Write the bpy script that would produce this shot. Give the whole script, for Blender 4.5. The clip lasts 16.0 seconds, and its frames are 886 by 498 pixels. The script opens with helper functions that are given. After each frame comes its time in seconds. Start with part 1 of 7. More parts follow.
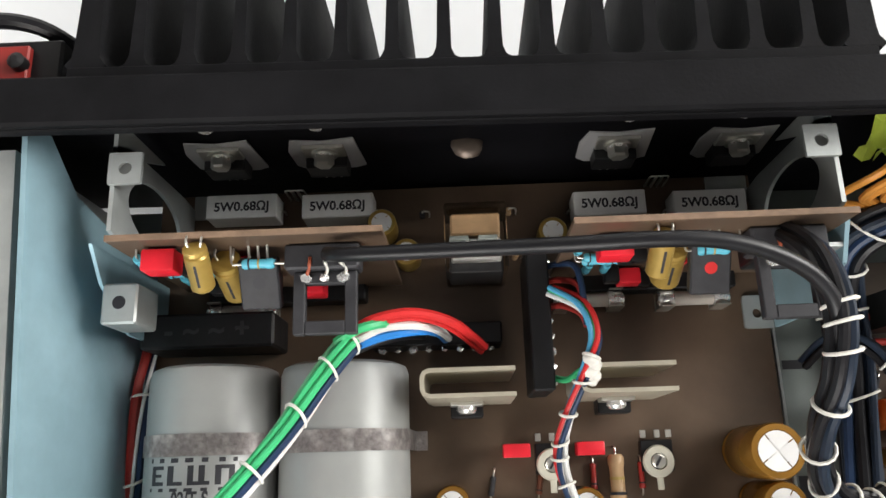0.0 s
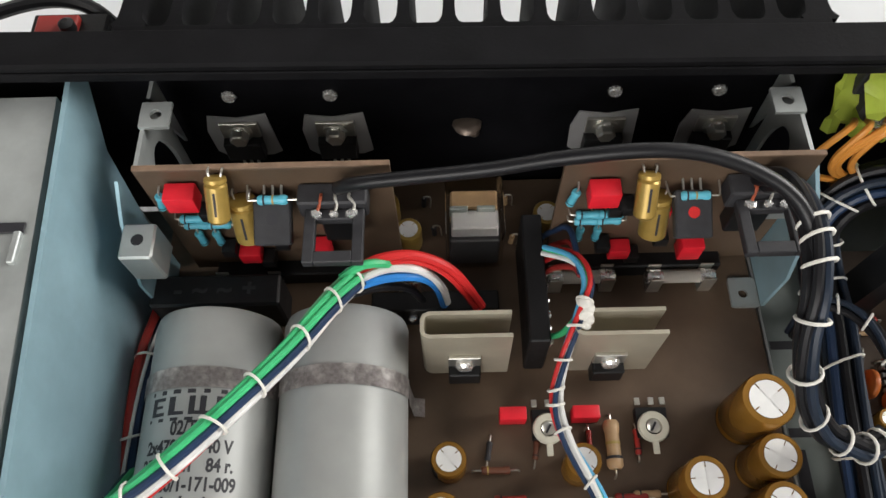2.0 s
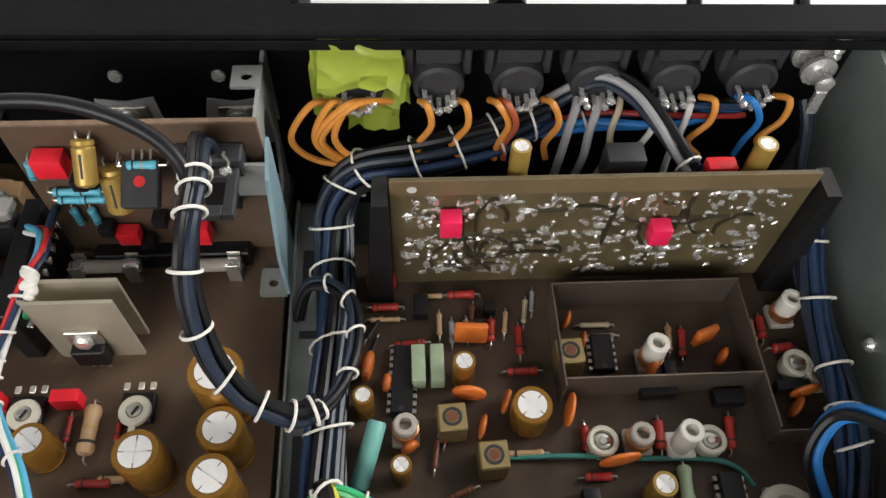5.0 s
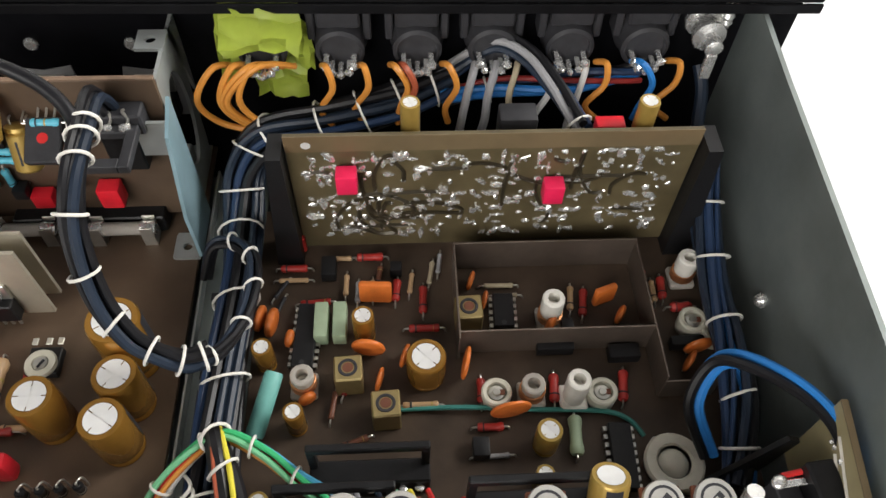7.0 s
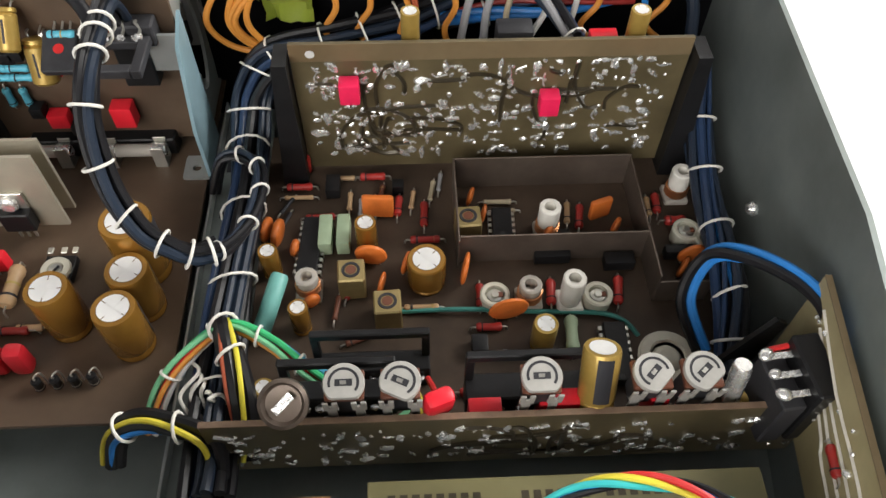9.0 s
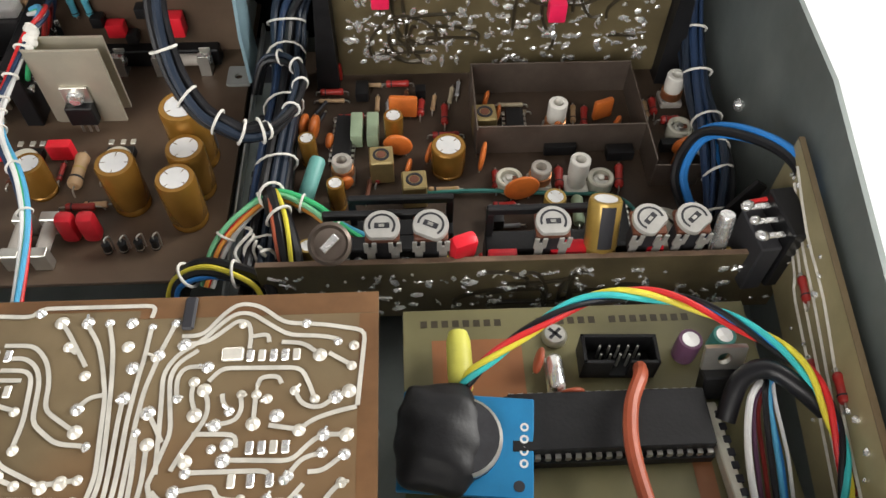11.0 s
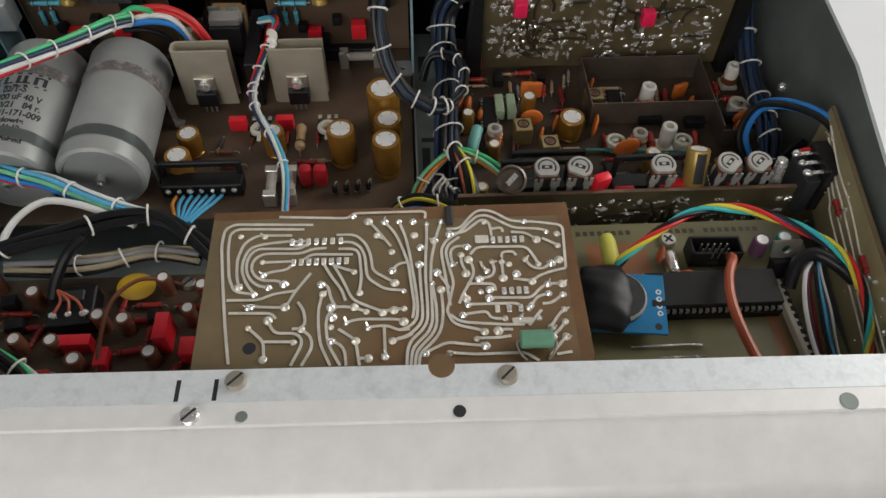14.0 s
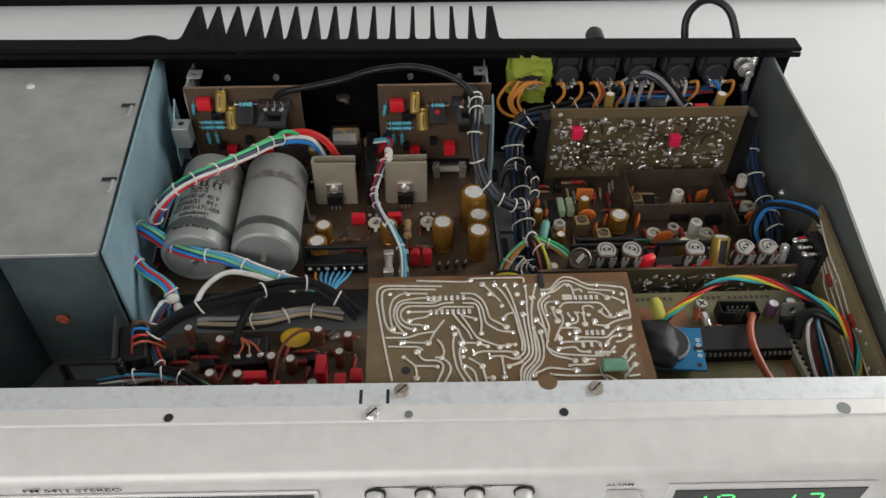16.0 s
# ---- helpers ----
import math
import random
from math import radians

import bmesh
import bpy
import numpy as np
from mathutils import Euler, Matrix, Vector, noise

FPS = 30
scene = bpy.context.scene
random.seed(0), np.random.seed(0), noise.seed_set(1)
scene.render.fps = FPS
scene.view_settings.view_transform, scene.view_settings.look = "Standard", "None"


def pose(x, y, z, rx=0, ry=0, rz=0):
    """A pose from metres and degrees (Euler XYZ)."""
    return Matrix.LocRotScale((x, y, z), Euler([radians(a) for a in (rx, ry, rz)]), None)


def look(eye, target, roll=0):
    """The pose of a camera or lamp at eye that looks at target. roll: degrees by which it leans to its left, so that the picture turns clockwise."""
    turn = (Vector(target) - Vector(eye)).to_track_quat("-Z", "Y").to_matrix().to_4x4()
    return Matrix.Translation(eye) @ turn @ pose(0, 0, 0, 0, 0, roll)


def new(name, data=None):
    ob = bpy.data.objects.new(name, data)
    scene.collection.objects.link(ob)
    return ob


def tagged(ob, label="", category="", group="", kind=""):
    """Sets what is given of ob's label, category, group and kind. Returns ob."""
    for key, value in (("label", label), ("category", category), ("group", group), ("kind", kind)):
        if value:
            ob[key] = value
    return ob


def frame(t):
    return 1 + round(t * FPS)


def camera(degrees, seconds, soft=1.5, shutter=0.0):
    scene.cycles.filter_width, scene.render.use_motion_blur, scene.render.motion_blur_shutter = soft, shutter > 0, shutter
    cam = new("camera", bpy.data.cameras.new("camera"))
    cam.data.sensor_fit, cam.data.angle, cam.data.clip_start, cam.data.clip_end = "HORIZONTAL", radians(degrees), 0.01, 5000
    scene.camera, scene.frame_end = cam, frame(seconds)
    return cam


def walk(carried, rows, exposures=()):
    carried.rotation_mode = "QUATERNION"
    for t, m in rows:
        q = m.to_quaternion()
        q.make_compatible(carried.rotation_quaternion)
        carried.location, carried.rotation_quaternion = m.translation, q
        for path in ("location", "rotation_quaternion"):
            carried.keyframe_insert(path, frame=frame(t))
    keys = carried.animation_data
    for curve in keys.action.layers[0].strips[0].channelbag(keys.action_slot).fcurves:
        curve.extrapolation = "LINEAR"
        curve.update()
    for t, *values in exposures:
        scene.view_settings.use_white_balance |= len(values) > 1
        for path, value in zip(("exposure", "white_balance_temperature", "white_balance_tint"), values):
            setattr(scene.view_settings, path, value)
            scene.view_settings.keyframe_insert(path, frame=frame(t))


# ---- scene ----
cam = camera(60.3, 16.0)
PATH = [
    (0, (0.049, 0.18, 0.253), (0.002, 0.716, -1.673), -7.0),
    (0.5, (0.05, 0.169, 0.258), (0.008, 0.69, -1.673), -6.4),
    (1, (0.047, 0.154, 0.256), (0.003, 0.736, -1.657), -5.8),
    (1.5, (0.043, 0.138, 0.251), (0.018, 0.896, -1.599), -3.2),
    (2, (0.045, 0.121, 0.245), (0.029, 1.021, -1.541), -2.2),
    (2.5, (0.064, 0.105, 0.238), (0.039, 1.114, -1.488), -2.5),
    (3, (0.09, 0.094, 0.236), (0.101, 1.129, -1.475), -0.8),
    (3.5, (0.117, 0.088, 0.234), (0.133, 1.147, -1.462), -0.9),
    (4, (0.146, 0.083, 0.23), (0.187, 1.172, -1.447), 0.1),
    (4.5, (0.167, 0.088, 0.227), (0.263, 1.179, -1.447), 2.7),
    (5, (0.191, 0.086, 0.227), (0.292, 1.193, -1.436), 2.9),
    (7.5, (0.224, 0.056, 0.219), (0.312, 1.214, -1.409), 2.0),
    (8, (0.225, 0.047, 0.215), (0.301, 1.213, -1.408), 1.4),
    (10.5, (0.219, 0.001, 0.207), (0.29, 1.185, -1.403), 1.1),
    (11, (0.215, -0.017, 0.21), (0.289, 1.159, -1.406), 1.3),
    (11.5, (0.219, -0.036, 0.214), (0.297, 1.123, -1.414), 1.5),
    (12, (0.221, -0.049, 0.217), (0.313, 1.085, -1.428), 2.0),
    (12.5, (0.216, -0.057, 0.225), (0.311, 1.068, -1.426), 2.2),
    (13, (0.193, -0.062, 0.235), (0.293, 1.071, -1.41), 2.3),
    (13.5, (0.164, -0.078, 0.253), (0.253, 1.069, -1.383), 1.8),
    (14, (0.148, -0.096, 0.274), (0.228, 1.083, -1.34), 1.2),
    (14.5, (0.134, -0.118, 0.296), (0.213, 1.153, -1.246), 0.9),
    (15, (0.116, -0.143, 0.313), (0.196, 1.184, -1.181), 0.9),
    (15.5, (0.109, -0.162, 0.325), (0.189, 1.212, -1.126), 0.9),
    (16, (0.099, -0.176, 0.335), (0.174, 1.234, -1.081), 0.9),
]
walk(cam, [(t, look(eye, target, roll)) for t, eye, target, roll in PATH],
     exposures=[(0, 0.5), (1, 0.15), (1.5, 0.05), (3.5, 0.18), (5, 0.2), (7.5, 0.3), (8, 0.35), (10.5, 0.35), (11, 0.25), (11.5, -0.1), (12, -0.66), (12.5, -0.74), (14, -0.7), (16, -0.68)])

# ---- world, window light, exposure ----
world = bpy.data.worlds.new("sky")
scene.world = world
world.use_nodes = True
_wn = world.node_tree
_sky = _wn.nodes.new("ShaderNodeTexSky")
_sky.sky_type, _sky.sun_disc = "NISHITA", False
_sky.sun_elevation, _sky.sun_rotation = radians(38), radians(200)
_wn.links.new(_sky.outputs[0], _wn.nodes["Background"].inputs[0])
_wn.nodes["Background"].inputs[1].default_value = 0.12


def area(name, at, target, sx, sy, watts, colour):
    d = bpy.data.lights.new(name, "AREA")
    d.shape, d.size, d.size_y, d.energy, d.color = "RECTANGLE", sx, sy, watts, colour
    o = new(name, d)
    o.matrix_world = look(at, target)
    return o


area("window_light", (-0.6, -1.36, 0.95), (-0.3, 0.4, 0.0), 1.7, 1.2, 25, (1.0, 0.96, 0.90))
area("window_light_side", (1.78, 0.62, 1.0), (0.1, 0.2, 0.0), 0.9, 1.1, 37, (1.0, 0.97, 0.92))

# ---- materials ----
def mat(name, base, rough=0.5, metal=0.0, var=0.15, scale=60.0, bump=0.0, bscale=400.0, stain=0.0, stain_col=(0.05, 0.04, 0.03), random_obj=0.0, alpha=1.0, trans=0.0, emit=None, coat=0.0, island=0.0, spec=0.5):
    m = bpy.data.materials.new(name)
    m.use_nodes = True
    nt = m.node_tree
    n, l = nt.nodes, nt.links
    b = n["Principled BSDF"]
    b.inputs["Roughness"].default_value, b.inputs["Metallic"].default_value = rough, metal
    b.inputs["Coat Weight"].default_value = coat
    b.inputs["Specular IOR Level"].default_value = spec
    tc = n.new("ShaderNodeTexCoord")
    nz = n.new("ShaderNodeTexNoise")
    nz.inputs["Scale"].default_value, nz.inputs["Detail"].default_value, nz.inputs["Roughness"].default_value = scale, 6, 0.6
    l.new(tc.outputs["Object"], nz.inputs["Vector"])
    r = n.new("ShaderNodeValToRGB")
    lo = [c * (1 - var) for c in base]
    hi = [min(1, c * (1 + var)) for c in base]
    r.color_ramp.elements[0].position, r.color_ramp.elements[1].position = 0.3, 0.7
    r.color_ramp.elements[0].color, r.color_ramp.elements[1].color = (*lo, 1), (*hi, 1)
    l.new(nz.outputs[0], r.inputs[0])
    out = r.outputs[0]
    if stain:
        n2 = n.new("ShaderNodeTexNoise")
        n2.inputs["Scale"].default_value, n2.inputs["Detail"].default_value = scale * 0.35, 9
        l.new(tc.outputs["Object"], n2.inputs["Vector"])
        r2 = n.new("ShaderNodeValToRGB")
        r2.color_ramp.elements[0].position, r2.color_ramp.elements[1].position = 0.5, 0.72
        r2.color_ramp.elements[0].color, r2.color_ramp.elements[1].color = (0, 0, 0, 1), (stain, stain, stain, 1)
        l.new(n2.outputs[0], r2.inputs[0])
        mx = n.new("ShaderNodeMix")
        mx.data_type = "RGBA"
        l.new(r2.outputs[0], mx.inputs[0])
        l.new(out, mx.inputs[6])
        mx.inputs[7].default_value = (*stain_col, 1)
        out = mx.outputs[2]
    if random_obj or island:
        hs = n.new("ShaderNodeHueSaturation")
        mr = n.new("ShaderNodeMapRange")
        k = random_obj or island
        mr.inputs[3].default_value, mr.inputs[4].default_value = 1 - k, 1 + k
        if random_obj:
            l.new(n.new("ShaderNodeObjectInfo").outputs["Random"], mr.inputs[0])
        else:
            l.new(n.new("ShaderNodeNewGeometry").outputs["Random Per Island"], mr.inputs[0])
        l.new(mr.outputs[0], hs.inputs["Value"])
        l.new(out, hs.inputs["Color"])
        out = hs.outputs[0]
    l.new(out, b.inputs["Base Color"])
    if bump:
        n3 = n.new("ShaderNodeTexNoise")
        n3.inputs["Scale"].default_value, n3.inputs["Detail"].default_value = bscale, 4
        l.new(tc.outputs["Object"], n3.inputs["Vector"])
        bp = n.new("ShaderNodeBump")
        bp.inputs["Strength"].default_value, bp.inputs["Distance"].default_value = bump, 0.0006
        l.new(n3.outputs[0], bp.inputs["Height"])
        l.new(bp.outputs[0], b.inputs["Normal"])
        rr = n.new("ShaderNodeMapRange")
        rr.inputs[3].default_value, rr.inputs[4].default_value = max(0.05, rough - 0.1), min(1, rough + 0.12)
        l.new(nz.outputs[0], rr.inputs[0])
        l.new(rr.outputs[0], b.inputs["Roughness"])
    if trans:
        b.inputs["Transmission Weight"].default_value = trans
        b.inputs["IOR"].default_value = 1.12
    if emit:
        b.inputs["Emission Color"].default_value = (*emit[:3], 1)
        b.inputs["Emission Strength"].default_value = emit[3]
    return m


def solid(name, base, rough=0.4, **k):
    return mat(name, base, rough, var=k.pop("var", 0.1), **k)


M_black_metal = mat("black_anodised", (0.008, 0.008, 0.009), 0.6, 0.0, 0.3, 80, 0.15, 900, 0.10, (0.025, 0.025, 0.027), spec=0.08)
M_black_paint = mat("black_paint_scratched", (0.005, 0.005, 0.006), 0.5, 0.0, 0.3, 70, 0.1, 700, 0.08, (0.02, 0.02, 0.022), spec=0.03)
M_zinc = mat("zinc_plated_steel", (0.50, 0.53, 0.52), 0.5, 0.65, 0.16, 45, 0.12, 500, 0.25, (0.30, 0.32, 0.33))
M_zinc_blue = mat("blue_passivated_zinc", (0.36, 0.55, 0.63), 0.42, 0.35, 0.22, 22, 0.1, 300, 0.7, (0.20, 0.31, 0.36))
M_grey_steel = mat("dull_grey_steel", (0.23, 0.26, 0.25), 0.55, 0.5, 0.2, 30, 0.1, 400, 0.3, (0.08, 0.085, 0.08))
M_alu = mat("brushed_aluminium", (0.86, 0.86, 0.85), 0.45, 0.2, 0.04, 120, 0.06, 700, 0.08, (0.6, 0.6, 0.6))
M_alu_dirty = mat("stained_aluminium_edge", (0.78, 0.83, 0.85), 0.45, 0.3, 0.04, 700, 0.1, 600, 0.25, (0.38, 0.35, 0.39))
M_pcb_brown = mat("brown_phenolic_board", (0.110, 0.074, 0.049), 0.45, 0.0, 0.22, 40, 0.06, 500, 0.4, (0.055, 0.034, 0.024), spec=0.35)
M_pcb_dark = mat("dusty_dark_phenolic_board", (0.062, 0.043, 0.030), 0.5, 0.0, 0.3, 60, 0.08, 500, 0.5, (0.10, 0.068, 0.048), spec=0.25)
M_pcb_edge = mat("phenolic_board_cut_edge", (0.20, 0.13, 0.085), 0.7, 0.0, 0.25, 200, 0.2, 900)
M_pcb_tan = mat("tan_fibre_board", (0.175, 0.130, 0.072), 0.4, 0.0, 0.2, 35, 0.05, 400, 0.7, (0.17, 0.085, 0.035), spec=0.4)
M_pcb_green = mat("greenish_bare_laminate", (0.17, 0.155, 0.07), 0.38, 0.0, 0.15, 40, 0.05, 400, 0.25, (0.11, 0.085, 0.04))
M_pcb_browned = mat("heat_browned_board_margin", (0.15, 0.075, 0.032), 0.4, 0.0, 0.3, 60, 0.05, 400, 0.6, (0.19, 0.115, 0.05), spec=0.4)
M_pcb_pale = mat("pale_yellowed_laminate", (0.36, 0.31, 0.17), 0.4, 0.0, 0.2, 40, 0.05, 400, 0.5, (0.20, 0.15, 0.07))
M_pcb_orange = mat("copper_pour_below_laminate", (0.30, 0.12, 0.045), 0.38, 0.0, 0.15, 40)
M_pcb_solder = mat("lacquered_solder_side", (0.115, 0.092, 0.048), 0.35, 0.1, 0.35, 50, 0.08, 400, 0.55, (0.055, 0.042, 0.022))
# ceiling grey chosen to hold down fill light from above
M_ceiling = mat("fill_cut_ceiling_grey", (0.20, 0.20, 0.21), 0.8, 0.0, 0.03, 6)
# grey for the unseen west wall, keeps bounced light low
M_wall_grey = mat("bounce_cut_wall_grey", (0.24, 0.24, 0.25), 0.8, 0.0, 0.03, 6)
M_trace = mat("tinned_copper_trace", (0.74, 0.71, 0.63), 0.36, 0.4, 0.15, 150, 0.2, 900)
M_trace_dark = mat("lacquered_copper_trace", (0.055, 0.045, 0.028), 0.35, 0.3, 0.2, 80)
M_solder = mat("solder_tin", (0.90, 0.90, 0.88), 0.25, 0.75, 0.1, 300, 0.25, 700)
M_tin = mat("tinned_steel", (0.62, 0.61, 0.56), 0.3, 0.85, 0.12, 120, 0.1, 500, 0.2, (0.3, 0.27, 0.2))
M_wheel = mat("grey_trimmer_wheel", (0.44, 0.43, 0.40), 0.42, 0.2, 0.12, 200)
M_shield = mat("dull_tinplate_shield", (0.17, 0.135, 0.11), 0.36, 0.6, 0.25, 60, 0.1, 400, 0.6, (0.09, 0.06, 0.045))
M_hs_alu = mat("yellowed_aluminium", (0.52, 0.48, 0.38), 0.45, 0.55, 0.08, 90, 0.08, 600)
M_can = mat("grey_capacitor_sleeve", (0.31, 0.32, 0.31), 0.4, 0.1, 0.1, 40, 0.05, 160, 0.5, (0.23, 0.215, 0.19))
M_strap = mat("worn_metal_strap", (0.36, 0.33, 0.32), 0.5, 0.4, 0.3, 700, 0.2, 900, 1.0, (0.70, 0.68, 0.66))
M_black_plastic = mat("black_plastic", (0.011, 0.011, 0.012), 0.42, 0.0, 0.2, 200, 0.1, 900, spec=0.3)
M_dark_plastic = mat("dark_grey_plastic", (0.038, 0.038, 0.042), 0.5, 0.0, 0.2, 200, 0.1, 900, spec=0.3)
M_white_ceramic = mat("white_ceramic", (0.78, 0.78, 0.76), 0.55, 0.0, 0.05, 200, 0.2, 900)
M_white_plastic = mat("milky_plastic", (0.72, 0.70, 0.64), 0.45, 0.0, 0.08, 200)
M_white_lace = mat("white_lacing_cord", (0.78, 0.76, 0.70), 0.7, 0.0, 0.12, 300, 0.2, 1500)
M_red_film = mat("red_film_capacitor", (0.80, 0.018, 0.035), 0.38, 0.0, 0.08, 200)
M_pink_film = mat("pink_red_film_capacitor", (0.88, 0.02, 0.10), 0.38, 0.0, 0.08, 200)
M_steel_screw = mat("dull_tan_steel", (0.42, 0.38, 0.32), 0.4, 0.6, 0.15, 200, 0.1, 600)
# same zinc plate, coloured darker for the shaded forward faces
M_zinc_shaded = mat("shaded_zinc_plate", (0.20, 0.26, 0.28), 0.4, 0.8, 0.25, 30, 0.1, 300, 0.6, (0.10, 0.13, 0.14))
M_red_dark = mat("dark_red_lacquer", (0.35, 0.025, 0.02), 0.35, 0.0, 0.15, 200, random_obj=0.3)
M_red_dipped = mat("deep_red_dipped_lacquer", (0.48, 0.015, 0.025), 0.35, 0.0, 0.12, 200)
M_orange = mat("orange_ceramic_lacquer", (0.62, 0.16, 0.03), 0.4, 0.0, 0.15, 200, random_obj=0.25)
M_gold = mat("brown_gold_sleeve", (0.33, 0.165, 0.03), 0.24, 0.5, 0.12, 120, random_obj=0.08)
M_gold_light = mat("yellow_gold_sleeve", (0.42, 0.28, 0.07), 0.3, 0.4, 0.14, 160)
M_cap_top = mat("aluminium_can_top", (0.80, 0.80, 0.79), 0.4, 0.25, 0.05, 200)
M_blue_res = mat("pale_blue_lacquer", (0.11, 0.48, 0.62), 0.4, 0.0, 0.08, 200)
M_tan_res = mat("tan_resistor_body", (0.50, 0.33, 0.18), 0.45, 0.0, 0.12, 200)
M_green_cap = mat("pale_green_lacquer", (0.35, 0.45, 0.30), 0.45, 0.0, 0.1, 200)
M_green_film = mat("green_film_capacitor", (0.13, 0.30, 0.20), 0.4, 0.0, 0.1, 200)
M_teal = mat("turquoise_lacquer", (0.16, 0.42, 0.38), 0.45, 0.0, 0.1, 200)
M_ivory = mat("ivory_trimmer_body", (0.62, 0.60, 0.50), 0.45, 0.0, 0.08, 200)
M_brass = mat("brass_can", (0.40, 0.31, 0.14), 0.38, 0.7, 0.15, 150)
M_copper = mat("copper_wire", (0.62, 0.28, 0.13), 0.3, 0.9, 0.1, 200)
M_ink = solid("black_ink", (0.02, 0.02, 0.025), 0.6)
M_ink_gold = solid("gold_ink", (0.45, 0.33, 0.10), 0.5)
M_mica = mat("mica_insulator", (0.34, 0.34, 0.34), 0.4, 0.0, 0.1, 60)
M_relay = mat("clear_relay_cover", (0.85, 0.82, 0.78), 0.08, 0.0, 0.05, 60, trans=1.0)
M_clearplastic = mat("clear_former", (0.70, 0.66, 0.60), 0.3, 0.0, 0.1, 60, trans=0.5)
M_yellow_foil = mat("yellow_green_foil", (0.55, 0.66, 0.10), 0.3, 0.0, 0.12, 60, 0.3, 200)
M_yellow_heat = mat("yellow_shrink_tube", (0.62, 0.60, 0.10), 0.45, 0.0, 0.1, 90, 0.2, 300)
M_blue_pcb = mat("blue_solder_mask", (0.02, 0.20, 0.42), 0.3, 0.0, 0.12, 90)
M_yellow_disc = mat("yellow_disc_lacquer", (0.75, 0.47, 0.03), 0.4, 0.0, 0.08, 90)
M_table = mat("white_table_sheet", (0.84, 0.86, 0.88), 0.6, 0.0, 0.03, 8)
M_wall = mat("white_wall_paint", (0.80, 0.80, 0.80), 0.8, 0.0, 0.03, 6, 0.1, 150)
M_wood = mat("brown_desk_wood", (0.18, 0.11, 0.07), 0.5, 0.0, 0.3, 14, 0.1, 200)
M_glass_dark = solid("dark_display_window", (0.02, 0.022, 0.022), 0.12)
M_led_green = solid("green_display_segment", (0.1, 0.8, 0.2), 0.4, emit=(0.12, 0.9, 0.25, 1.6))
M_led_red = solid("red_indicator", (0.8, 0.05, 0.08), 0.4, emit=(0.9, 0.05, 0.1, 1.2))
W = {}
for _n, _c in dict(black=(0.010, 0.010, 0.012), darkblue=(0.016, 0.025, 0.042), navy=(0.02, 0.04, 0.09), blue=(0.03, 0.22, 0.62), lightblue=(0.10, 0.42, 0.68), red=(0.62, 0.03, 0.03), darkred=(0.30, 0.03, 0.025), white=(0.72, 0.72, 0.70), green=(0.06, 0.50, 0.20), palegreen=(0.20, 0.55, 0.30), cyan=(0.05, 0.50, 0.50), yellow=(0.72, 0.62, 0.06), orange=(0.66, 0.27, 0.05), brown=(0.16, 0.06, 0.035), brick=(0.42, 0.10, 0.05), beige=(0.42, 0.36, 0.25), grey=(0.30, 0.30, 0.31), purple=(0.13, 0.06, 0.11), teal=(0.06, 0.25, 0.22)).items():
    W[_n] = mat(_n + "_wire_insulation", _c, 0.36, 0.0, 0.12, 90, spec=0.35)

# ---- mesh helpers, all sizes in millimetres ----
MM = 0.001


def link(name, bm, material, parent=None, smooth=None):
    me = bpy.data.meshes.new(name)
    for v in bm.verts:
        v.co *= MM
    bmesh.ops.recalc_face_normals(bm, faces=bm.faces)
    bm.to_mesh(me)
    bm.free()
    me.materials.append(material)
    me.shade_smooth()
    me.set_sharp_from_angle(angle=radians(35))
    o = new(name, me)
    if parent:
        o.parent = parent
    return o


def part(name, bm, material, parent, label=""):
    return tagged(link(name, bm, material, parent), label)


def thing(name, label, category, group="", kind="", at=None):
    o = new(name)
    o.empty_display_size = 0.005
    if at is not None:
        o.matrix_world = at if isinstance(at, Matrix) else Matrix.Translation(Vector(at) * MM)
    return tagged(o, label, category, group, kind)


def P(x, y, z, rx=0, ry=0, rz=0):
    return pose(x * MM, y * MM, z * MM, rx, ry, rz)


def box(bm, x0, x1, y0, y1, z0, z1, bev=0.0, rot=None, seg=1):
    g = bmesh.ops.create_cube(bm, size=1)
    v = g["verts"]
    for q in v:
        q.co = Vector(((x0 + x1) / 2 + q.co.x * (x1 - x0), (y0 + y1) / 2 + q.co.y * (y1 - y0), (z0 + z1) / 2 + q.co.z * (z1 - z0)))
    if rot is not None:
        bmesh.ops.transform(bm, matrix=rot, verts=v)
    if bev:
        e = {e for q in v for e in q.link_edges}
        bmesh.ops.bevel(bm, geom=list(e), offset=bev, segments=seg, affect="EDGES", profile=0.5)
    return bm


def cbox(bm, c, s, bev=0.0, rz=0.0):
    m = Matrix.Translation(Vector(c)) @ Matrix.Rotation(radians(rz), 4, "Z") @ Matrix.Translation(-Vector(c)) if rz else None
    return box(bm, c[0] - s[0] / 2, c[0] + s[0] / 2, c[1] - s[1] / 2, c[1] + s[1] / 2, c[2] - s[2] / 2, c[2] + s[2] / 2, bev, m)


def cyl(bm, p, q, r, r2=None, n=16, cap=True):
    p, q = Vector(p), Vector(q)
    d = q - p
    m = Matrix.Translation((p + q) / 2) @ d.to_track_quat("Z", "Y").to_matrix().to_4x4()
    bmesh.ops.create_cone(bm, cap_ends=cap, segments=n, radius1=r, radius2=r if r2 is None else r2, depth=d.length, matrix=m)
    return bm


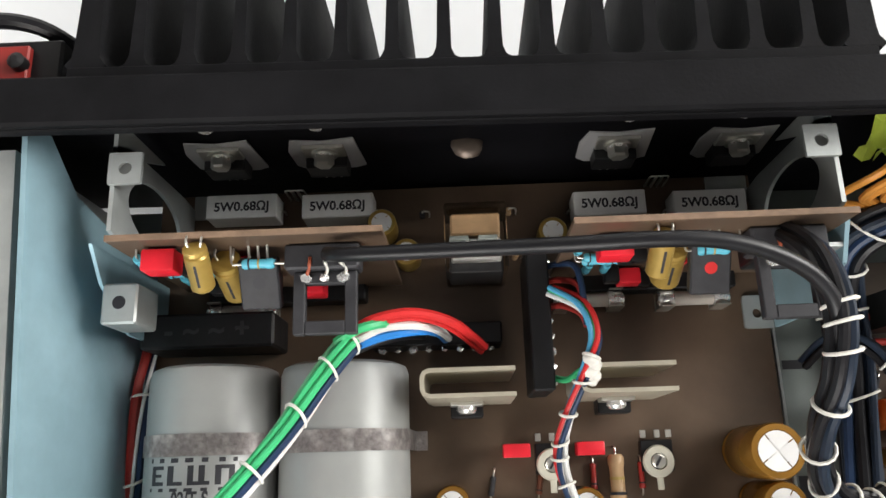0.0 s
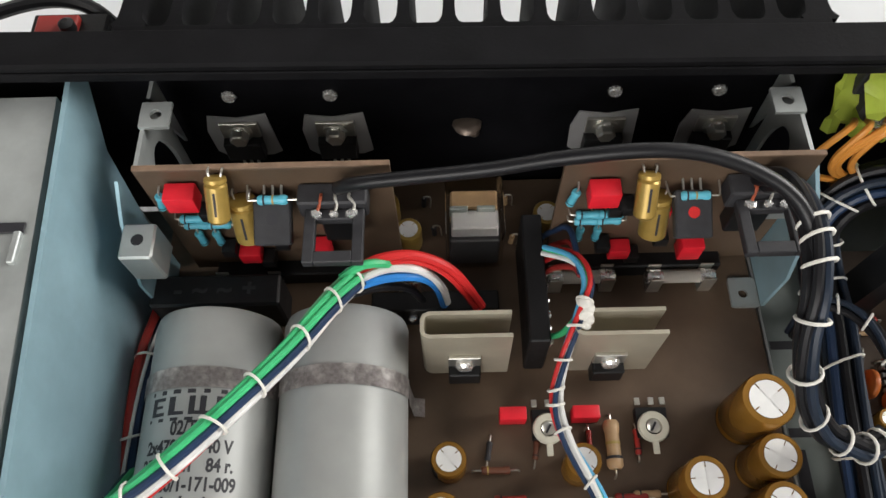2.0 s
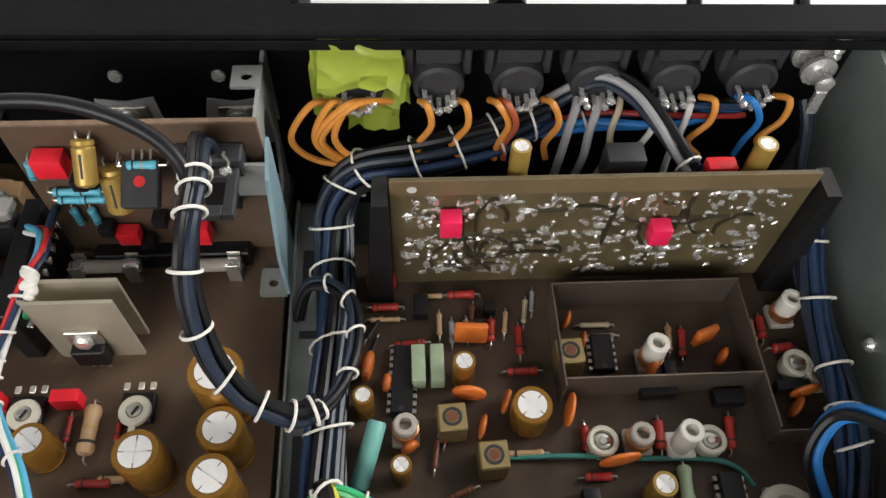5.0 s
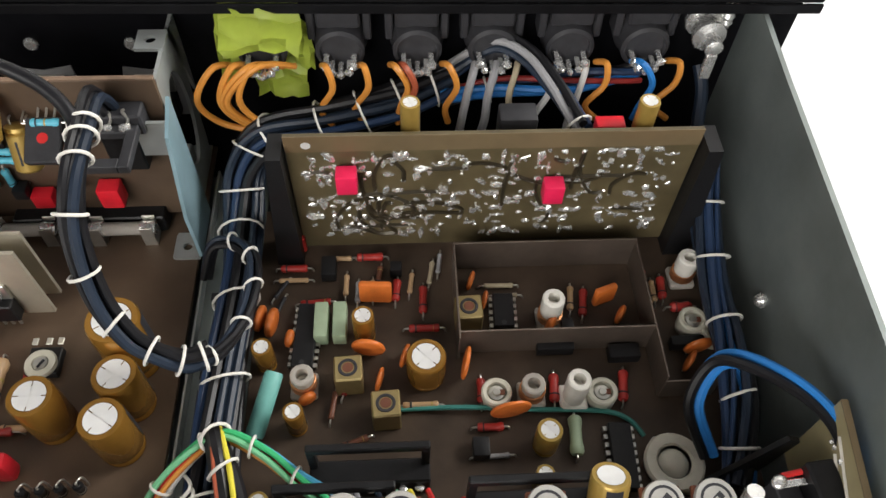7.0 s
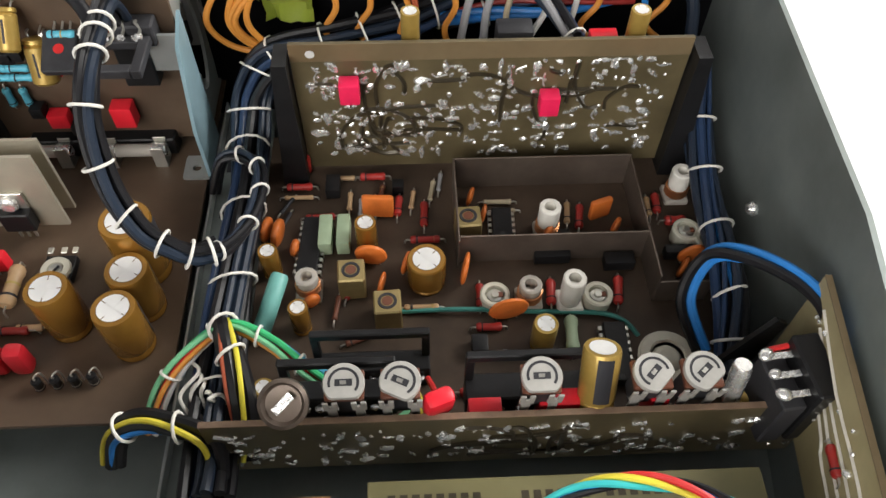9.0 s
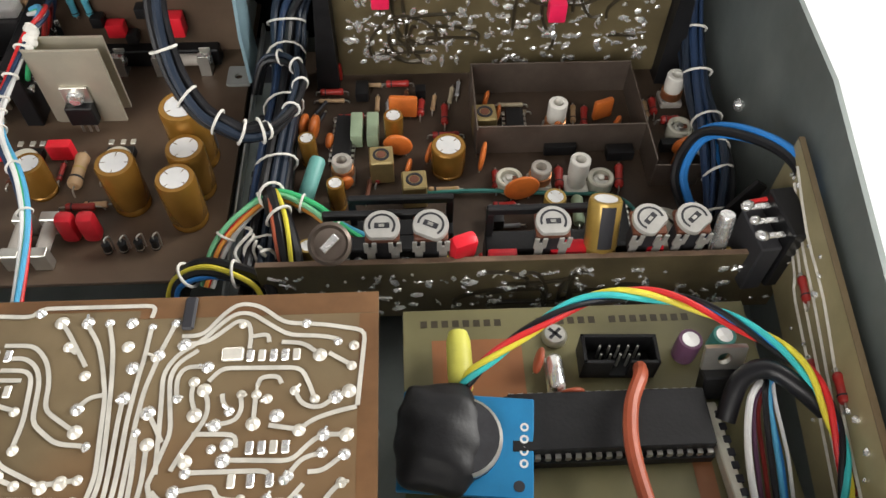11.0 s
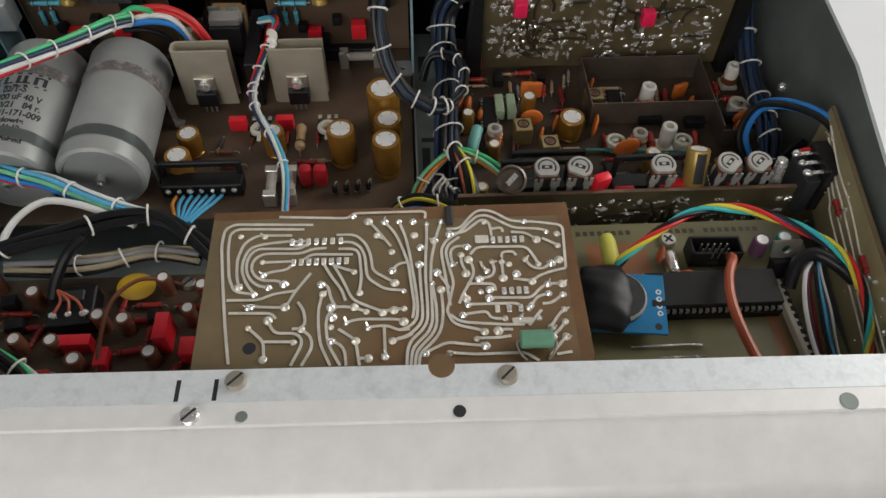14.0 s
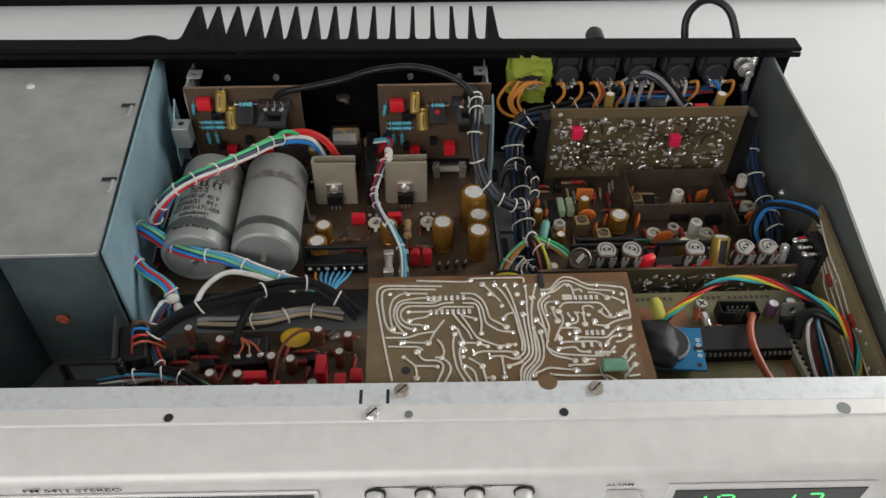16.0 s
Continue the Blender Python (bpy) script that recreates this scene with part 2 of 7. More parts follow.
def lathe(bm, prof, n=24, m=None):
    rings = []
    for r, z in prof:
        rings.append([bm.verts.new((r * math.cos(2 * math.pi * i / n), r * math.sin(2 * math.pi * i / n), z)) for i in range(n)] if r > 1e-6 else [bm.verts.new((0, 0, z))])
    made = [v for r in rings for v in r]
    for a, b in zip(rings, rings[1:]):
        for i in range(n):
            j = (i + 1) % n
            if len(a) == 1 and len(b) == 1:
                continue
            if len(a) == 1:
                bm.faces.new((a[0], b[i], b[j]))
            elif len(b) == 1:
                bm.faces.new((a[i], a[j], b[0]))
            else:
                bm.faces.new((a[i], a[j], b[j], b[i]))
    if m is not None:
        bmesh.ops.transform(bm, matrix=m, verts=made)
    return bm


def spline(pts, per=6, closed=False):
    pts = [Vector(p) for p in pts]
    if len(pts) == 2:
        return pts
    out = []
    n = len(pts)
    for i in range(n if closed else n - 1):
        if closed:
            a, b, c, d = pts[i - 1], pts[i], pts[(i + 1) % n], pts[(i + 2) % n]
        else:
            a, b, c, d = pts[max(i - 1, 0)], pts[i], pts[i + 1], pts[min(i + 2, n - 1)]
        for k in range(per):
            t = k / per
            out.append(0.5 * ((2 * b) + (c - a) * t + (2 * a - 5 * b + 4 * c - d) * t * t + (3 * b - a - 3 * c + d) * t ** 3))
    if not closed:
        out.append(pts[-1])
    return out


def sweep(bm, line, r, n=8, closed=False):
    """A round wire along a dense line of points."""
    k = len(line)
    up = Vector((0.13, 0.21, 1)).normalized()
    rings = []
    for i, p in enumerate(line):
        t = (line[(i + 1) % k] - line[i - 1]) if closed else (line[min(i + 1, k - 1)] - line[max(i - 1, 0)])
        t = t.normalized() if t.length > 1e-9 else Vector((1, 0, 0))
        u = up - t * up.dot(t)
        if u.length < 1e-3:
            u = t.orthogonal()
        u.normalize()
        up = u
        w = t.cross(u)
        rings.append([bm.verts.new(p + (u * math.cos(2 * math.pi * j / n) + w * math.sin(2 * math.pi * j / n)) * r) for j in range(n)])
    for i in range(k if closed else k - 1):
        a, b = rings[i], rings[(i + 1) % k]
        for j in range(n):
            bm.faces.new((a[j], a[(j + 1) % n], b[(j + 1) % n], b[j]))
    if not closed:
        bm.faces.new(rings[0][::-1])
        bm.faces.new(rings[-1])
    return bm


def wire(name, pts, r, material, parent=None, n=8, per=6, label=""):
    return part(name, sweep(bmesh.new(), spline(pts, per), r, n), material, parent, label)


def frames_along(line):
    up = Vector((0.13, 0.21, 1)).normalized()
    out = []
    k = len(line)
    for i in range(k):
        t = (line[min(i + 1, k - 1)] - line[max(i - 1, 0)]).normalized()
        u = (up - t * up.dot(t)).normalized()
        up = u
        out.append((line[i], t, u, t.cross(u)))
    return out


def bundle(name, label, pts, wires, ties=(), twist=0.6, spread=None, per=7, tie_r=0.45, category="cable harness", seed=1, stray=0.25):
    """A laced bundle: wires is a list of (colour, radius); ties are fractions along it."""
    rnd = random.Random(seed)
    base = frames_along(spline(pts, per))
    root = thing(name, label, category)
    count = len(wires)
    rad = sum(w[1] for w in wires) / count
    R = spread if spread is not None else rad * (0.0 if count == 1 else max(1.0, 0.62 * math.sqrt(count) * 1.25))
    inner = max(0, count - max(3, int(2 * math.pi * R / (2 * rad)))) if count > 3 else 0
    for i, (c, r) in enumerate(wires):
        core = i < inner
        ang = 2 * math.pi * (i / max(1, inner if core else count - inner))
        rr = R * (0.35 if core else 1.0)
        ph = rnd.uniform(0, 6.28)
        line = []
        for j, (p, t, u, w) in enumerate(base):
            s = j / (len(base) - 1)
            a = ang + twist * 6.28 * s
            k = rr * (1 + stray * math.sin(ph + 9 * s))
            line.append(p + (u * math.cos(a) + w * math.sin(a)) * k)
        part("wire", sweep(bmesh.new(), line, r, 8), W[c], root)
    for f in ties:
        j = min(len(base) - 1, max(0, round(f * (len(base) - 1))))
        p, t, u, w = base[j]
        tie = (t + u * rnd.uniform(-0.25, 0.25) + w * rnd.uniform(-0.25, 0.25)).normalized()
        u2 = (u - tie * u.dot(tie)).normalized()
        w2 = tie.cross(u2)
        q = R * (1 + stray * 0.6) + rad + tie_r * 0.2
        ring = [p + (u2 * math.cos(a) + w2 * math.sin(a)) * q + tie * (0.5 * math.sin(a)) for a in [2 * math.pi * k / 14 for k in range(14)]]
        part("lacing_tie", sweep(bmesh.new(), ring, tie_r, 6, True), M_white_lace, root)
    return root


def text_mesh(body, size, m, material, name="lettering", parent=None, bold=0.0, stretch=1.0, kind=""):
    cu = bpy.data.curves.new(name, "FONT")
    cu.body, cu.size, cu.align_x, cu.align_y, cu.offset, cu.extrude = body, size * MM, "CENTER", "CENTER", bold * MM, 0.00003
    o = bpy.data.objects.new(name, cu)
    me = bpy.data.meshes.new_from_object(o)
    bpy.data.objects.remove(o)
    for v in me.vertices:
        v.co.x *= stretch
    me.materials.clear()
    me.materials.append(material)
    ob = new(name, me)
    ob.parent = parent
    ob.matrix_local = m
    return ob

# ---- the room round the table ----
def slab(name, x0, x1, y0, y1, z0, z1, material, label, category, bev=0.0):
    return tagged(link(name, box(bmesh.new(), x0, x1, y0, y1, z0, z1, bev), material), label, category, kind="structure")


TZ = -62.0
slab("floor", -1500, 1850, -1500, 1500, -860, -820, M_wood, "brown wooden room floor below the table", "floor")
# ceiling is added out of view; its grey weakens the top fill
slab("ceiling", -1500, 1850, -1500, 1500, 1700, 1740, M_ceiling, "unseen room ceiling, greyed to lower the fill light", "ceiling")
slab("wall_north", -1500, 1850, 1100, 1140, -820, 1700, M_wall, "pale painted wall behind the table", "wall")
# added out of view, darker than the other walls to reduce bounce
slab("wall_west", -1540, -1500, -1500, 1140, -820, 1700, M_wall_grey, "unseen side wall, greyed to cut bounced light", "wall")


def wall_with_window(name, along, at, a0, a1, w0, w1, z0, z1, thick):
    bm = bmesh.new()
    for p0, p1, q0, q1 in ((a0, w0, -820, 1700), (w1, a1, -820, 1700), (w0, w1, -820, z0), (w0, w1, z1, 1700)):
        if along == "x":
            box(bm, p0, p1, at, at + thick, q0, q1)
        else:
            box(bm, at, at + thick, p0, p1, q0, q1)
    tagged(link(name, bm, M_wall), "pale painted wall with a window opening", "wall", kind="structure")


wall_with_window("wall_south", "x", -1540, -1540, 1890, -1450, 250, 350, 1550, 40)
wall_with_window("wall_east", "y", 1850, -1500, 1140, 140, 1100, 400, 1600, 40)
table = tagged(link("table", box(bmesh.new(), -900, 900, -160, 900, TZ - 30, TZ, 3), M_table), "white table top under the opened receiver", "table")

# ---- receiver chassis ----
# bottom plate
slab("chassis_floor", -175, 338, 8, 274, -22, -19, M_grey_steel, "dull grey steel bottom plate of the receiver", "chassis", 0.3)
for _x, _y in ((-150, 30), (310, 30), (-150, 255), (310, 255)):
    f = thing("rubber_foot", "black round rubber foot under the receiver", "foot", "feet under the receiver", at=(_x, _y, TZ))
    part("pad", lathe(bmesh.new(), [(0, 0), (11, 0), (12, 2), (11, 42.5), (0, 42.8)], 20), M_black_plastic, f)

channel = thing("cable_channel", "dull grey steel channel with dark slots between the boards", "channel", kind="structure")
part("floor_strip", box(bmesh.new(), 151.2, 170.8, 100, 262, -7.6, -6.2, 0.2), M_grey_steel, channel)
part("flange", box(bmesh.new(), 151.2, 152.2, 100, 262, -6.2, -1.8, 0.2), M_zinc, channel)
for _y, _h in ((128, 44), (176, 3), (206, 3), (228, 14)):
    part("slot", box(bmesh.new(), 154.5, 158.5 if _h > 9 else 164, _y, _y + _h, -6.1, -6.05), M_ink, channel, "dark punched slot")

# back panel: black sheet with a folded top lip
back = thing("back_panel", "black painted steel back panel with folded top lip", "panel", kind="structure")
part("sheet", box(bmesh.new(), -185, 356, 274.5, 276.5, -22, 74, 0.3), M_black_paint, back)
part("top_lip", box(bmesh.new(), -185, 356, 263, 277, 74.2, 77.4, 0.9), M_black_metal, back)
part("lip_edge", box(bmesh.new(), -185, 356, 263, 264.2, 70.5, 74.0, 0.3), M_black_metal, back)

# side wall with a slight inward run to the front
side = thing("side_wall", "dull grey steel side wall of the receiver", "panel", kind="structure")
bm = bmesh.new()
_top = [(338, 278, 72), (337.5, 232, 68), (336.5, 146, 63), (319.5, 21, 56)]
_cols = []
for x, y, z in _top:
    _cols.append([bm.verts.new(p) for p in ((x, y, -22), (x, y, z), (x + 1.6, y, z), (x + 1.6, y, -22))])
for _a, _b in zip(_cols, _cols[1:]):
    for i in range(4):
        bm.faces.new((_a[i], _b[i], _b[(i + 1) % 4], _a[(i + 1) % 4]))
bm.faces.new(_cols[0])
bm.faces.new(_cols[-1][::-1])
part("sheet", bm, M_grey_steel, side)
part("screw", lathe(bmesh.new(), [(0, -2), (2, -2), (2.6, 0), (1.6, 1.6), (0, 2)], 12, Matrix.Translation((336, 187, 15)) @ Matrix.Rotation(radians(-90), 4, "Y")), M_solder, side)

# blue-passivated inner wall
blue = thing("inner_wall", "blue-grey zinc plated inner wall beside the transformer box", "panel", kind="structure")
bm = bmesh.new()
_v = [(-58, 243, -20), (-60, 256, 50), (-62, 271, 66), (-65, 269, 69.5), (-54, 95, 65), (-53.5, 95, -20)]
_a = [bm.verts.new(v) for v in _v]
_b = [bm.verts.new((v[0] - 1.5, v[1], v[2])) for v in _v]
bm.faces.new(_a)
bm.faces.new(_b[::-1])
for i in range(6):
    bm.faces.new((_a[i], _b[i], _b[(i + 1) % 6], _a[(i + 1) % 6]))
part("sheet", bm, M_zinc_blue, blue)

# transformer box
tbox = thing("transformer_box", "zinc plated sheet steel box over the mains transformer", "cover")
bm = bmesh.new()
_v = [(-180, 264), (-69.5, 264), (-57, 94), (-106, 94), (-120, 60), (-180, 60)]
_a = [bm.verts.new((x, y, 66.5)) for x, y in _v]
_b = [bm.verts.new((x, y, -18)) for x, y in _v]
bm.faces.new(_a)
for i in (0, 1, 5):
    bm.faces.new((_a[i], _b[i], _b[(i + 1) % 6], _a[(i + 1) % 6]))
part("shell", bm, M_zinc, tbox)
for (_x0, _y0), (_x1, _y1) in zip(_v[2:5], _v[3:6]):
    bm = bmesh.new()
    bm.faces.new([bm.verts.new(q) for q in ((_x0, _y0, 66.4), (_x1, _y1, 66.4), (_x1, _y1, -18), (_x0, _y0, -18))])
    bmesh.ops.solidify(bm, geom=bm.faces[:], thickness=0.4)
    part("front_skirt", bm, M_zinc_shaded, tbox, "folded front skirt, its shade put into the colour")
part("top_fold", box(bmesh.new(), -106, -57, 92.4, 94.4, 65.2, 67.4, 0.3), M_zinc, tbox, "bright folded edge")
for _x, _y in ((-67.5, 220), (-60.5, 150)):
    bm = bmesh.new()
    box(bm, _x - 9, _x - 1, _y - 1.6, _y + 1.6, 66.6, 67.2, 0.2)
    part("slot", bm, M_ink, tbox)
    bm = bmesh.new()
    box(bm, _x - 3.2, _x - 1.2, _y - 11, _y - 1.5, 66.0, 68.2, 0.3)
    part("tab", bm, M_zinc, tbox)
part("rivet", lathe(bmesh.new(), [(0, 66), (2.6, 66), (2.2, 67.6), (0, 68.2)], 14, Matrix.Translation((-138, 242, 0))), M_cap_top, tbox)

# front well left of the boards: angled zinc wall
well = thing("front_bracket", "zinc plated angled bracket wall with an oval hole", "panel", kind="structure")
bm = bmesh.new()
_v = [(-105, 93.3, 65), (-57, 93.3, 65), (-55, 93.3, -18), (-107, 93.3, -18)]
_a = [bm.verts.new(v) for v in _v]
_b = [bm.verts.new((v[0], v[1] - 1.2, v[2])) for v in _v]
bm.faces.new(_a[::-1])
bm.faces.new(_b)
for i in range(4):
    bm.faces.new((_a[i], _b[i], _b[(i + 1) % 4], _a[(i + 1) % 4]))
# shade of this forward face is in its darker zinc colour
part("sheet", bm, M_zinc_shaded, well)
part("grommet", lathe(bmesh.new(), [(0, 0), (3.2, 0), (3.6, 0.8), (2.0, 1.4), (0, 0.6)], 16, Matrix.Translation((-88, 92.0, 20)) @ Matrix.Rotation(radians(90), 4, "X")), W["brick"], well)

# front panel profile, swept along x
front = thing("front_panel", "brushed silver aluminium front panel of the receiver", "panel", kind="structure", at=P(0, 0, 0, 0, 0.1, -0.95))
FZ = 59.4
prof = [(18.5, FZ - 3), (18.5, FZ - 0.2), (6.5, FZ - 0.2), (0.4, FZ - 0.4), (0, FZ - 1.6), (-18.5, FZ - 6.2), (-20, FZ - 7), (-21.8, FZ - 9.5), (-22.4, FZ - 12), (-25, FZ - 95), (-22, FZ - 95), (-18, FZ - 12), (-2, FZ - 5), (6, FZ - 3)]
bm = bmesh.new()
_a = [bm.verts.new((-210, y, z)) for y, z in prof]
_b = [bm.verts.new((352, y, z)) for y, z in prof]
bm.faces.new(_a)
bm.faces.new(_b[::-1])
for i in range(len(prof)):
    j = (i + 1) % len(prof)
    bm.faces.new((_a[i], _b[i], _b[j], _a[j]))
part("extrusion", bm, M_alu, front)

# heatsink
sink = thing("heatsink", "large black anodised finned heatsink on the back panel", "heatsink")
bm = bmesh.new()
box(bm, -53.5, 158, 277.2, 280.6, -18, 75, 0.4)
part("base", bm, M_black_metal, sink)
for i in range(16):
    bm = bmesh.new()
    x = -49.0 + i * 13.6
    k = 1.9 if i in (0, 15) else 1.0
    prof = [(-4.6, 280.4), (4.6, 280.4), (2.9 * k, 281.4), (2.0 * k, 283.6), (1.8 * k, 287), (1.1 * k, 326), (-1.1 * k, 326), (-1.8 * k, 287), (-2.0 * k, 283.6), (-2.9 * k, 281.4)]
    _a = [bm.verts.new((x + p[0], p[1], -18)) for p in prof]
    _b = [bm.verts.new((x + p[0], p[1], 74.5)) for p in prof]
    bm.faces.new(_a[::-1])
    bm.faces.new(_b)
    for k in range(10):
        bm.faces.new((_a[k], _a[(k + 1) % 10], _b[(k + 1) % 10], _b[k]))
    part("fin", bm, M_black_metal, sink)

for _o in (back, sink):
    _o.matrix_world = P(100, 270, 0) @ pose(0, 0, 0, 0, 0, -1.0) @ P(-100, -270, 0)

# ---- boards ----
def board(name, label, x0, x1, y0, y1, z, t, material, kind=""):
    o = thing(name, label, "circuit board", kind=kind)
    part("laminate", box(bmesh.new(), x0, x1, y0, y1, z - t, z, 0.15), material, o)
    return o


amp_board = board("amplifier_board", "dark brown phenolic main circuit board", -56, 150, 126, 273, 0, 1.6, M_pcb_brown)
tuner_board = board("tuner_board", "dark brown phenolic tuner circuit board", 172, 327, 113, 240, 0, 1.6, M_pcb_dark)
solder_board = thing("stereo_decoder_board", "upright yellowish circuit board with tinned solder side", "circuit board")
part("laminate", box(bmesh.new(), 187, 314, 222.4, 224, 2, 57, 0.15), M_pcb_solder, solder_board)
trim_board = thing("alignment_board", "upright circuit board with solder side facing forward", "circuit board")
part("laminate", box(bmesh.new(), 168, 331, 112.2, 113.8, -4, 25.5, 0.15), M_pcb_solder, trim_board)
display_board = thing("display_board", "tan circuit board lying solder side up", "circuit board")
part("laminate", box(bmesh.new(), 76, 206, 12, 84, 53, 54.5, 0.15), M_pcb_tan, display_board)
for x0, x1, y0, y1 in ((201.5, 206, 12, 78), (150, 206, 78.2, 84), (76, 150, 80.5, 84)):
    part("margin", box(bmesh.new(), x0, x1, y0, y1, 54.48, 54.56), M_pcb_browned, display_board, "browned bare margin")
mcu_board = board("controller_board", "greenish home-made controller circuit board", 211, 310, 14, 98, 22, 1.5, M_pcb_green)
for i, (x0, x1) in enumerate(((-43, 29), (78, 150))):
    o = thing("driver_board", "upright brown driver circuit board behind the capacitors", "circuit board", "driver boards")
    part("laminate", box(bmesh.new(), x0, x1, 237.2, 238.8, 4, 66.5, 0.15), M_pcb_brown, o)
    part("cut_edge", box(bmesh.new(), x0, x1, 237.15, 238.85, 66.5, 67.2, 0.1), M_pcb_edge, o)

# ---- kinds of electronic parts, built at their own base ----
def elco(label, x, y, z, r, h, sleeve=None, lean=(0, 0), rz=0, group="electrolytic capacitors", cross=True, stripe=True, name="electrolytic_capacitor"):
    o = thing(name, label, "capacitor", group, at=P(x, y, z, lean[0], lean[1], rz))
    s = part("sleeve", lathe(bmesh.new(), [(0, 0), (r * 0.9, 0), (r * 0.97, h * 0.04), (r * 0.97, h * 0.1), (r * 0.9, h * 0.13), (r, h * 0.18), (r, h * 0.96), (r * 0.94, h), (r * 0.74, h), (r * 0.72, h - 0.25), (0, h - 0.3)], 24), sleeve or M_gold, o)
    bm = bmesh.new()
    g = r * 0.018 + 0.03 if cross else 0.0
    for k in range(4):
        vs = [bm.verts.new((g, g, h - 0.22))]
        for a in range(7):
            t = radians(90 * a / 6)
            vs.append(bm.verts.new((g + (r * 0.70 - g) * math.cos(t), g + (r * 0.70 - g) * math.sin(t), h + 0.05)))
        f = bm.faces.new(vs)
        bmesh.ops.rotate(bm, verts=vs, cent=(0, 0, 0), matrix=Matrix.Rotation(radians(90 * k + 20), 3, "Z"))
    lathe(bm, [(0, h - 0.28), (r * 0.72, h - 0.26)], 20)
    part("can_top", bm, M_cap_top, o, "bare aluminium top with scored cross")
    if stripe:
        bm = bmesh.new()
        cols = []
        for a in range(6):
            t = radians(-20 + 10 * a)
            cols.append([bm.verts.new(((r + 0.05) * math.cos(t), (r + 0.05) * math.sin(t), q)) for q in (h * 0.2, h * 0.95)])
        for a, b in zip(cols, cols[1:]):
            bm.faces.new((a[0], b[0], b[1], a[1]))
        part("stripe", bm, M_ink, s, "black polarity stripe")
    return o


def axial(label, x, y, z, length, r, material, rz=0, bands=(), lead=3.0, group="axial resistors", name="resistor", category="resistor", up=0.0, pitch=0.0):
    """A body lying along its x axis with bent leads."""
    o = thing(name, label, category, group, at=P(x, y, z, 0, pitch, rz))
    zc = r + 0.4 + up
    k = length / 2
    m = Matrix.Translation((0, 0, zc)) @ Matrix.Rotation(radians(90), 4, "Y")
    part("body", lathe(bmesh.new(), [(0, -k), (r * 0.75, -k), (r, -k + r * 0.4), (r, -k + r * 1.1), (r * 0.86, -k + r * 1.6), (r * 0.86, k - r * 1.6), (r, k - r * 1.1), (r, k - r * 0.4), (r * 0.75, k), (0, k)], 12, m), material, o)
    for s in (-1, 1):
        wire("lead", [(s * k, 0, zc), (s * (k + lead * 0.5), 0, zc), (s * (k + lead * 0.85), 0, zc - 0.4), (s * (k + lead), 0, -0.4)], 0.32, M_tin, o, 6, 3)
    for i, c in enumerate(bands):
        q = -k + length * (0.22 + 0.6 * i / max(1, len(bands) - 1))
        rb = r * (1.03 if i in (0,) else 0.9)
        part("band", lathe(bmesh.new(), [(rb, q - length * 0.03), (rb + 0.04, q), (rb, q + length * 0.03)], 12, m), c, o)
    return o


def upright(label, x, y, z, length, r, material, group="upright resistors", name="resistor", lean=(0, 0), bands=(), category="resistor", rz=0):
    o = thing(name, label, category, group, at=P(x, y, z, lean[0], lean[1], rz))
    part("body", lathe(bmesh.new(), [(0, 1.0), (r * 0.7, 1.0), (r, 1 + r * 0.5), (r * 0.9, 1 + r * 1.4), (r * 0.9, length - r * 1.4), (r, length - r * 0.5), (r * 0.7, length), (0, length)], 10), material, o)
    wire("lead", [(0, 0, length), (0, 0, length + 1.2), (1.2, 0, length + 1.6), (2.4, 0, length), (2.4, 0, -0.3)], 0.3, M_tin, o, 6, 3)
    for i, c in enumerate(bands):
        q = 1 + (length - 1) * (0.25 + 0.5 * i / max(1, len(bands) - 1))
        part("band", lathe(bmesh.new(), [(r * 0.93, q - 0.4), (r * 0.97, q), (r * 0.93, q + 0.4)], 10), c, o)
    return o


def disc_cap(label, x, y, z, d, thick, material, rz=0, lean=0, h0=1.0, group="ceramic capacitors", square=0.0):
    o = thing("ceramic_capacitor", label, "capacitor", group, at=P(x, y, z, lean, 0, rz))
    bm = bmesh.new()
    if square:
        box(bm, -d / 2, d / 2, -thick / 2, thick / 2, h0, h0 + square, thick * 0.35, None, 2)
    else:
        bmesh.ops.create_uvsphere(bm, u_segments=16, v_segments=10, radius=1)
        for v in bm.verts:
            v.co = Vector((v.co.x * d / 2, math.copysign(abs(v.co.y) ** 0.7, v.co.y) * thick / 2, v.co.z * d / 2 + d / 2 + h0))
    part("body", bm, material, o)
    for s in (-1, 1):
        wire("lead", [(s * d * 0.25, 0, h0 + 0.5), (s * d * 0.25, 0, -0.3)], 0.28, M_tin, o, 6)
    return o


def film_cap(label, x, y, z, sx, sy, sz, material, rz=0, group="film capacitors", name="film_capacitor", at=None, leads=True):
    o = thing(name, label, "capacitor", group, at=at if at is not None else P(x, y, z, 0, 0, rz))
    part("body", box(bmesh.new(), -sx / 2, sx / 2, -sy / 2, sy / 2, 0.6, 0.6 + sz, min(sx, sy, sz) * 0.1, None, 2), material, o)
    if leads:
        for s in (-1, 1):
            wire("lead", [(s * sx * 0.38, 0, 1), (s * sx * 0.38, 0, -0.4)], 0.3, M_tin, o, 6)
    return o


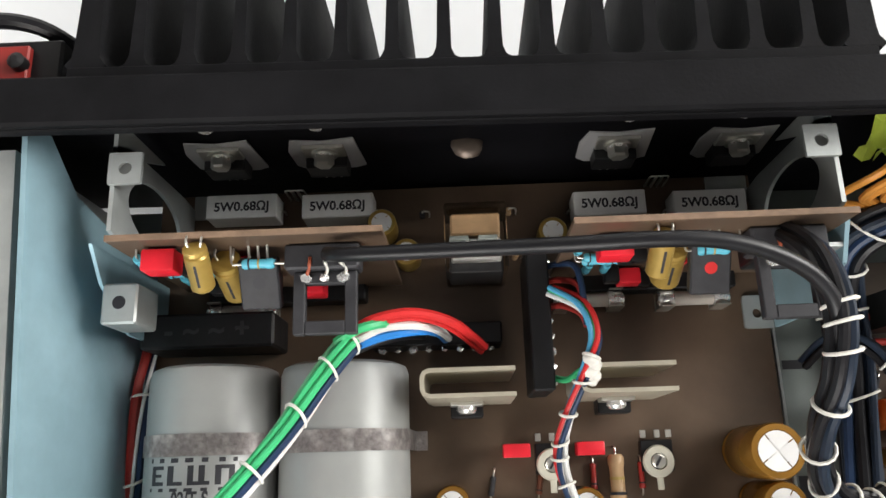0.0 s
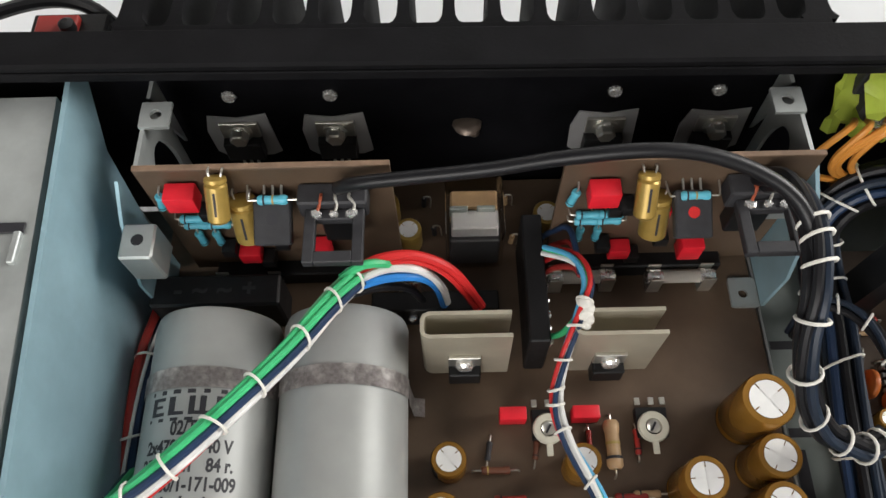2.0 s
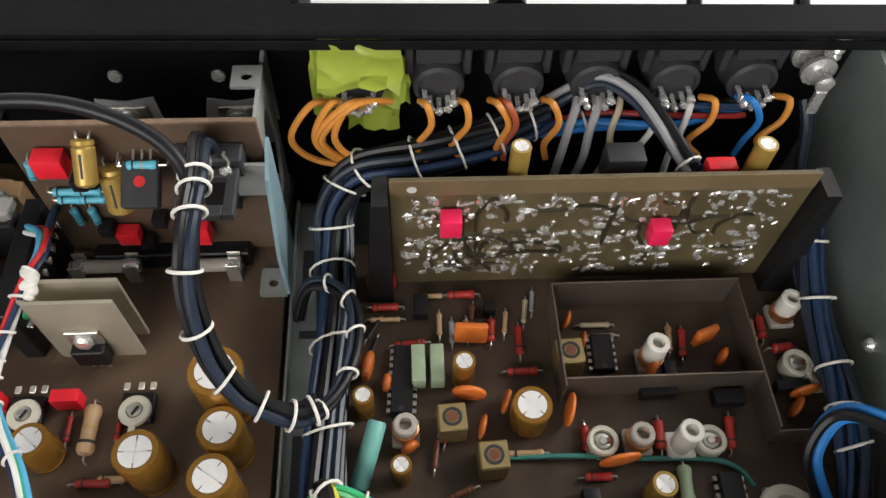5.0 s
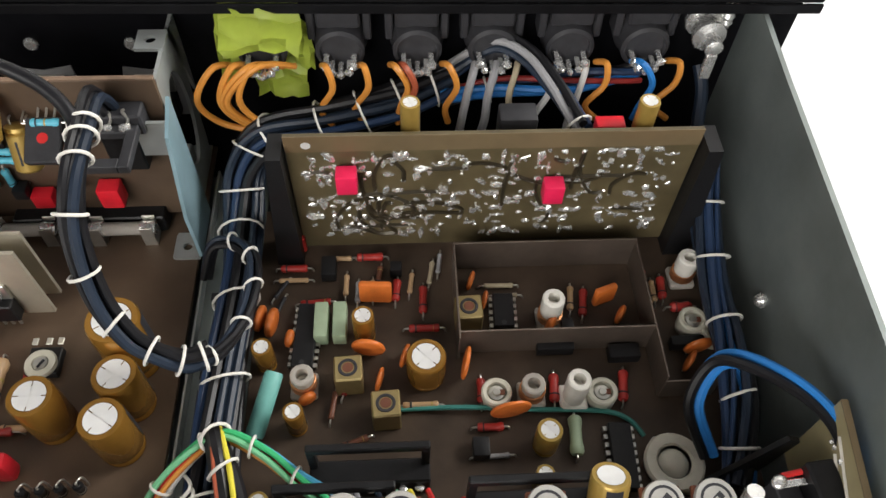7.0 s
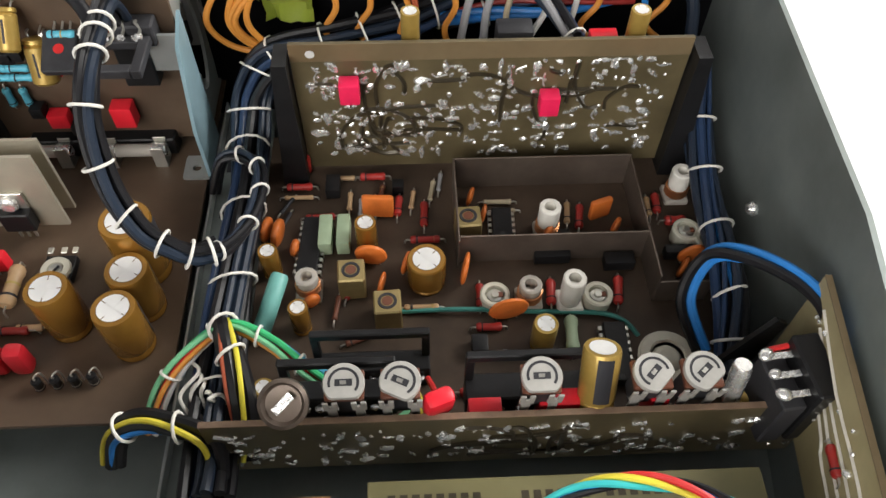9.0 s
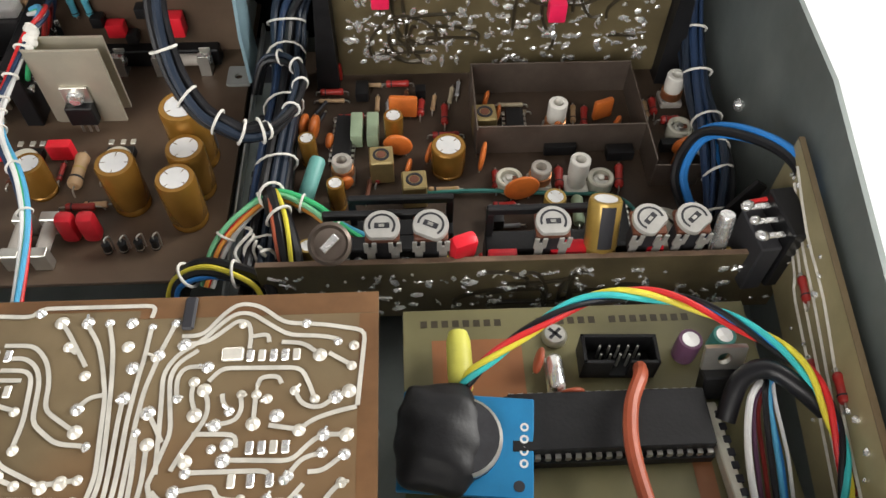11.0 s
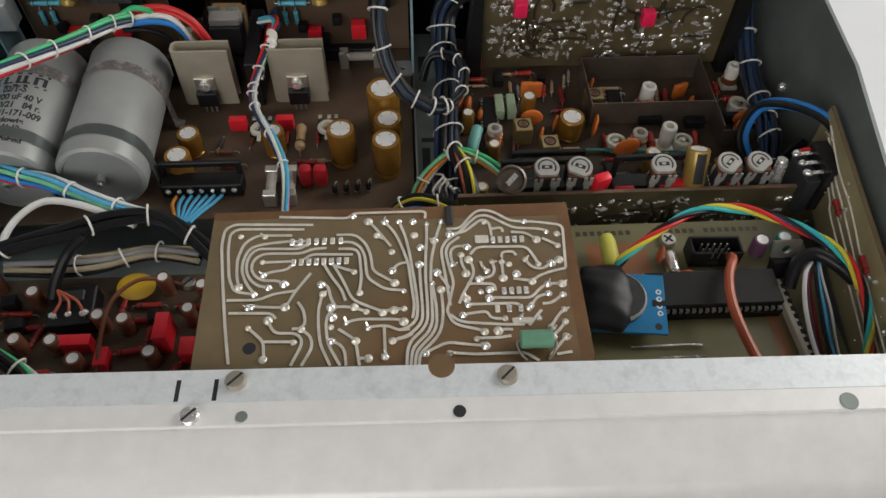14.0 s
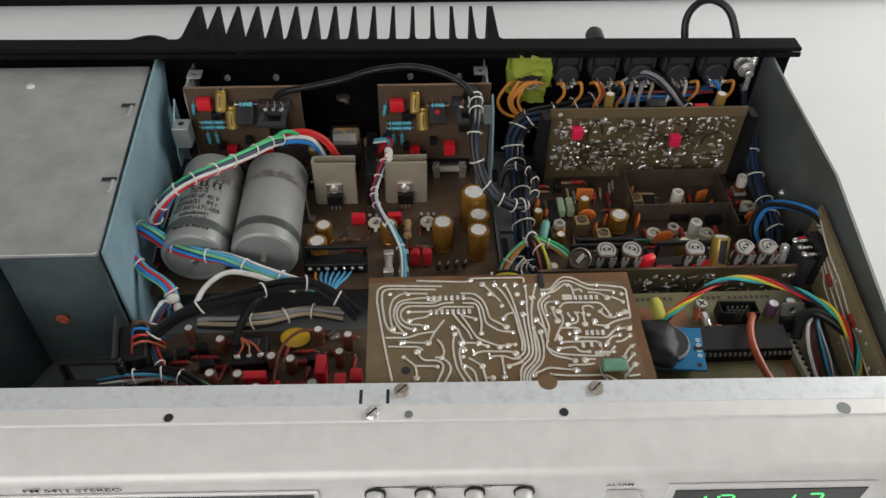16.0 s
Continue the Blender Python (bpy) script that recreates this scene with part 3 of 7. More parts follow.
def chip(label, x, y, z, n, width, rz=0, body_h=3.4, up=0.8, mark=True):
    """A dual in-line circuit with n pins on each long side, long side along x."""
    o = thing("integrated_circuit", label, "chip", at=P(x, y, z, 0, 0, rz))
    k = n * 2.54 / 2
    body = part("body", box(bmesh.new(), -k, k, -width / 2 + 0.6, width / 2 - 0.6, up, up + body_h, 0.25), M_black_plastic, o)
    me = None
    for s in (-1, 1):
        for i in range(n):
            if me is None:
                bm = bmesh.new()
                box(bm, -0.7, 0.7, -0.6, 0.65, 1.9, 2.2, 0.05)
                box(bm, -0.7, 0.7, 0.4, 0.65, 0.6, 2.2)
                box(bm, -0.25, 0.25, 0.4, 0.65, -0.5, 0.7)
                me = part("pin", bm, M_tin, o)
                q = me
            else:
                q = new("pin", me.data)
                q.parent = o
            q.matrix_local = P(-k + 1.27 + 2.54 * i, s * (width / 2), up - 0.8, 0, 0, 0 if s > 0 else 180)
    part("notch", lathe(bmesh.new(), [(0, up + body_h + 0.04), (0.9, up + body_h + 0.04)], 12, Matrix.Translation((-k + 1.3, 0, 0))), M_dark_plastic, body)
    return o


def power_transistor(parent, at, w=10.0, h=14.0, material=None, screw=True):
    """A flat package with a screw, its legs and its metal tab, standing in the x-z plane, face to -y."""
    m = at
    def tf(bm):
        bmesh.ops.transform(bm, matrix=m, verts=bm.verts)
        return bm
    part("case", tf(box(bmesh.new(), -w / 2, w / 2, -4.4, 0, 4, 4 + h * 0.62, 0.4)), material or M_black_plastic, parent)
    part("tab", tf(box(bmesh.new(), -w / 2, w / 2, -1.2, 0, 4 + h * 0.62, 4 + h + 2, 0.2)), M_tin, parent, "tinned metal tab")
    for i in (-1, 0, 1):
        part("leg", tf(box(bmesh.new(), i * 2.5 - 0.4, i * 2.5 + 0.4, -2.4, -1.8, -1, 4.2)), M_tin, parent)
    if screw:
        part("screw", tf(lathe(bmesh.new(), [(0, 0), (3.0, 0), (3.0, 1.2), (2.2, 2.2), (0, 2.5)], 14, Matrix.Translation((0, -1.2, 4 + h * 0.85)) @ Matrix.Rotation(radians(90), 4, "X"))), M_solder, parent, "bright slotted screw")


def blob_mesh(bm, c, r, flat=0.55, seed=0, sub=1):
    g = bmesh.ops.create_icosphere(bm, subdivisions=sub, radius=1)
    rnd = random.Random(seed)
    sx, sy, a = rnd.uniform(0.8, 1.4), rnd.uniform(0.7, 1.1), rnd.uniform(0, 6.3)
    rot = Matrix.Rotation(a, 3, "Z")
    for v in g["verts"]:
        v.co = rot @ Vector((v.co.x * r * sx, v.co.y * r * sy, v.co.z * r * flat)) + Vector(c)


def fuse(label, x, y, z, length=20.0):
    o = thing("glass_fuse", label, "fuse", "fuses in clips", at=P(x, y, z))
    m = Matrix.Translation((0, 0, 6)) @ Matrix.Rotation(radians(90), 4, "Y")
    part("glass_tube", lathe(bmesh.new(), [(2.4, -length / 2 + 4), (2.4, length / 2 - 4), (2.0, length / 2 - 4), (2.0, -length / 2 + 4), (2.4, -length / 2 + 4)], 14, m), M_clearplastic, o)
    for s in (-1, 1):
        part("end_cap", lathe(bmesh.new(), [(0, s * length / 2), (2.3, s * length / 2), (2.7, s * (length / 2 - 0.6)), (2.7, s * (length / 2 - 5)), (2.4, s * (length / 2 - 5.2)), (0, s * (length / 2 - 5.2))], 14, m), M_solder, o)
        bm = bmesh.new()
        for q in (-1, 1):
            box(bm, s * (length / 2 - 2.6) - 2.2, s * (length / 2 - 2.6) + 2.2, q * 2.9 - 0.25, q * 2.9 + 0.25, 0, 9.5, 0.1)
        box(bm, s * (length / 2 - 2.6) - 2.2, s * (length / 2 - 2.6) + 2.2, -2.9, 2.9, 0, 0.6)
        part("clip", bm, M_tin, o)
    wire("fuse_wire", [(-length / 2 + 4, 0, 6), (length / 2 - 4, 0, 6)], 0.15, M_tin, o, 5)
    return o


def trimmer(label, x, y, z, rz=0):
    """A flat trimming potentiometer with an ivory ring and a steel wiper."""
    o = thing("trimmer", label, "potentiometer", "flat trimmers", at=P(x, y, z, 0, 0, rz))
    part("base", box(bmesh.new(), -5, 5, -3, 6.5, 0.3, 3.5, 0.3), M_black_plastic, o)
    part("ring", lathe(bmesh.new(), [(2.3, 3.6), (4.8, 3.6), (5.0, 4.4), (4.6, 5.2), (2.6, 5.2), (2.3, 3.6)], 24), M_ivory, o)
    part("wiper", box(bmesh.new(), -1.0, 1.0, -8.5, -3.4, 4.2, 4.9, 0.2), M_ivory, o)
    part("rotor", lathe(bmesh.new(), [(0, 4.6), (1.7, 4.6), (2.2, 4.9), (2.2, 3.8)], 16), M_tin, o)
    part("slot", box(bmesh.new(), -1.5, 1.5, -0.35, 0.35, 4.62, 4.95, 0, Matrix.Rotation(radians(60), 4, "Z")), M_ink, o)
    for q in (-4, 0.4, 4):
        part("terminal", box(bmesh.new(), q - 0.9, q + 0.9, 7.2, 9.6, 3.2, 3.9, 0.15), M_tin, o)
    return o


def wheel_trimmer(label, x, y, z, turn=0, tilt=0):
    """A small upright wheel trimmer with a slotted grey wheel over two forked steel legs."""
    o = thing("preset_potentiometer", label, "potentiometer", "wheel trimmers", at=P(x, y, z, tilt, 0, 0))
    bm = bmesh.new()
    n = 32
    rim = []
    for i in range(n):
        t = 2 * math.pi * i / n
        rim.append((5.3 * math.cos(t), max(-4.1, 5.3 * math.sin(t))))
    rings = [[bm.verts.new((px * k, py * k, q)) for px, py in rim] for q, k in ((0, 0.96), (0.4, 1.0), (1.4, 1.0), (1.8, 0.95))]
    for a, b in zip(rings, rings[1:]):
        for i in range(n):
            bm.faces.new((a[i], a[(i + 1) % n], b[(i + 1) % n], b[i]))
    bm.faces.new(rings[0][::-1])
    bm.faces.new(rings[-1])
    wheel = part("wheel", bm, M_wheel, o, "pale grey metal wheel")
    part("slot", box(bmesh.new(), -2.2, 2.2, -0.9, 0.9, 1.6, 1.88), M_ink, wheel)
    part("wiper", box(bmesh.new(), -0.9, 0.7, -0.5, 0.5, 1.7, 1.94), M_tin, wheel)
    bm = bmesh.new()
    cols = []
    for a in range(-2, 12):
        t = radians(18 * a + 0)
        cols.append([bm.verts.new((q * math.cos(t), q * math.sin(t), 1.86)) for q in (3.3, 4.0)])
    for a, b in zip(cols, cols[1:]):
        bm.faces.new((a[0], b[0], b[1], a[1]))
    part("groove", bm, M_ink, wheel)
    wheel.rotation_euler.z = radians(turn)
    part("base", box(bmesh.new(), -5, 5, -3.8, 4, -2.2, -0.2, 0.3), W["brown"], o)
    part("foot", box(bmesh.new(), -4, 4, -3.4, 2, -13, -2.2, 0.3), M_dark_plastic, o)
    for s in (-1, 1):
        bm = bmesh.new()
        for q in (-1.2, 1.2):
            box(bm, s * 3.6 + q - 0.7, s * 3.6 + q + 0.7, -4.9, -4.3, -3.6, -0.4, 0.1)
        box(bm, s * 3.6 - 1.9, s * 3.6 + 1.9, -4.9, -4.2, -6.0, -3.4, 0.1)
        box(bm, s * 3.6 - 1.2, s * 3.6 + 1.2, -4.8, -4.2, -12, -5.8, 0.1)
        part("leg", bm, M_wheel, o, "forked tinned leg")
    return o


def screw_head(name, label, m, r=3.2, h=1.8, material=None, parent=None, slot=True):
    o = thing(name, label, "screw", "panel screws", at=m)
    part("head", lathe(bmesh.new(), [(0, 0), (r, 0), (r, h * 0.5), (r * 0.8, h), (0, h * 1.05)], 20), material or M_tin, o)
    if slot:
        part("slot", box(bmesh.new(), -r * 0.85, r * 0.85, -0.35, 0.35, h * 0.8, h * 1.1, 0, Matrix.Rotation(radians(45), 4, "Z")), M_ink, o)
    return o


def socket_bar(name, label, x, y, z, sx, sy, sz, pins, rz=0, side=-1, handle=0.0):
    """A black multi-pin plug with silver contacts and, where it has one, a pull handle."""
    o = thing(name, label, "connector", at=P(x, y, z, 0, 0, rz))
    part("housing", box(bmesh.new(), -sx / 2, sx / 2, -sy / 2, sy / 2, 0, sz, 0.5), M_black_plastic, o)
    for i in range(pins):
        q = -sx / 2 + sx * (i + 0.7) / (pins + 0.4)
        bm = bmesh.new()
        box(bm, q - 0.7, q + 0.7, side * sy / 2 - 1.4, side * sy / 2 + 1.4, sz * 0.55, sz * 0.55 + 1.0, 0.15)
        blob_mesh(bm, (q, side * sy / 2 + side * 0.8, sz * 0.6 + 0.8), 1.3, 0.8, i)
        part("contact", bm, M_solder, o)
    if handle:
        bm = bmesh.new()
        box(bm, -sx / 2, sx / 2, sy / 2 - 2.2, sy / 2, sz + handle - 3, sz + handle, 0.4)
        for s in (-1, 1):
            box(bm, s * (sx / 2 - 1.2) - 1.2, s * (sx / 2 - 1.2) + 1.2, sy / 2 - 2.2, sy / 2, sz - 0.3, sz + handle - 2.5, 0.3)
        part("pull_handle", bm, M_black_plastic, o)
    return o


def vessel_plate(pts, thick, axis):
    """A plate with the outline pts, thick along the axis (0 x, 1 y, 2 z)."""
    bm = bmesh.new()
    def at(p, d):
        q = [p[0], p[1]]
        q.insert(axis, d)
        return bm.verts.new(q)
    a = [at(p, thick[0]) for p in pts]
    b = [at(p, thick[1]) for p in pts]
    bm.faces.new(a)
    bm.faces.new(b[::-1])
    n = len(pts)
    for i in range(n):
        bm.faces.new((a[i], b[i], b[(i + 1) % n], a[(i + 1) % n]))
    return bm


def plate_with_hole(x0, x1, z0, z1, cx, cz, rx, rz_, thick, axis, n=32):
    """A rectangular plate with an oval hole through it."""
    bm = bmesh.new()
    corners = [(x1, z1), (x0, z1), (x0, z0), (x1, z0)]
    ring = [(cx + rx * math.cos(2 * math.pi * i / n), cz + rz_ * math.sin(2 * math.pi * i / n)) for i in range(n)]
    out = []
    for i in range(n):
        c, s = math.cos(2 * math.pi * i / n), math.sin(2 * math.pi * i / n)
        k = []
        if c > 1e-6: k.append((x1 - cx) / c)
        if c < -1e-6: k.append((x0 - cx) / c)
        if s > 1e-6: k.append((z1 - cz) / s)
        if s < -1e-6: k.append((z0 - cz) / s)
        k = min(k)
        out.append((cx + k * c, cz + k * s))
    def at(p, d):
        q = [p[0], p[1]]
        q.insert(axis, d)
        return bm.verts.new(q)
    lay = [[at(p, d) for p in r] for r in (ring, out) for d in thick]
    r0, r1, o0, o1 = lay
    for i in range(n):
        j = (i + 1) % n
        bm.faces.new((r0[i], r0[j], o0[j], o0[i]))
        bm.faces.new((r1[i], o1[i], o1[j], r1[j]))
        bm.faces.new((r0[i], r1[i], r1[j], r0[j]))
        bm.faces.new((o0[i], o0[j], o1[j], o1[i]))
    return bm


# ---- amplifier side ----
# smoothing capacitors with strap and lettering
for k, x in enumerate((-27.0, 12.5)):
    o = thing("smoothing_capacitor", "large grey can capacitor with printed lettering" if k == 0 else "large plain grey can capacitor beside its lettered twin", "capacitor", "smoothing capacitors", at=P(x, 0, 0))
    m = Matrix.Translation((0, 209, 20)) @ Matrix.Rotation(radians(90), 4, "X")
    part("can", lathe(bmesh.new(), [(0, 0), (16.2, 0), (18.4, 1.0), (19.2, 3.2), (19.2, 72), (18.6, 74), (17.2, 75), (16.0, 75), (15.6, 74.2), (0, 74.0)], 48, m), M_can, o)
    part("end_seal", lathe(bmesh.new(), [(0, 74.3), (15.4, 74.3)], 32, m), M_can, o)
    part("terminal", lathe(bmesh.new(), [(0, 74), (2.2, 74), (2.2, 77.5), (1.2, 78), (1.2, 79.5), (0, 79.6)], 14, m), M_tin, o)
    if k == 0:
        for body, size, dy, st in (("02/T-S", 5.4, 37.0, 0.72), ("2x4700 uF 40 V", 5.0, 42.0, 0.78), ("25/060/21   84 r.", 5.0, 47.0, 0.78), ("WT-80/1-171-009", 5.0, 52.0, 0.78), ("zabudowie", 4.0, 56.5, 1.0), ("8 9 10 11 12", 3.4, 60.5, 0.9), ("Made in Poland", 3.4, 67.5, 1.0)):
            t = text_mesh(body, size, Matrix(), M_ink, parent=o, bold=0.16, stretch=st)
            for v in t.data.vertices:
                a = v.co.x / 0.0193
                yy = v.co.y + (209 - dy) * MM
                rr = 0.01926 + v.co.z
                v.co = Vector((rr * math.sin(a), yy, 0.020 + rr * math.cos(a)))
        for (a0, a1, d0, d1) in ((-40, 38, 26.0, 27.2), (-38, -24, 28.0, 29.0), (-38, -33, 29.0, 33), (-33, -26, 30.2, 31.0), (-38, -24, 32.2, 33.2), (-20, -14, 28, 33.2), (-14, -6, 32.2, 33.2), (-2, 3, 28, 33.2), (7, 12, 28, 33.2), (-2, 16, 32.2, 33.2), (20, 25, 28, 33.2), (31, 36, 28, 33.2), (25, 31, 28, 29), (-40, 38, 33.9, 34.8)):
            bm = bmesh.new()
            cols = []
            for q in range(7):
                t = radians(a0 + (a1 - a0) * q / 6)
                cols.append([bm.verts.new((19.26 * math.sin(t), 209 - d, 20 + 19.26 * math.cos(t))) for d in (d0, d1)])
            for a, b in zip(cols, cols[1:]):
                bm.faces.new((a[0], b[0], b[1], a[1]))
            part("maker_mark", bm, M_ink, o)
strap = thing("capacitor_strap", "worn metal strap tying both can capacitors down", "strap")
for y0 in (186.5, 145.5):
    bm = bmesh.new()
    line = []
    for a in range(13):
        t = radians(-100 + a * 15.5)
        line.append((-27 + 19.7 * math.sin(t), 20 + 19.7 * math.cos(t)))
    for a in range(13):
        t = radians(-86 + a * 15.5)
        line.append((12.5 + 19.7 * math.sin(t), 20 + 19.7 * math.cos(t)))
    line = [(-47.2, 2)] + line + [(32.6, 2), (36, 0.6)]
    rows = [[bm.verts.new((x, y0 + d, z)) for d in (-3, 3)] for x, z in line]
    for a, b in zip(rows, rows[1:]):
        bm.faces.new((a[0], b[0], b[1], a[1]))
    bmesh.ops.solidify(bm, geom=bm.faces[:], thickness=0.5)
    part("band", bm, M_strap if y0 > 160 else M_grey_steel, strap)

# bridge rectifier
br = thing("bridge_rectifier", "black block bridge rectifier with moulded symbols", "rectifier")
part("block", box(bmesh.new(), -52, -10, 216, 227, 0, 20, 0.8), M_black_plastic, br)
for s, x in (("-", -43), ("~", -36), ("~", -28), ("+", -20)):
    text_mesh(s, 8, P(x, 221.5, 20.06), M_dark_plastic, parent=br, bold=0.25)

# upright U-shaped heatsinks with their regulators
for k, x in enumerate((36.0, 81.0)):
    u = thing("regulator_heatsink", "yellowed aluminium U heatsink with a screwed-on regulator", "heatsink", "upright heatsinks")
    pts = [(x + 27, 205.4), (x + 2.5, 205.4), (x + 0.7, 204.6), (x, 203), (x, 199.4), (x + 0.7, 197.8), (x + 2.5, 197), (x + 27, 197), (x + 27, 198.2), (x + 2.8, 198.2), (x + 1.6, 198.6), (x + 1.2, 199.8), (x + 1.2, 202.6), (x + 1.6, 203.8), (x + 2.8, 204.2), (x + 27, 204.2)]
    part("bent_sheet", vessel_plate(pts, (4, 37), 2), M_hs_alu, u)
    power_transistor(u, Matrix.Translation((x + 13, 197, 2)), 10, 13.5)

# small parts round the regulators
for x in (75, 108):
    trimmer("flat trimming potentiometer with ivory ring on the board", x, 178, 0)
for x, y in ((64, 182.5), (87, 182.5)):
    film_cap("bright red box film capacitor on the board", x, y, 0, 8.5, 4.2, 7, M_red_film, 0, "red film capacitors")
axial("large tan resistor with dark bands", 95, 173, 0, 15, 2.6, M_tan_res, 90, (M_ink, M_ink_gold, M_ink), 2.5)
for x, y in ((103, 174), (88, 174)):
    axial("slim dark red diode beside the trimmer", x, y, 0, 8, 1.0, M_red_dark, 90, (M_ink,), 2.0, "small diodes", "diode", "diode")
gold = "upright gold-brown electrolytic capacitor with white top"
elco(gold, 136.5, 180, 0, 8.0, 27, rz=15)
elco(gold, 138.5, 165, 0, 6.6, 22, rz=40)
elco(gold, 137.5, 151.5, 0, 6.6, 22, rz=35)
elco(gold, 116.5, 159, 0, 6.6, 22, rz=70)
elco(gold, 43.5, 167.5, 0, 5.4, 13.5, rz=200)
elco(gold, 41, 152, 0, 6.0, 15, rz=200)
elco(gold, 83.5, 166, 0, 5.4, 15, rz=120)
for x, y in ((62, 157), (99, 157)):
    axial("dark red resistor lying on the board", x, y, 0, 10, 1.5, M_red_dark, 0, (M_ink,), 3)
axial("brown resistor lying on the board", 58, 166, 0, 9, 1.3, W["brown"], 0, (M_ink_gold, M_ink), 3)
axial("grey-brown resistor lying on the board", 104, 158, 0, 8, 1.3, M_tan_res, 0, (M_ink, M_ink), 3)
for x, c in ((56, M_dark_plastic), (71, W["brown"])):
    axial("small glass diode on the board", x, 172, 0, 6, 1.0, c, 80, (M_ink,), 2.5, "small diodes", "diode", "diode")
for x in (99.5, 106.5):
    disc_cap("dark red dipped capacitor standing beside its twin", x, 144.5, 0, 6.2, 5.6, M_red_dipped, 0, 0, 0.6, "red dipped capacitors", 12)
for k in range(4):
    upright("black upright diode in a row", 112.5 + 5.2 * k, 137.5 + 0.4 * k, 0, 7, 1.5, M_black_plastic, "row of diodes", "diode", (6, 0), (M_tin,), "diode", 60)
for x in (83.5, 92.5):
    f = thing("glass_fuse", "small glass fuse in upright clips", "fuse", "front fuses", at=P(x, 141, 0, 0, 0, 90))
    for s in (-1, 1):
        part("clip", box(bmesh.new(), s * 7.5 - 2, s * 7.5 + 2, -3, 3, 0, 8, 0.3), M_tin, f)
    part("glass_tube", cyl(bmesh.new(), (-6, 0, 5), (6, 0, 5), 2.3, n=14), M_clearplastic, f)
socket_bar("plug", "black multi-pin plug with pull handle on the main board", 52, 143, 0, 37, 9, 8, 7, 0, -1, 8)
socket_bar("plug", "black plug strip behind the can capacitors", 40, 219, 0, 42, 7, 13, 8, 0, -1)
vc = socket_bar("plug", "tall narrow black plug beside the heatsinks", 72, 221, 0, 44, 6.5, 27, 9, 90, -1)
fuse("glass fuse in spring clips below the driver board", -24, 229.5, 0, 23)
fuse("glass fuse in spring clips below the driver board", 90, 229.5, 0, 23)
fuse("glass fuse in spring clips below the driver board", 124, 229, 0, 23)

# relay under a clear cover
rel = thing("relay", "relay under a clear plastic cover on the main board", "relay")
part("coil_block", box(bmesh.new(), 45.5, 62, 238, 245, 2, 19, 0.6), M_dark_plastic, rel)
part("contact_block", box(bmesh.new(), 46, 61.5, 240, 247, 19, 23, 0.5), M_mica, rel, "pale contact carrier")
for x in (48.5, 57.5):
    part("contact_spring", box(bmesh.new(), x - 3, x + 3, 246, 247.4, 20, 25.5, 0.2), M_grey_steel, rel)
part("upper_block", box(bmesh.new(), 46, 61.5, 249, 256, 4, 20, 0.6), M_tan_res, rel)
cover = part("cover", box(bmesh.new(), 44, 63.5, 236.3, 258, 0.5, 27.5, 1.0, None, 2), M_relay, rel, "clear plastic cover")
cover.visible_shadow = False
for x, y, r, h in ((31, 247, 4.6, 11), (79.5, 252, 4.8, 12), (23, 257, 4.8, 12)):
    elco("small gold electrolytic capacitor near the relay", x, y, 0, r, h, M_gold_light, rz=30)
for k, (x, y) in enumerate(((28, 228), (33, 228), (36, 262), (66, 262), (70, 234), (40, 250), (67, 246))):
    upright("small dark upright resistor near the relay", x, y, 0, 7, 1.0, (M_tan_res, W["brown"], M_ink)[k % 3], "small upright resistors", lean=(4, 3 * (-1) ** k))

# emitter resistors, white ceramic, and power transistors on the back
for k, x in enumerate((-24.5, 8, 99, 132)):
    y = 265 - 0.03 * (x + 24)
    o = thing("power_resistor", "white ceramic block resistor with printed value", "resistor", "white power resistors", at=P(x, y, 0))
    part("block", box(bmesh.new(), -12, 12, -4.2, 4.2, 1.0, 11, 0.35), M_white_ceramic, o)
    text_mesh("5W0.68\u03a9J", 4.4, P(0, -0.2, 11.02), M_ink, parent=o, bold=0.12)
    for s in (-1, 1):
        wire("lead", [(s * 11.5, 0, 4), (s * 12.8, 0, 3), (s * 12.8, 0, -0.4)], 0.4, M_tin, o, 6)
    t = thing("power_transistor", "power transistor bolted over a grey insulating sheet", "transistor", "output transistors", at=P(x - 0.5 + (4 if k == 3 else 0), 274.4 - 0.0122 * (x - 100), 16))
    bm = vessel_plate([(-11.5, 16), (-9.5, 24), (0, 22.5), (10, 24.5), (11.5, 3), (8, 1), (-8, 1), (-11, 4)], (-0.5, 0.0), 1)
    part("mica_sheet", bm, M_mica, t, "pale curled insulating sheet")
    power_transistor(t, Matrix.Translation((0, -0.6, 0)), 13, 15)
    part("washer", lathe(bmesh.new(), [(0, 0), (4.2, 0), (4.2, 0.8), (0, 0.9)], 18, Matrix.Translation((0, -1.8, 16.7)) @ Matrix.Rotation(radians(90), 4, "X")), M_tin, t)
    part("bolt_head", lathe(bmesh.new(), [(0, 0), (3.2, 0), (3.2, 3), (2.6, 3.6), (0, 3.8)], 6, Matrix.Translation((0, -2.6, 16.7)) @ Matrix.Rotation(radians(90), 4, "X")), M_tin, t)
    screw_head("panel_screw", "bright screw head in the black back panel", Matrix.Translation((x * MM, 0.2745 - 0.0000122 * (x - 100), 0.050)) @ Matrix.Rotation(radians(90), 4, "X"), 2.4, 1.4, M_solder, slot=False)
    if k in (0, 2):
        for d in (14.5, 16.5, 18.5):
            upright("thin upright transistor lead behind the resistors", x + d, 270, 0, 9, 0.4, M_tin, "upright leads", "component_lead", category="lead")
bl = thing("thermal_sensor", "small brown-coated thermal sensor stuck on the back panel", "sensor")
bm = bmesh.new()
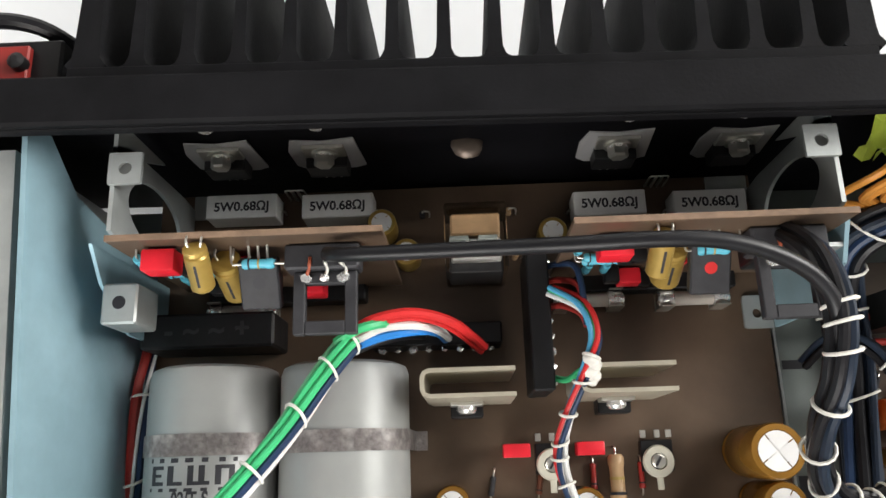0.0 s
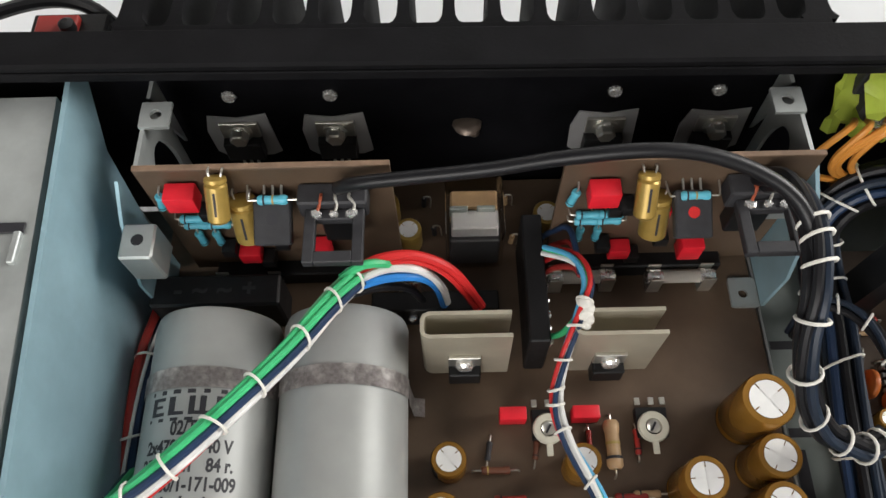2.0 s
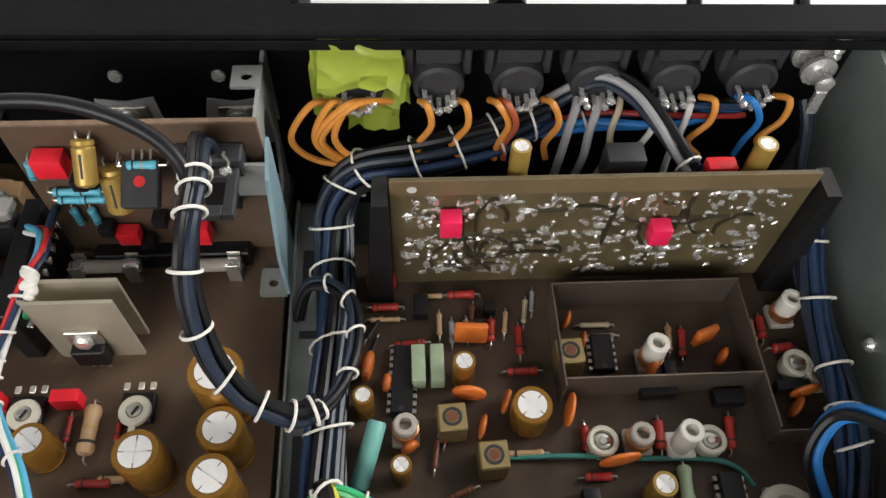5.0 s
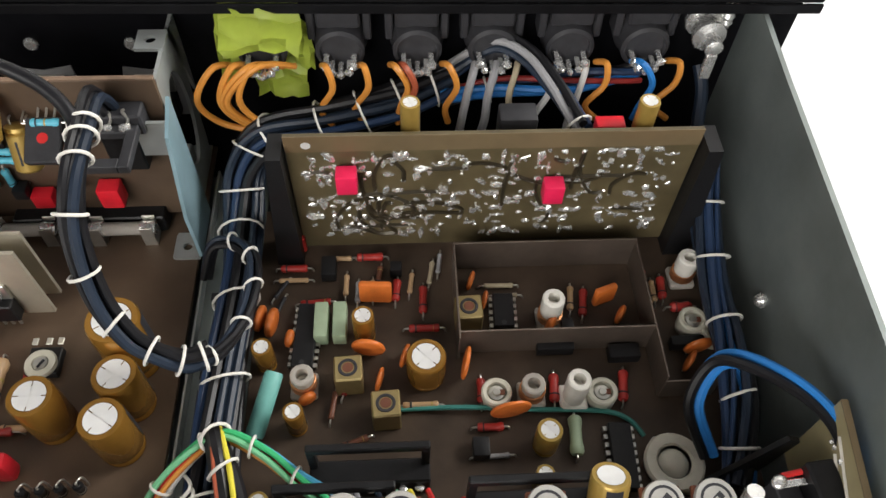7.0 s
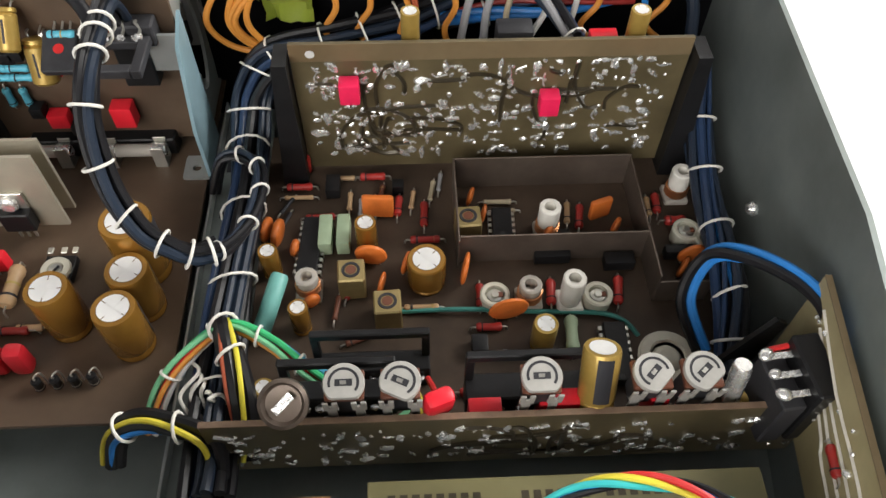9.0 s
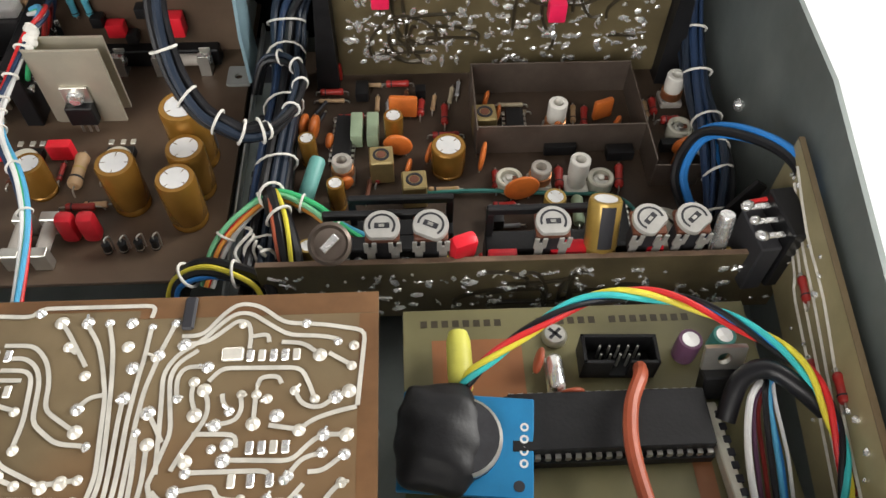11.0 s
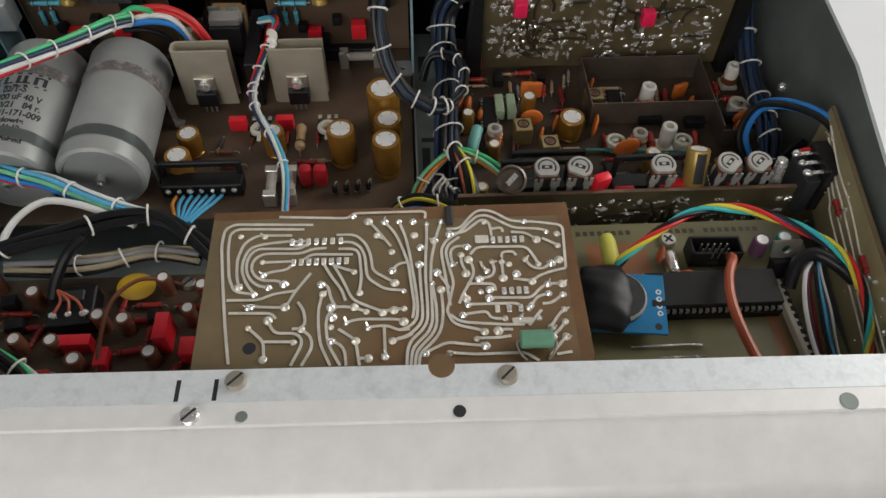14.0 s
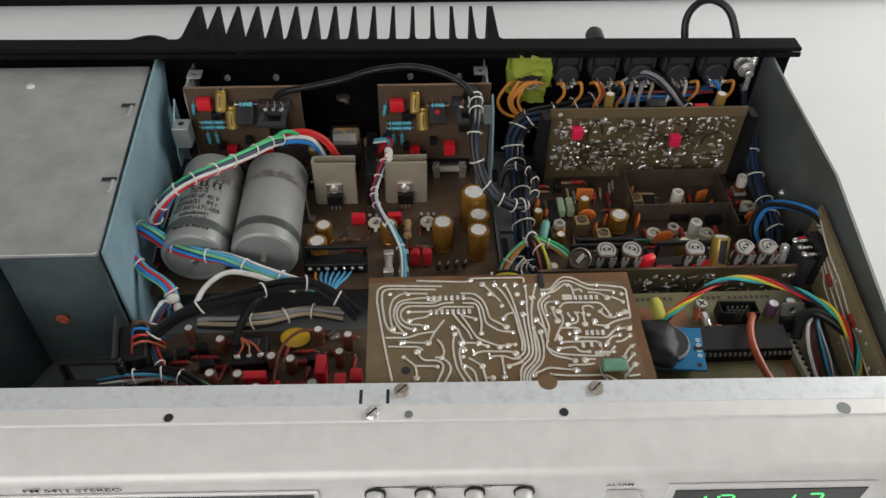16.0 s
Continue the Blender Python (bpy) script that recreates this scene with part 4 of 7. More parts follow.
blob_mesh(bm, (52, 274.5, 34), 5.5, 0.4, 3, 2)
blob_mesh(bm, (54, 273.5, 31), 2.6, 0.8, 4, 2)
part("coating", bm, M_shield, bl)

# galvanised brackets
for name, x, s in (("left", -44.0, 1), ("right", 148.5, -1)):
    b = thing("mounting_bracket", "galvanised steel bracket with a large oval hole", "bracket", "galvanised brackets")
    part("plate", plate_with_hole(239.5, 268, 2, 63, 253.5, 34, 9.5, 20, (x - 0.6, x + 0.6), 0), M_zinc, b)
    part("top_tab", plate_with_hole(x - (1 if s > 0 else 8), x + (8 if s > 0 else 1), 254, 263, x + s * 3.6, 258.5, 1.8, 1.8, (63, 64.2), 2), M_zinc, b)
    part("upper_arm", vessel_plate([(262, 63), (273, 63), (273, 30), (268, 45)], (x - 0.6, x + 0.6), 0), M_zinc, b)
    part("rear_foot", box(bmesh.new(), min(x, x + s * 14), max(x, x + s * 14), 264, 272.5, 0.2, 1.4, 0.2), M_zinc, b)
    if s < 0:
        part("front_plate", vessel_plate([(239.5, 58), (239.5, 2), (219, 2), (219, 24), (228, 52)], (x + 2.4, x + 3.6), 0), M_zinc_blue, b, "bluish lower plate")
        part("front_foot", plate_with_hole(x - 7, x + 2.4, 219, 230, x - 2.5, 224, 1.6, 1.6, (0.2, 1.4), 2), M_zinc, b)
        part("side_tab", vessel_plate([(-10 + x, 40), (x + 3, 40), (x + 3, 54), (-10 + x, 54)], (232, 233.2), 1), M_zinc, b)
    else:
        part("front_block", box(bmesh.new(), x - 7, x + 3, 219, 230.5, 34, 49, 0.6), M_zinc, b, "square galvanised lug with screw hole")
        part("lug_hole", lathe(bmesh.new(), [(0, 49.05), (1.9, 49.05)], 16, Matrix.Translation((x - 2, 225, 0))), M_ink, b)
        part("front_plate", vessel_plate([(239.5, 58), (239.5, 2), (219, 2), (219, 30), (230, 50)], (x - 7.6, x - 6.6), 0), M_zinc_blue, b, "bluish lower plate")

# driver boards with their parts
def driver_parts(x0, dz, off):
    """The parts on the front of one driver board."""
    def face(x, z, ry=0):
        return P(x0 + x, 237, z + dz) @ pose(0, 0, 0, 90, 0, 0) @ pose(0, 0, 0, 0, 0, ry)
    film_cap("red box film capacitor on the driver board", 0, 0, 0, 9, 7.5, 6, M_red_film, group="driver film capacitors", at=face(12, 55))
    for x, yb, zb, r, h, a, tilt in ((23, 226.5, 53, 3.2, 13.5, 3, -38), (28.5, 228, 39, 4.2, 15, -1, -24)):
        o = thing("axial_capacitor", "yellow-gold electrolytic capacitor hung on the driver board", "capacitor", "driver electrolytics", at=P(x0 + x, yb, zb + dz, tilt, a, 0))
        part("sleeve", lathe(bmesh.new(), [(0, 0), (r * 0.8, 0), (r, 0.8), (r, h * 0.82), (r * 0.86, h * 0.86), (r, h * 0.9), (r * 0.95, h * 0.98), (r * 0.6, h), (0, h)], 20), M_gold_light, o)
        part("can_top", lathe(bmesh.new(), [(0, -0.15), (r * 0.75, -0.12)], 18), M_cap_top, o)
        part("stripe", box(bmesh.new(), -0.35, 0.35, -r - 0.05, -r + 0.6, h * 0.2, h * 0.72), M_ink, o)
        for s in (-1, 1):
            wire("lead", [(s * r * 0.5, 0, h), (s * r * 0.6, 0.5, h + 1.6), (s * r * 0.6, 2.2, h + 2.0)], 0.35, M_tin, o, 6)
    for x, z, a in ((4, 50, 80), (10, 39.5, 0), (17, 39.5, 0), (10, 35.5, 0), (17, 35.5, 0), (9, 27, 90), (14.5, 27, 90)):
        o = axial("pale blue resistor on the driver board", 0, 0, 0, 7.5, 1.4, M_blue_res, 0, (M_ink, M_ink_gold), 2.0, "blue resistors")
        o.matrix_world = face(x, z, a)
    o = axial("pale blue resistor arched near the board's top", 0, 0, 0, 8.5, 1.5, M_blue_res, 0, (M_ink, M_ink_gold, M_ink), 3.5, "blue resistors", up=3)
    o.matrix_world = face(38, 55)
    tr = thing("driver_transistor", "flat black transistor standing off the driver board", "transistor", "driver transistors", at=P(x0 + 37.5, 234, 55 + dz * 0.5, -62, 0, 0))
    part("case", box(bmesh.new(), -5.4, 5.4, -1.5, 2, -14, 0, 0.5), M_dark_plastic, tr)
    part("hole", lathe(bmesh.new(), [(0, 0), (1.7, 0)], 14, Matrix.Translation((0, -1.56, -6.5)) @ Matrix.Rotation(radians(90), 4, "X")), W["red"] if off else M_ink, tr)
    for q in (-2.5, 0, 2.5):
        wire("leg", [(q, 0, -0.3), (q, 0.4, 1.6), (q, 0.6, 3.6)], 0.4, M_tin, tr, 6)
    film_cap("small red box capacitor low on the driver board", 0, 0, 0, 7, 6, 5, M_red_film, group="driver film capacitors", at=face(23, 18))
    film_cap("small red box capacitor low on the driver board", 0, 0, 0, 7.5, 9, 6, M_red_film, group="driver film capacitors", at=face(46, 20))
    film_cap("narrow red capacitor beside the driver transistor", 0, 0, 0, 3, 9, 6, M_red_film, group="driver film capacitors", at=face(31.5, 44))
    for x, z in ((17, 46), (20, 47), (17, 22), (28, 14), (35, 26)):
        o = film_cap("small black transistor on the driver board", 0, 0, 0, 4.5, 4.5, 5, M_black_plastic, group="small transistors", name="transistor", at=face(x, z))
    bs = thing("socket_strip", "black plug strip under the driver board", "connector", "driver plug strips")
    part("housing", box(bmesh.new(), x0 + 8, x0 + 60, 232, 239, 0.2, 8, 0.5), M_black_plastic, bs)
    # dark plastic frame carrying the bias transistor
    fr = thing("transistor_holder", "dark grey plastic frame with three soldered legs", "bracket", "transistor frames")
    fx0 = x0 + (49 if off else 47)
    fx1 = fx0 + 17
    part("shelf", box(bmesh.new(), fx0 - 2, fx1 + 1, 230, 237, 51, 59, 0.6), M_dark_plastic, fr)
    bm = bmesh.new()
    for bx0, bx1, by0, by1 in ((fx0, fx0 + 3.2, 213, 230), (fx1 - 3.2, fx1, 213, 230), (fx0 + 3.2, fx1 - 3.2, 213, 216.6), (fx0 + 3.2, fx1 - 3.2, 226.5, 230)):
        box(bm, bx0, bx1, by0, by1, 53, 56, 0.3)
    part("frame", bm, M_dark_plastic, fr)
    part("transistor_back", box(bmesh.new(), fx0 + 3, fx0 + 14, 231, 237, 34, 50.5, 0.5), M_black_plastic, fr)
    for i in range(3):
        bm = bmesh.new()
        blob_mesh(bm, (fx0 + 3.5 + 5 * i, 228, 56.6), 1.5, 0.8, i, 1)
        part("joint", bm, M_solder, fr)
        wire("leg", [(fx0 + 3.5 + 5 * i, 228, 56.5), (fx0 + 4.5 + 5 * i, 230, 58), (fx0 + 5 + 4 * i, 231.5, 59.5), (fx0 + 5 + 4 * i, 233, 59)], 0.5, W["brick"] if i == 0 else M_tin, fr, 6)


driver_parts(-43.0, 3.0, False)
driver_parts(78.0, 0.0, True)

# ---- tuner side ----
T = tuner_board
TX = "on the tuner board"
disc_cap("square brick-red capacitor " + TX, 183, 221, 0, 10, 3, M_red_dark, 10, 0, 0.5, square=8)
for x, y, l, r, m, rz in ((184, 213, 9, 1.4, M_red_dark, 0), (184, 208.5, 10, 0.9, M_tan_res, 0), (210, 217, 9, 1.5, M_red_dark, 0), (192, 199, 10, 1.3, M_red_dark, 4), (228, 188, 10, 1.4, M_red_dark, 0), (228, 199, 10, 1.5, M_red_dark, 88), (213, 209, 8, 1.1, W["brown"], 80), (200, 217, 7, 1.0, M_tan_res, 0), (219, 203, 8, 1.5, M_red_dark, 85), (202, 206, 8, 1.0, M_tan_res, 88), (206, 203, 8, 1.0, W["grey"], 88), (211, 204, 7, 1.0, M_tan_res, 90), (224, 206, 8, 1.0, M_tan_res, 82), (231, 210, 9, 1.0, W["beige"], 80), (234, 214, 8, 0.9, W["grey"], 82), (188, 194, 8, 1.0, W["brown"], 86), (226, 161, 11, 1.2, M_tan_res, 0), (247, 153, 8, 1.4, M_red_dark, 0), (199, 162, 9, 1.0, W["brown"], 82), (203, 168, 6, 1.0, M_red_dark, 70), (245, 165, 8, 1.4, M_red_dark, 88), (268, 165, 9, 1.7, M_red_dark, 85), (290, 165, 10, 1.7, M_red_dark, 80), (307, 200, 8, 1.1, M_tan_res, 88), (310, 201, 8, 1.6, M_red_dark, 85), (254, 204, 10, 1.0, W["beige"], 0), (256, 200, 8, 0.9, W["beige"], 0), (282, 196, 10, 1.5, M_red_dark, 80), (278, 198, 9, 1.2, M_tan_res, 82), (304, 204, 9, 1.2, M_red_dark, 78), (241, 131, 9, 1.3, M_red_dark, 0), (229, 130, 9, 0.9, W["brown"], 4), (180, 205, 8, 0.8, M_ink, 60), (180, 198, 8, 0.8, M_ink, 70), (247, 144, 10, 0.9, W["grey"], 2), (206, 150, 8, 1.1, W["brown"], 20), (315, 193, 7, 1.8, M_red_dark, 0)):
    axial("slim lacquered resistor " + TX, x, y, 0, l, r, m, rz, (M_ink, M_ink_gold) if r > 1.05 else (), 2.0, "tuner board resistors")
for x, y, d, th, m, rz, ln in ((212, 200, 11, 2.6, M_orange, -4, -8), (289, 197, 8, 2.5, M_orange, 20, 0)):
    disc_cap("square orange ceramic capacitor " + TX, x, y, 0, d, th, m, rz, ln, 0.5, "orange capacitors", 9)
for x, y, d, th, rz in ((174, 192, 9, 3.4, 75), (178, 190, 10, 3.8, 78), (184, 185, 6, 3, 80), (210, 180, 11, 3.0, -8), (221, 177, 8, 2.2, 70), (240, 173, 11, 2.2, 78), (253, 157, 13, 2.4, 8), (213, 169, 8, 2.0, 75), (293, 190, 7, 2.5, 60), (244, 205, 7, 2.0, 70), (248, 197, 7, 2.0, 75), (312, 172, 8, 2.2, 55), (316, 177, 10, 2.6, 10), (269, 187, 9, 3, 60), (191, 164, 6, 3, 30)):
    disc_cap("orange dipped ceramic capacitor " + TX, x, y, 0, d, th, M_orange, rz, 6, 0.3, "orange capacitors")
for x in (194.5, 200.5):
    film_cap("pale green moulded capacitor " + TX, x, 190, 0, 4.4, 13, 6, M_green_cap, 0, "pale green capacitors")
axial("pale green tubular capacitor " + TX, 272.5, 149, 0, 12, 2.2, M_green_cap, 86, (), 1.5, "tubular capacitors", "tubular_capacitor", "capacitor")
tc = thing("tubular_capacitor", "turquoise tubular capacitor leaning " + TX, "capacitor", at=P(176, 152, 3, -70, 0, -18))
part("body", lathe(bmesh.new(), [(0, 0), (2.4, 0), (2.9, 1), (2.9, 19), (2.4, 20), (0, 20)], 16), M_teal, tc)
gl = "small gold electrolytic capacitor with white top " + TX
elco(gl, 228, 172, 0, 6.2, 13, M_gold, rz=25)
elco(gl, 208.5, 186.5, 0, 3.6, 14, M_gold, rz=10)
elco(gl, 177.5, 177, 0, 3.2, 13, M_gold, rz=40)
elco(gl, 188.5, 155.5, 0, 3.1, 13, M_gold, rz=20)
elco(gl, 263, 147, 0, 3.8, 13, M_gold_light, rz=20)
elco(gl, 260.5, 135, 0, 2.8, 11, M_gold_light, rz=20)
elco(gl, 180.5, 130, 0, 3.0, 12, M_gold_light, rz=20)
chip("black eight-pin-a-side circuit " + TX, 189.5, 186, 0, 9, 8, 86)
chip("black eight-pin-a-side circuit " + TX, 285.5, 142, 0, 8, 8, 88)
chip("black small circuit inside the shield box", 254.5, 193, 0, 5, 8, 88)
for x, y in ((204, 170), (215.5, 158), (242.5, 190.5)):
    o = thing("coil_can", "square brass coil can with a dark tuning core", "coil", "coil cans", at=P(x, y, 0, 0, 0, 3))
    part("can", box(bmesh.new(), -4.3, 4.3, -4.3, 4.3, 0.2, 11, 0.5), M_brass, o)
    part("core", lathe(bmesh.new(), [(0, 10.7), (2.0, 10.7), (2.1, 11.25), (2.9, 11.25), (3.0, 11.02)], 18), M_ink, o)
    part("core_top", lathe(bmesh.new(), [(0, 11.2), (1.7, 11.15)], 14), W["brown"], o)
for x, y, h, kind in ((249.5, 163, 5, 0), (282.5, 162, 5, 0), (316.5, 186, 6, 0), (323, 182, 6, 0)):
    o = thing("trimmer_capacitor", "round ivory trimmer capacitor " + TX, "capacitor", "round trimmers", at=P(x, y, 0))
    part("ring", lathe(bmesh.new(), [(4.6, 0.3), (4.8, h), (4.3, h + 0.5), (3.2, h + 0.3), (3.1, h - 2.2), (0, h - 2.2)], 22), M_ivory, o)
    part("rotor", lathe(bmesh.new(), [(0, h + 0.2), (1.1, h + 0.2), (1.4, h - 0.4), (2.4, h - 0.6), (2.4, h - 2)], 16), M_tin, o)
    part("vane", box(bmesh.new(), -0.5, 2.6, -0.9, 0.9, h - 0.6, h - 0.1, 0.1), W["brown"], o)
for x, y, h, wind in ((273.5, 161.5, 15, False), (269.5, 190, 15, True), (317.5, 205, 14, True), (260.5, 163, 10, True), (190, 168.5, 10, True)):
    o = thing("coil_former", "milky plastic coil former " + TX, "coil", "coil formers", at=P(x, y, 0))
    part("base", box(bmesh.new(), -4.2, 4.2, -4.2, 4.2, 0.2, 3, 0.6), M_clearplastic if wind else M_white_plastic, o)
    part("tube", lathe(bmesh.new(), [(3.4, 3), (3.3, 8), (3.7, 8.2), (3.7, h), (3.3, h + 0.4), (2.0, h + 0.4), (2.0, h - 4), (0, h - 4)], 12), M_white_plastic if h > 12 else M_clearplastic, o)
    if wind:
        ring = [Vector((3.8 * math.cos(t * 0.5), 3.8 * math.sin(t * 0.5), 3.3 + t * 0.055)) for t in range(64)]
        part("winding", sweep(bmesh.new(), ring, 0.4, 6), M_copper, o, "copper winding")
for x, y, sx, sy in ((196, 212, 5, 8), (219, 211, 4, 4), (270, 179, 12, 4), (292, 176, 10, 5), (313.5, 179, 11, 3.4), (243.5, 146, 5, 6), (275, 186, 4, 5), (238.5, 120, 6, 5)):
    film_cap("small black component " + TX, x, y, 0, sx, sy, 4.5, M_black_plastic, 0, "black components", "black_component")

# tinplate shield box round part of the tuner board
sh = thing("shield_box", "open dull tinplate screening box " + TX, "shield")
for x0, x1, y0, y1, z1 in ((239, 301, 212.4, 213, 15), (239, 301, 179.4, 180, 14), (238.4, 239, 177, 213, 15), (300.6, 301.2, 162, 213, 14)):
    part("wall", box(bmesh.new(), x0, x1, y0, y1, 0.1, z1, 0.1), M_shield, sh)
part("front_wall", box(bmesh.new(), 301, 318, 161.6, 162.2, 0.1, 11, 0.1), M_shield, sh)
gw = wire("jumper_wire", [(218, 160, 1.2), (240, 159.5, 2.2), (262, 158, 2.0), (282, 157, 1.6), (290, 154, 1.2), (294, 149, 0)], 0.8, W["teal"])
tagged(gw, "green insulated jumper wire lying on the tuner board", "wire")

# solder side of the upright board
def solder_joints(parent, x0, x1, z0, z1, yface, count, seed, rmin, rmax):
    """Drops and smeared runs of solder over dark lacquered tracks."""
    bm, runs, dark = bmesh.new(), bmesh.new(), bmesh.new()
    rnd = random.Random(seed)
    pts = []
    for _ in range(9000):
        if len(pts) >= count:
            break
        x, z = rnd.uniform(x0, x1), rnd.uniform(z0, z1)
        if all((x - a) ** 2 + (z - b) ** 2 > (rmax * 1.12) ** 2 for a, b in pts):
            pts.append((x, z))
    for x, z in pts:
        a = rnd.choice((0, 0, 1.57, 0.8, 2.4, rnd.uniform(0, 3.1))) + rnd.uniform(-0.25, 0.25)
        r = rmin + (rmax - rmin) * rnd.random() ** 1.5
        if rnd.random() < 0.4:
            d = Vector((math.cos(a), 0, math.sin(a))) * rnd.uniform(1.2, 3.0)
            e = Vector((-d.z, 0, d.x)) * rnd.uniform(-0.5, 0.5)
            c = Vector((x, yface + 0.1, z))
            sweep(runs, spline([c - d, c - d * 0.3 + e, c + d], 4), r * 0.55, 6)
        g = bmesh.ops.create_icosphere(bm, subdivisions=1, radius=1)
        sx = rnd.uniform(0.7, 2.1)
        ph = rnd.uniform(0, 6)
        for v in g["verts"]:
            w = 1 + 0.28 * math.sin(3 * v.co.x + ph) * math.cos(4 * v.co.z + 2 * ph)
            q = Matrix.Rotation(a, 3, "Y") @ Vector((v.co.x * r * sx * w, v.co.y * r * 0.65 * w, v.co.z * r * w))
            v.co = q + Vector((x, yface, z))
    for k in range(count // 2):
        (a, b), (c, d) = rnd.choice(pts), rnd.choice(pts)
        if (a - c) ** 2 + (b - d) ** 2 < 22 ** 2:
            y = yface - 0.02 - 0.004 * (k % 11)
            sweep(dark, spline([Vector((a, y, b)), Vector((a, y, (b + d) / 2)), Vector(((a + c) / 2, y, d)), Vector((c, y, d))], 4), 0.75, 4)
    part("solder_joints", bm, M_solder, parent, "shiny tinned solder joints")["kind"] = "stuff"
    part("solder_run", runs, M_solder, parent, "smeared solder runs")["kind"] = "stuff"
    part("track", dark, M_trace_dark, parent, "dark lacquered copper tracks")["kind"] = "stuff"


solder_joints(solder_board, 192, 309, 8, 49.5, 222.2, 270, 7, 0.65, 1.6)
solder_joints(trim_board, 172, 329, -1, 20.1, 112.0, 130, 9, 0.5, 1.4)
part("edge_strip", box(bmesh.new(), 187, 314, 222.2, 222.5, 50.5, 57.2, 0.1), M_pcb_tan, solder_board, "bare yellowish top strip")
part("top_edge", box(bmesh.new(), 168, 331, 112.1, 113.9, 25.5, 26.0, 0.1), M_pcb_edge, trim_board, "pale cut top edge")
part("mount_hole", lathe(bmesh.new(), [(0, 0), (1.5, 0)], 14, Matrix.Translation((193.5, 222.1, 53.5)) @ Matrix.Rotation(radians(90), 4, "X")), M_cap_top, solder_board)
for x, z in ((205, 42), (270, 35)):
    film_cap("bright pink-red film capacitor soldered on the board's tracks", 0, 0, 0, 6.5, 8, 5.5, M_pink_film, group="film capacitors on tracks", at=P(x, 221.5, z) @ pose(0, 0, 0, 90, 0, 0))
for x, w in ((183, 0), (318, 0)):
    o = thing("board_guide", "black upright board guide beside the solder board", "bracket", "board guides")
    s = 1 if x < 250 else -1
    part("post", vessel_plate([(x - 5, 0), (x + 4, 0), (x + 3.5, 54), (x - 1, 54)], (216, 227), 1) if s > 0 else vessel_plate([(x - 4, 0), (x + 5, 0), (x + 1, 54), (x - 3.5, 54)], (216, 227), 1), M_black_plastic, o)
for x, z, r, h, c in ((225, 57, 3.0, 15, M_gold_light), (297, 57, 3.2, 14, M_gold_light)):
    elco("yellow-gold electrolytic capacitor behind the upright board", x, 229, z - 8, r, h, c, group="rear electrolytics")
film_cap("red film capacitor behind the upright board", 287, 230, 46, 9, 5, 7, M_red_film)
film_cap("dark grey block behind the upright board", 259, 236, 40, 12, 8, 12, M_dark_plastic, 0, "black components", "dark_block")

# DIN sockets on the back panel
for k, x in enumerate((178.0, 203, 228, 252.5, 278, 303)):
    o = thing("din_socket", "dark grey round socket with soldered contacts on the back panel", "socket", "DIN sockets", at=P(x, 0, 0))
    m = Matrix.Translation((0, 273, 57)) @ Matrix.Rotation(radians(90), 4, "X")
    part("body", lathe(bmesh.new(), [(0, 0), (9.0, 0), (9.0, 6), (8.2, 8), (8.0, 13), (7.0, 14), (6.5, 14), (6.1, 12.5), (0, 12.3)], 28, m), M_dark_plastic, o)
    part("clip", box(bmesh.new(), -7, 7, 262, 272, 64, 71, 0.8), M_dark_plastic, o)
    for s in (-1, 1):
        part("clip_ear", box(bmesh.new(), s * 9 - 1.3, s * 9 + 1.3, 264, 272, 58, 70, 0.5), M_dark_plastic, o)
    for j in range(5):
        bm = bmesh.new()
        a = radians(180 + 15 + 37.5 * j)
        cx, cz = 4.6 * math.cos(a), 57 + 4.6 * math.sin(a)
        box(bm, cx - 0.8, cx + 0.8, 254, 260, cz - 0.3, cz + 0.3, 0.1)
        blob_mesh(bm, (cx, 254.5, cz - 0.4), 1.7, 0.8, j + 10 * k, 1)
        part("contact", bm, M_solder, o, "tinned solder tag")
foil = thing("insulating_foil", "crumpled yellow-green insulating foil over a socket", "foil")
bm = bmesh.new()
rnd = random.Random(4)
def sheet(cx, cz, w, h, y0, tilt):
    bm = bmesh.new()
    n = 7
    g = [[bm.verts.new((cx + w * (i / (n - 1) - 0.5) * (1 - 0.18 * abs(j / (n - 1) - 0.5)) + rnd.uniform(-0.6, 0.6), y0 - 3 - tilt * j / (n - 1) + rnd.uniform(-2.2, 2.2), cz + h * (0.5 - j / (n - 1)) + rnd.uniform(-0.7, 0.7))) for i in range(n)] for j in range(n)]
    for j in range(n - 1):
        for i in range(n - 1):
            bm.faces.new((g[j][i], g[j][i + 1], g[j + 1][i + 1], g[j + 1][i]))
    bmesh.ops.solidify(bm, geom=bm.faces[:], thickness=0.3)
    part("sheet", bm, M_yellow_foil, foil)
sheet(179, 68, 26, 12, 268, 12)
sheet(168, 56, 11, 22, 270, 6)
sheet(189, 56, 11, 16, 270, 4)
sheet(182, 44, 18, 18, 270, 3)

# aerial terminal and bare screws at the back
an = thing("aerial_terminal", "bright metal aerial terminal with a white backing strip", "terminal", at=P(324, 272, 57))
part("backing", box(bmesh.new(), -17, 17, -0.8, 0, 0, 8, 0.1), M_white_plastic, an)
part("stud", lathe(bmesh.new(), [(0, 0), (6, 0), (6, 2), (4.4, 2.4), (4.4, 8), (5.6, 8.4), (5.6, 10), (3, 11), (3, 16), (1.4, 17), (0, 17)], 14, Matrix.Translation((0, -1, 3)) @ Matrix.Rotation(radians(90), 4, "X")), M_solder, an)
part("solder_tag", box(bmesh.new(), -1.8, 1.8, -18, -16, -9, 1, 0.4), M_solder, an)
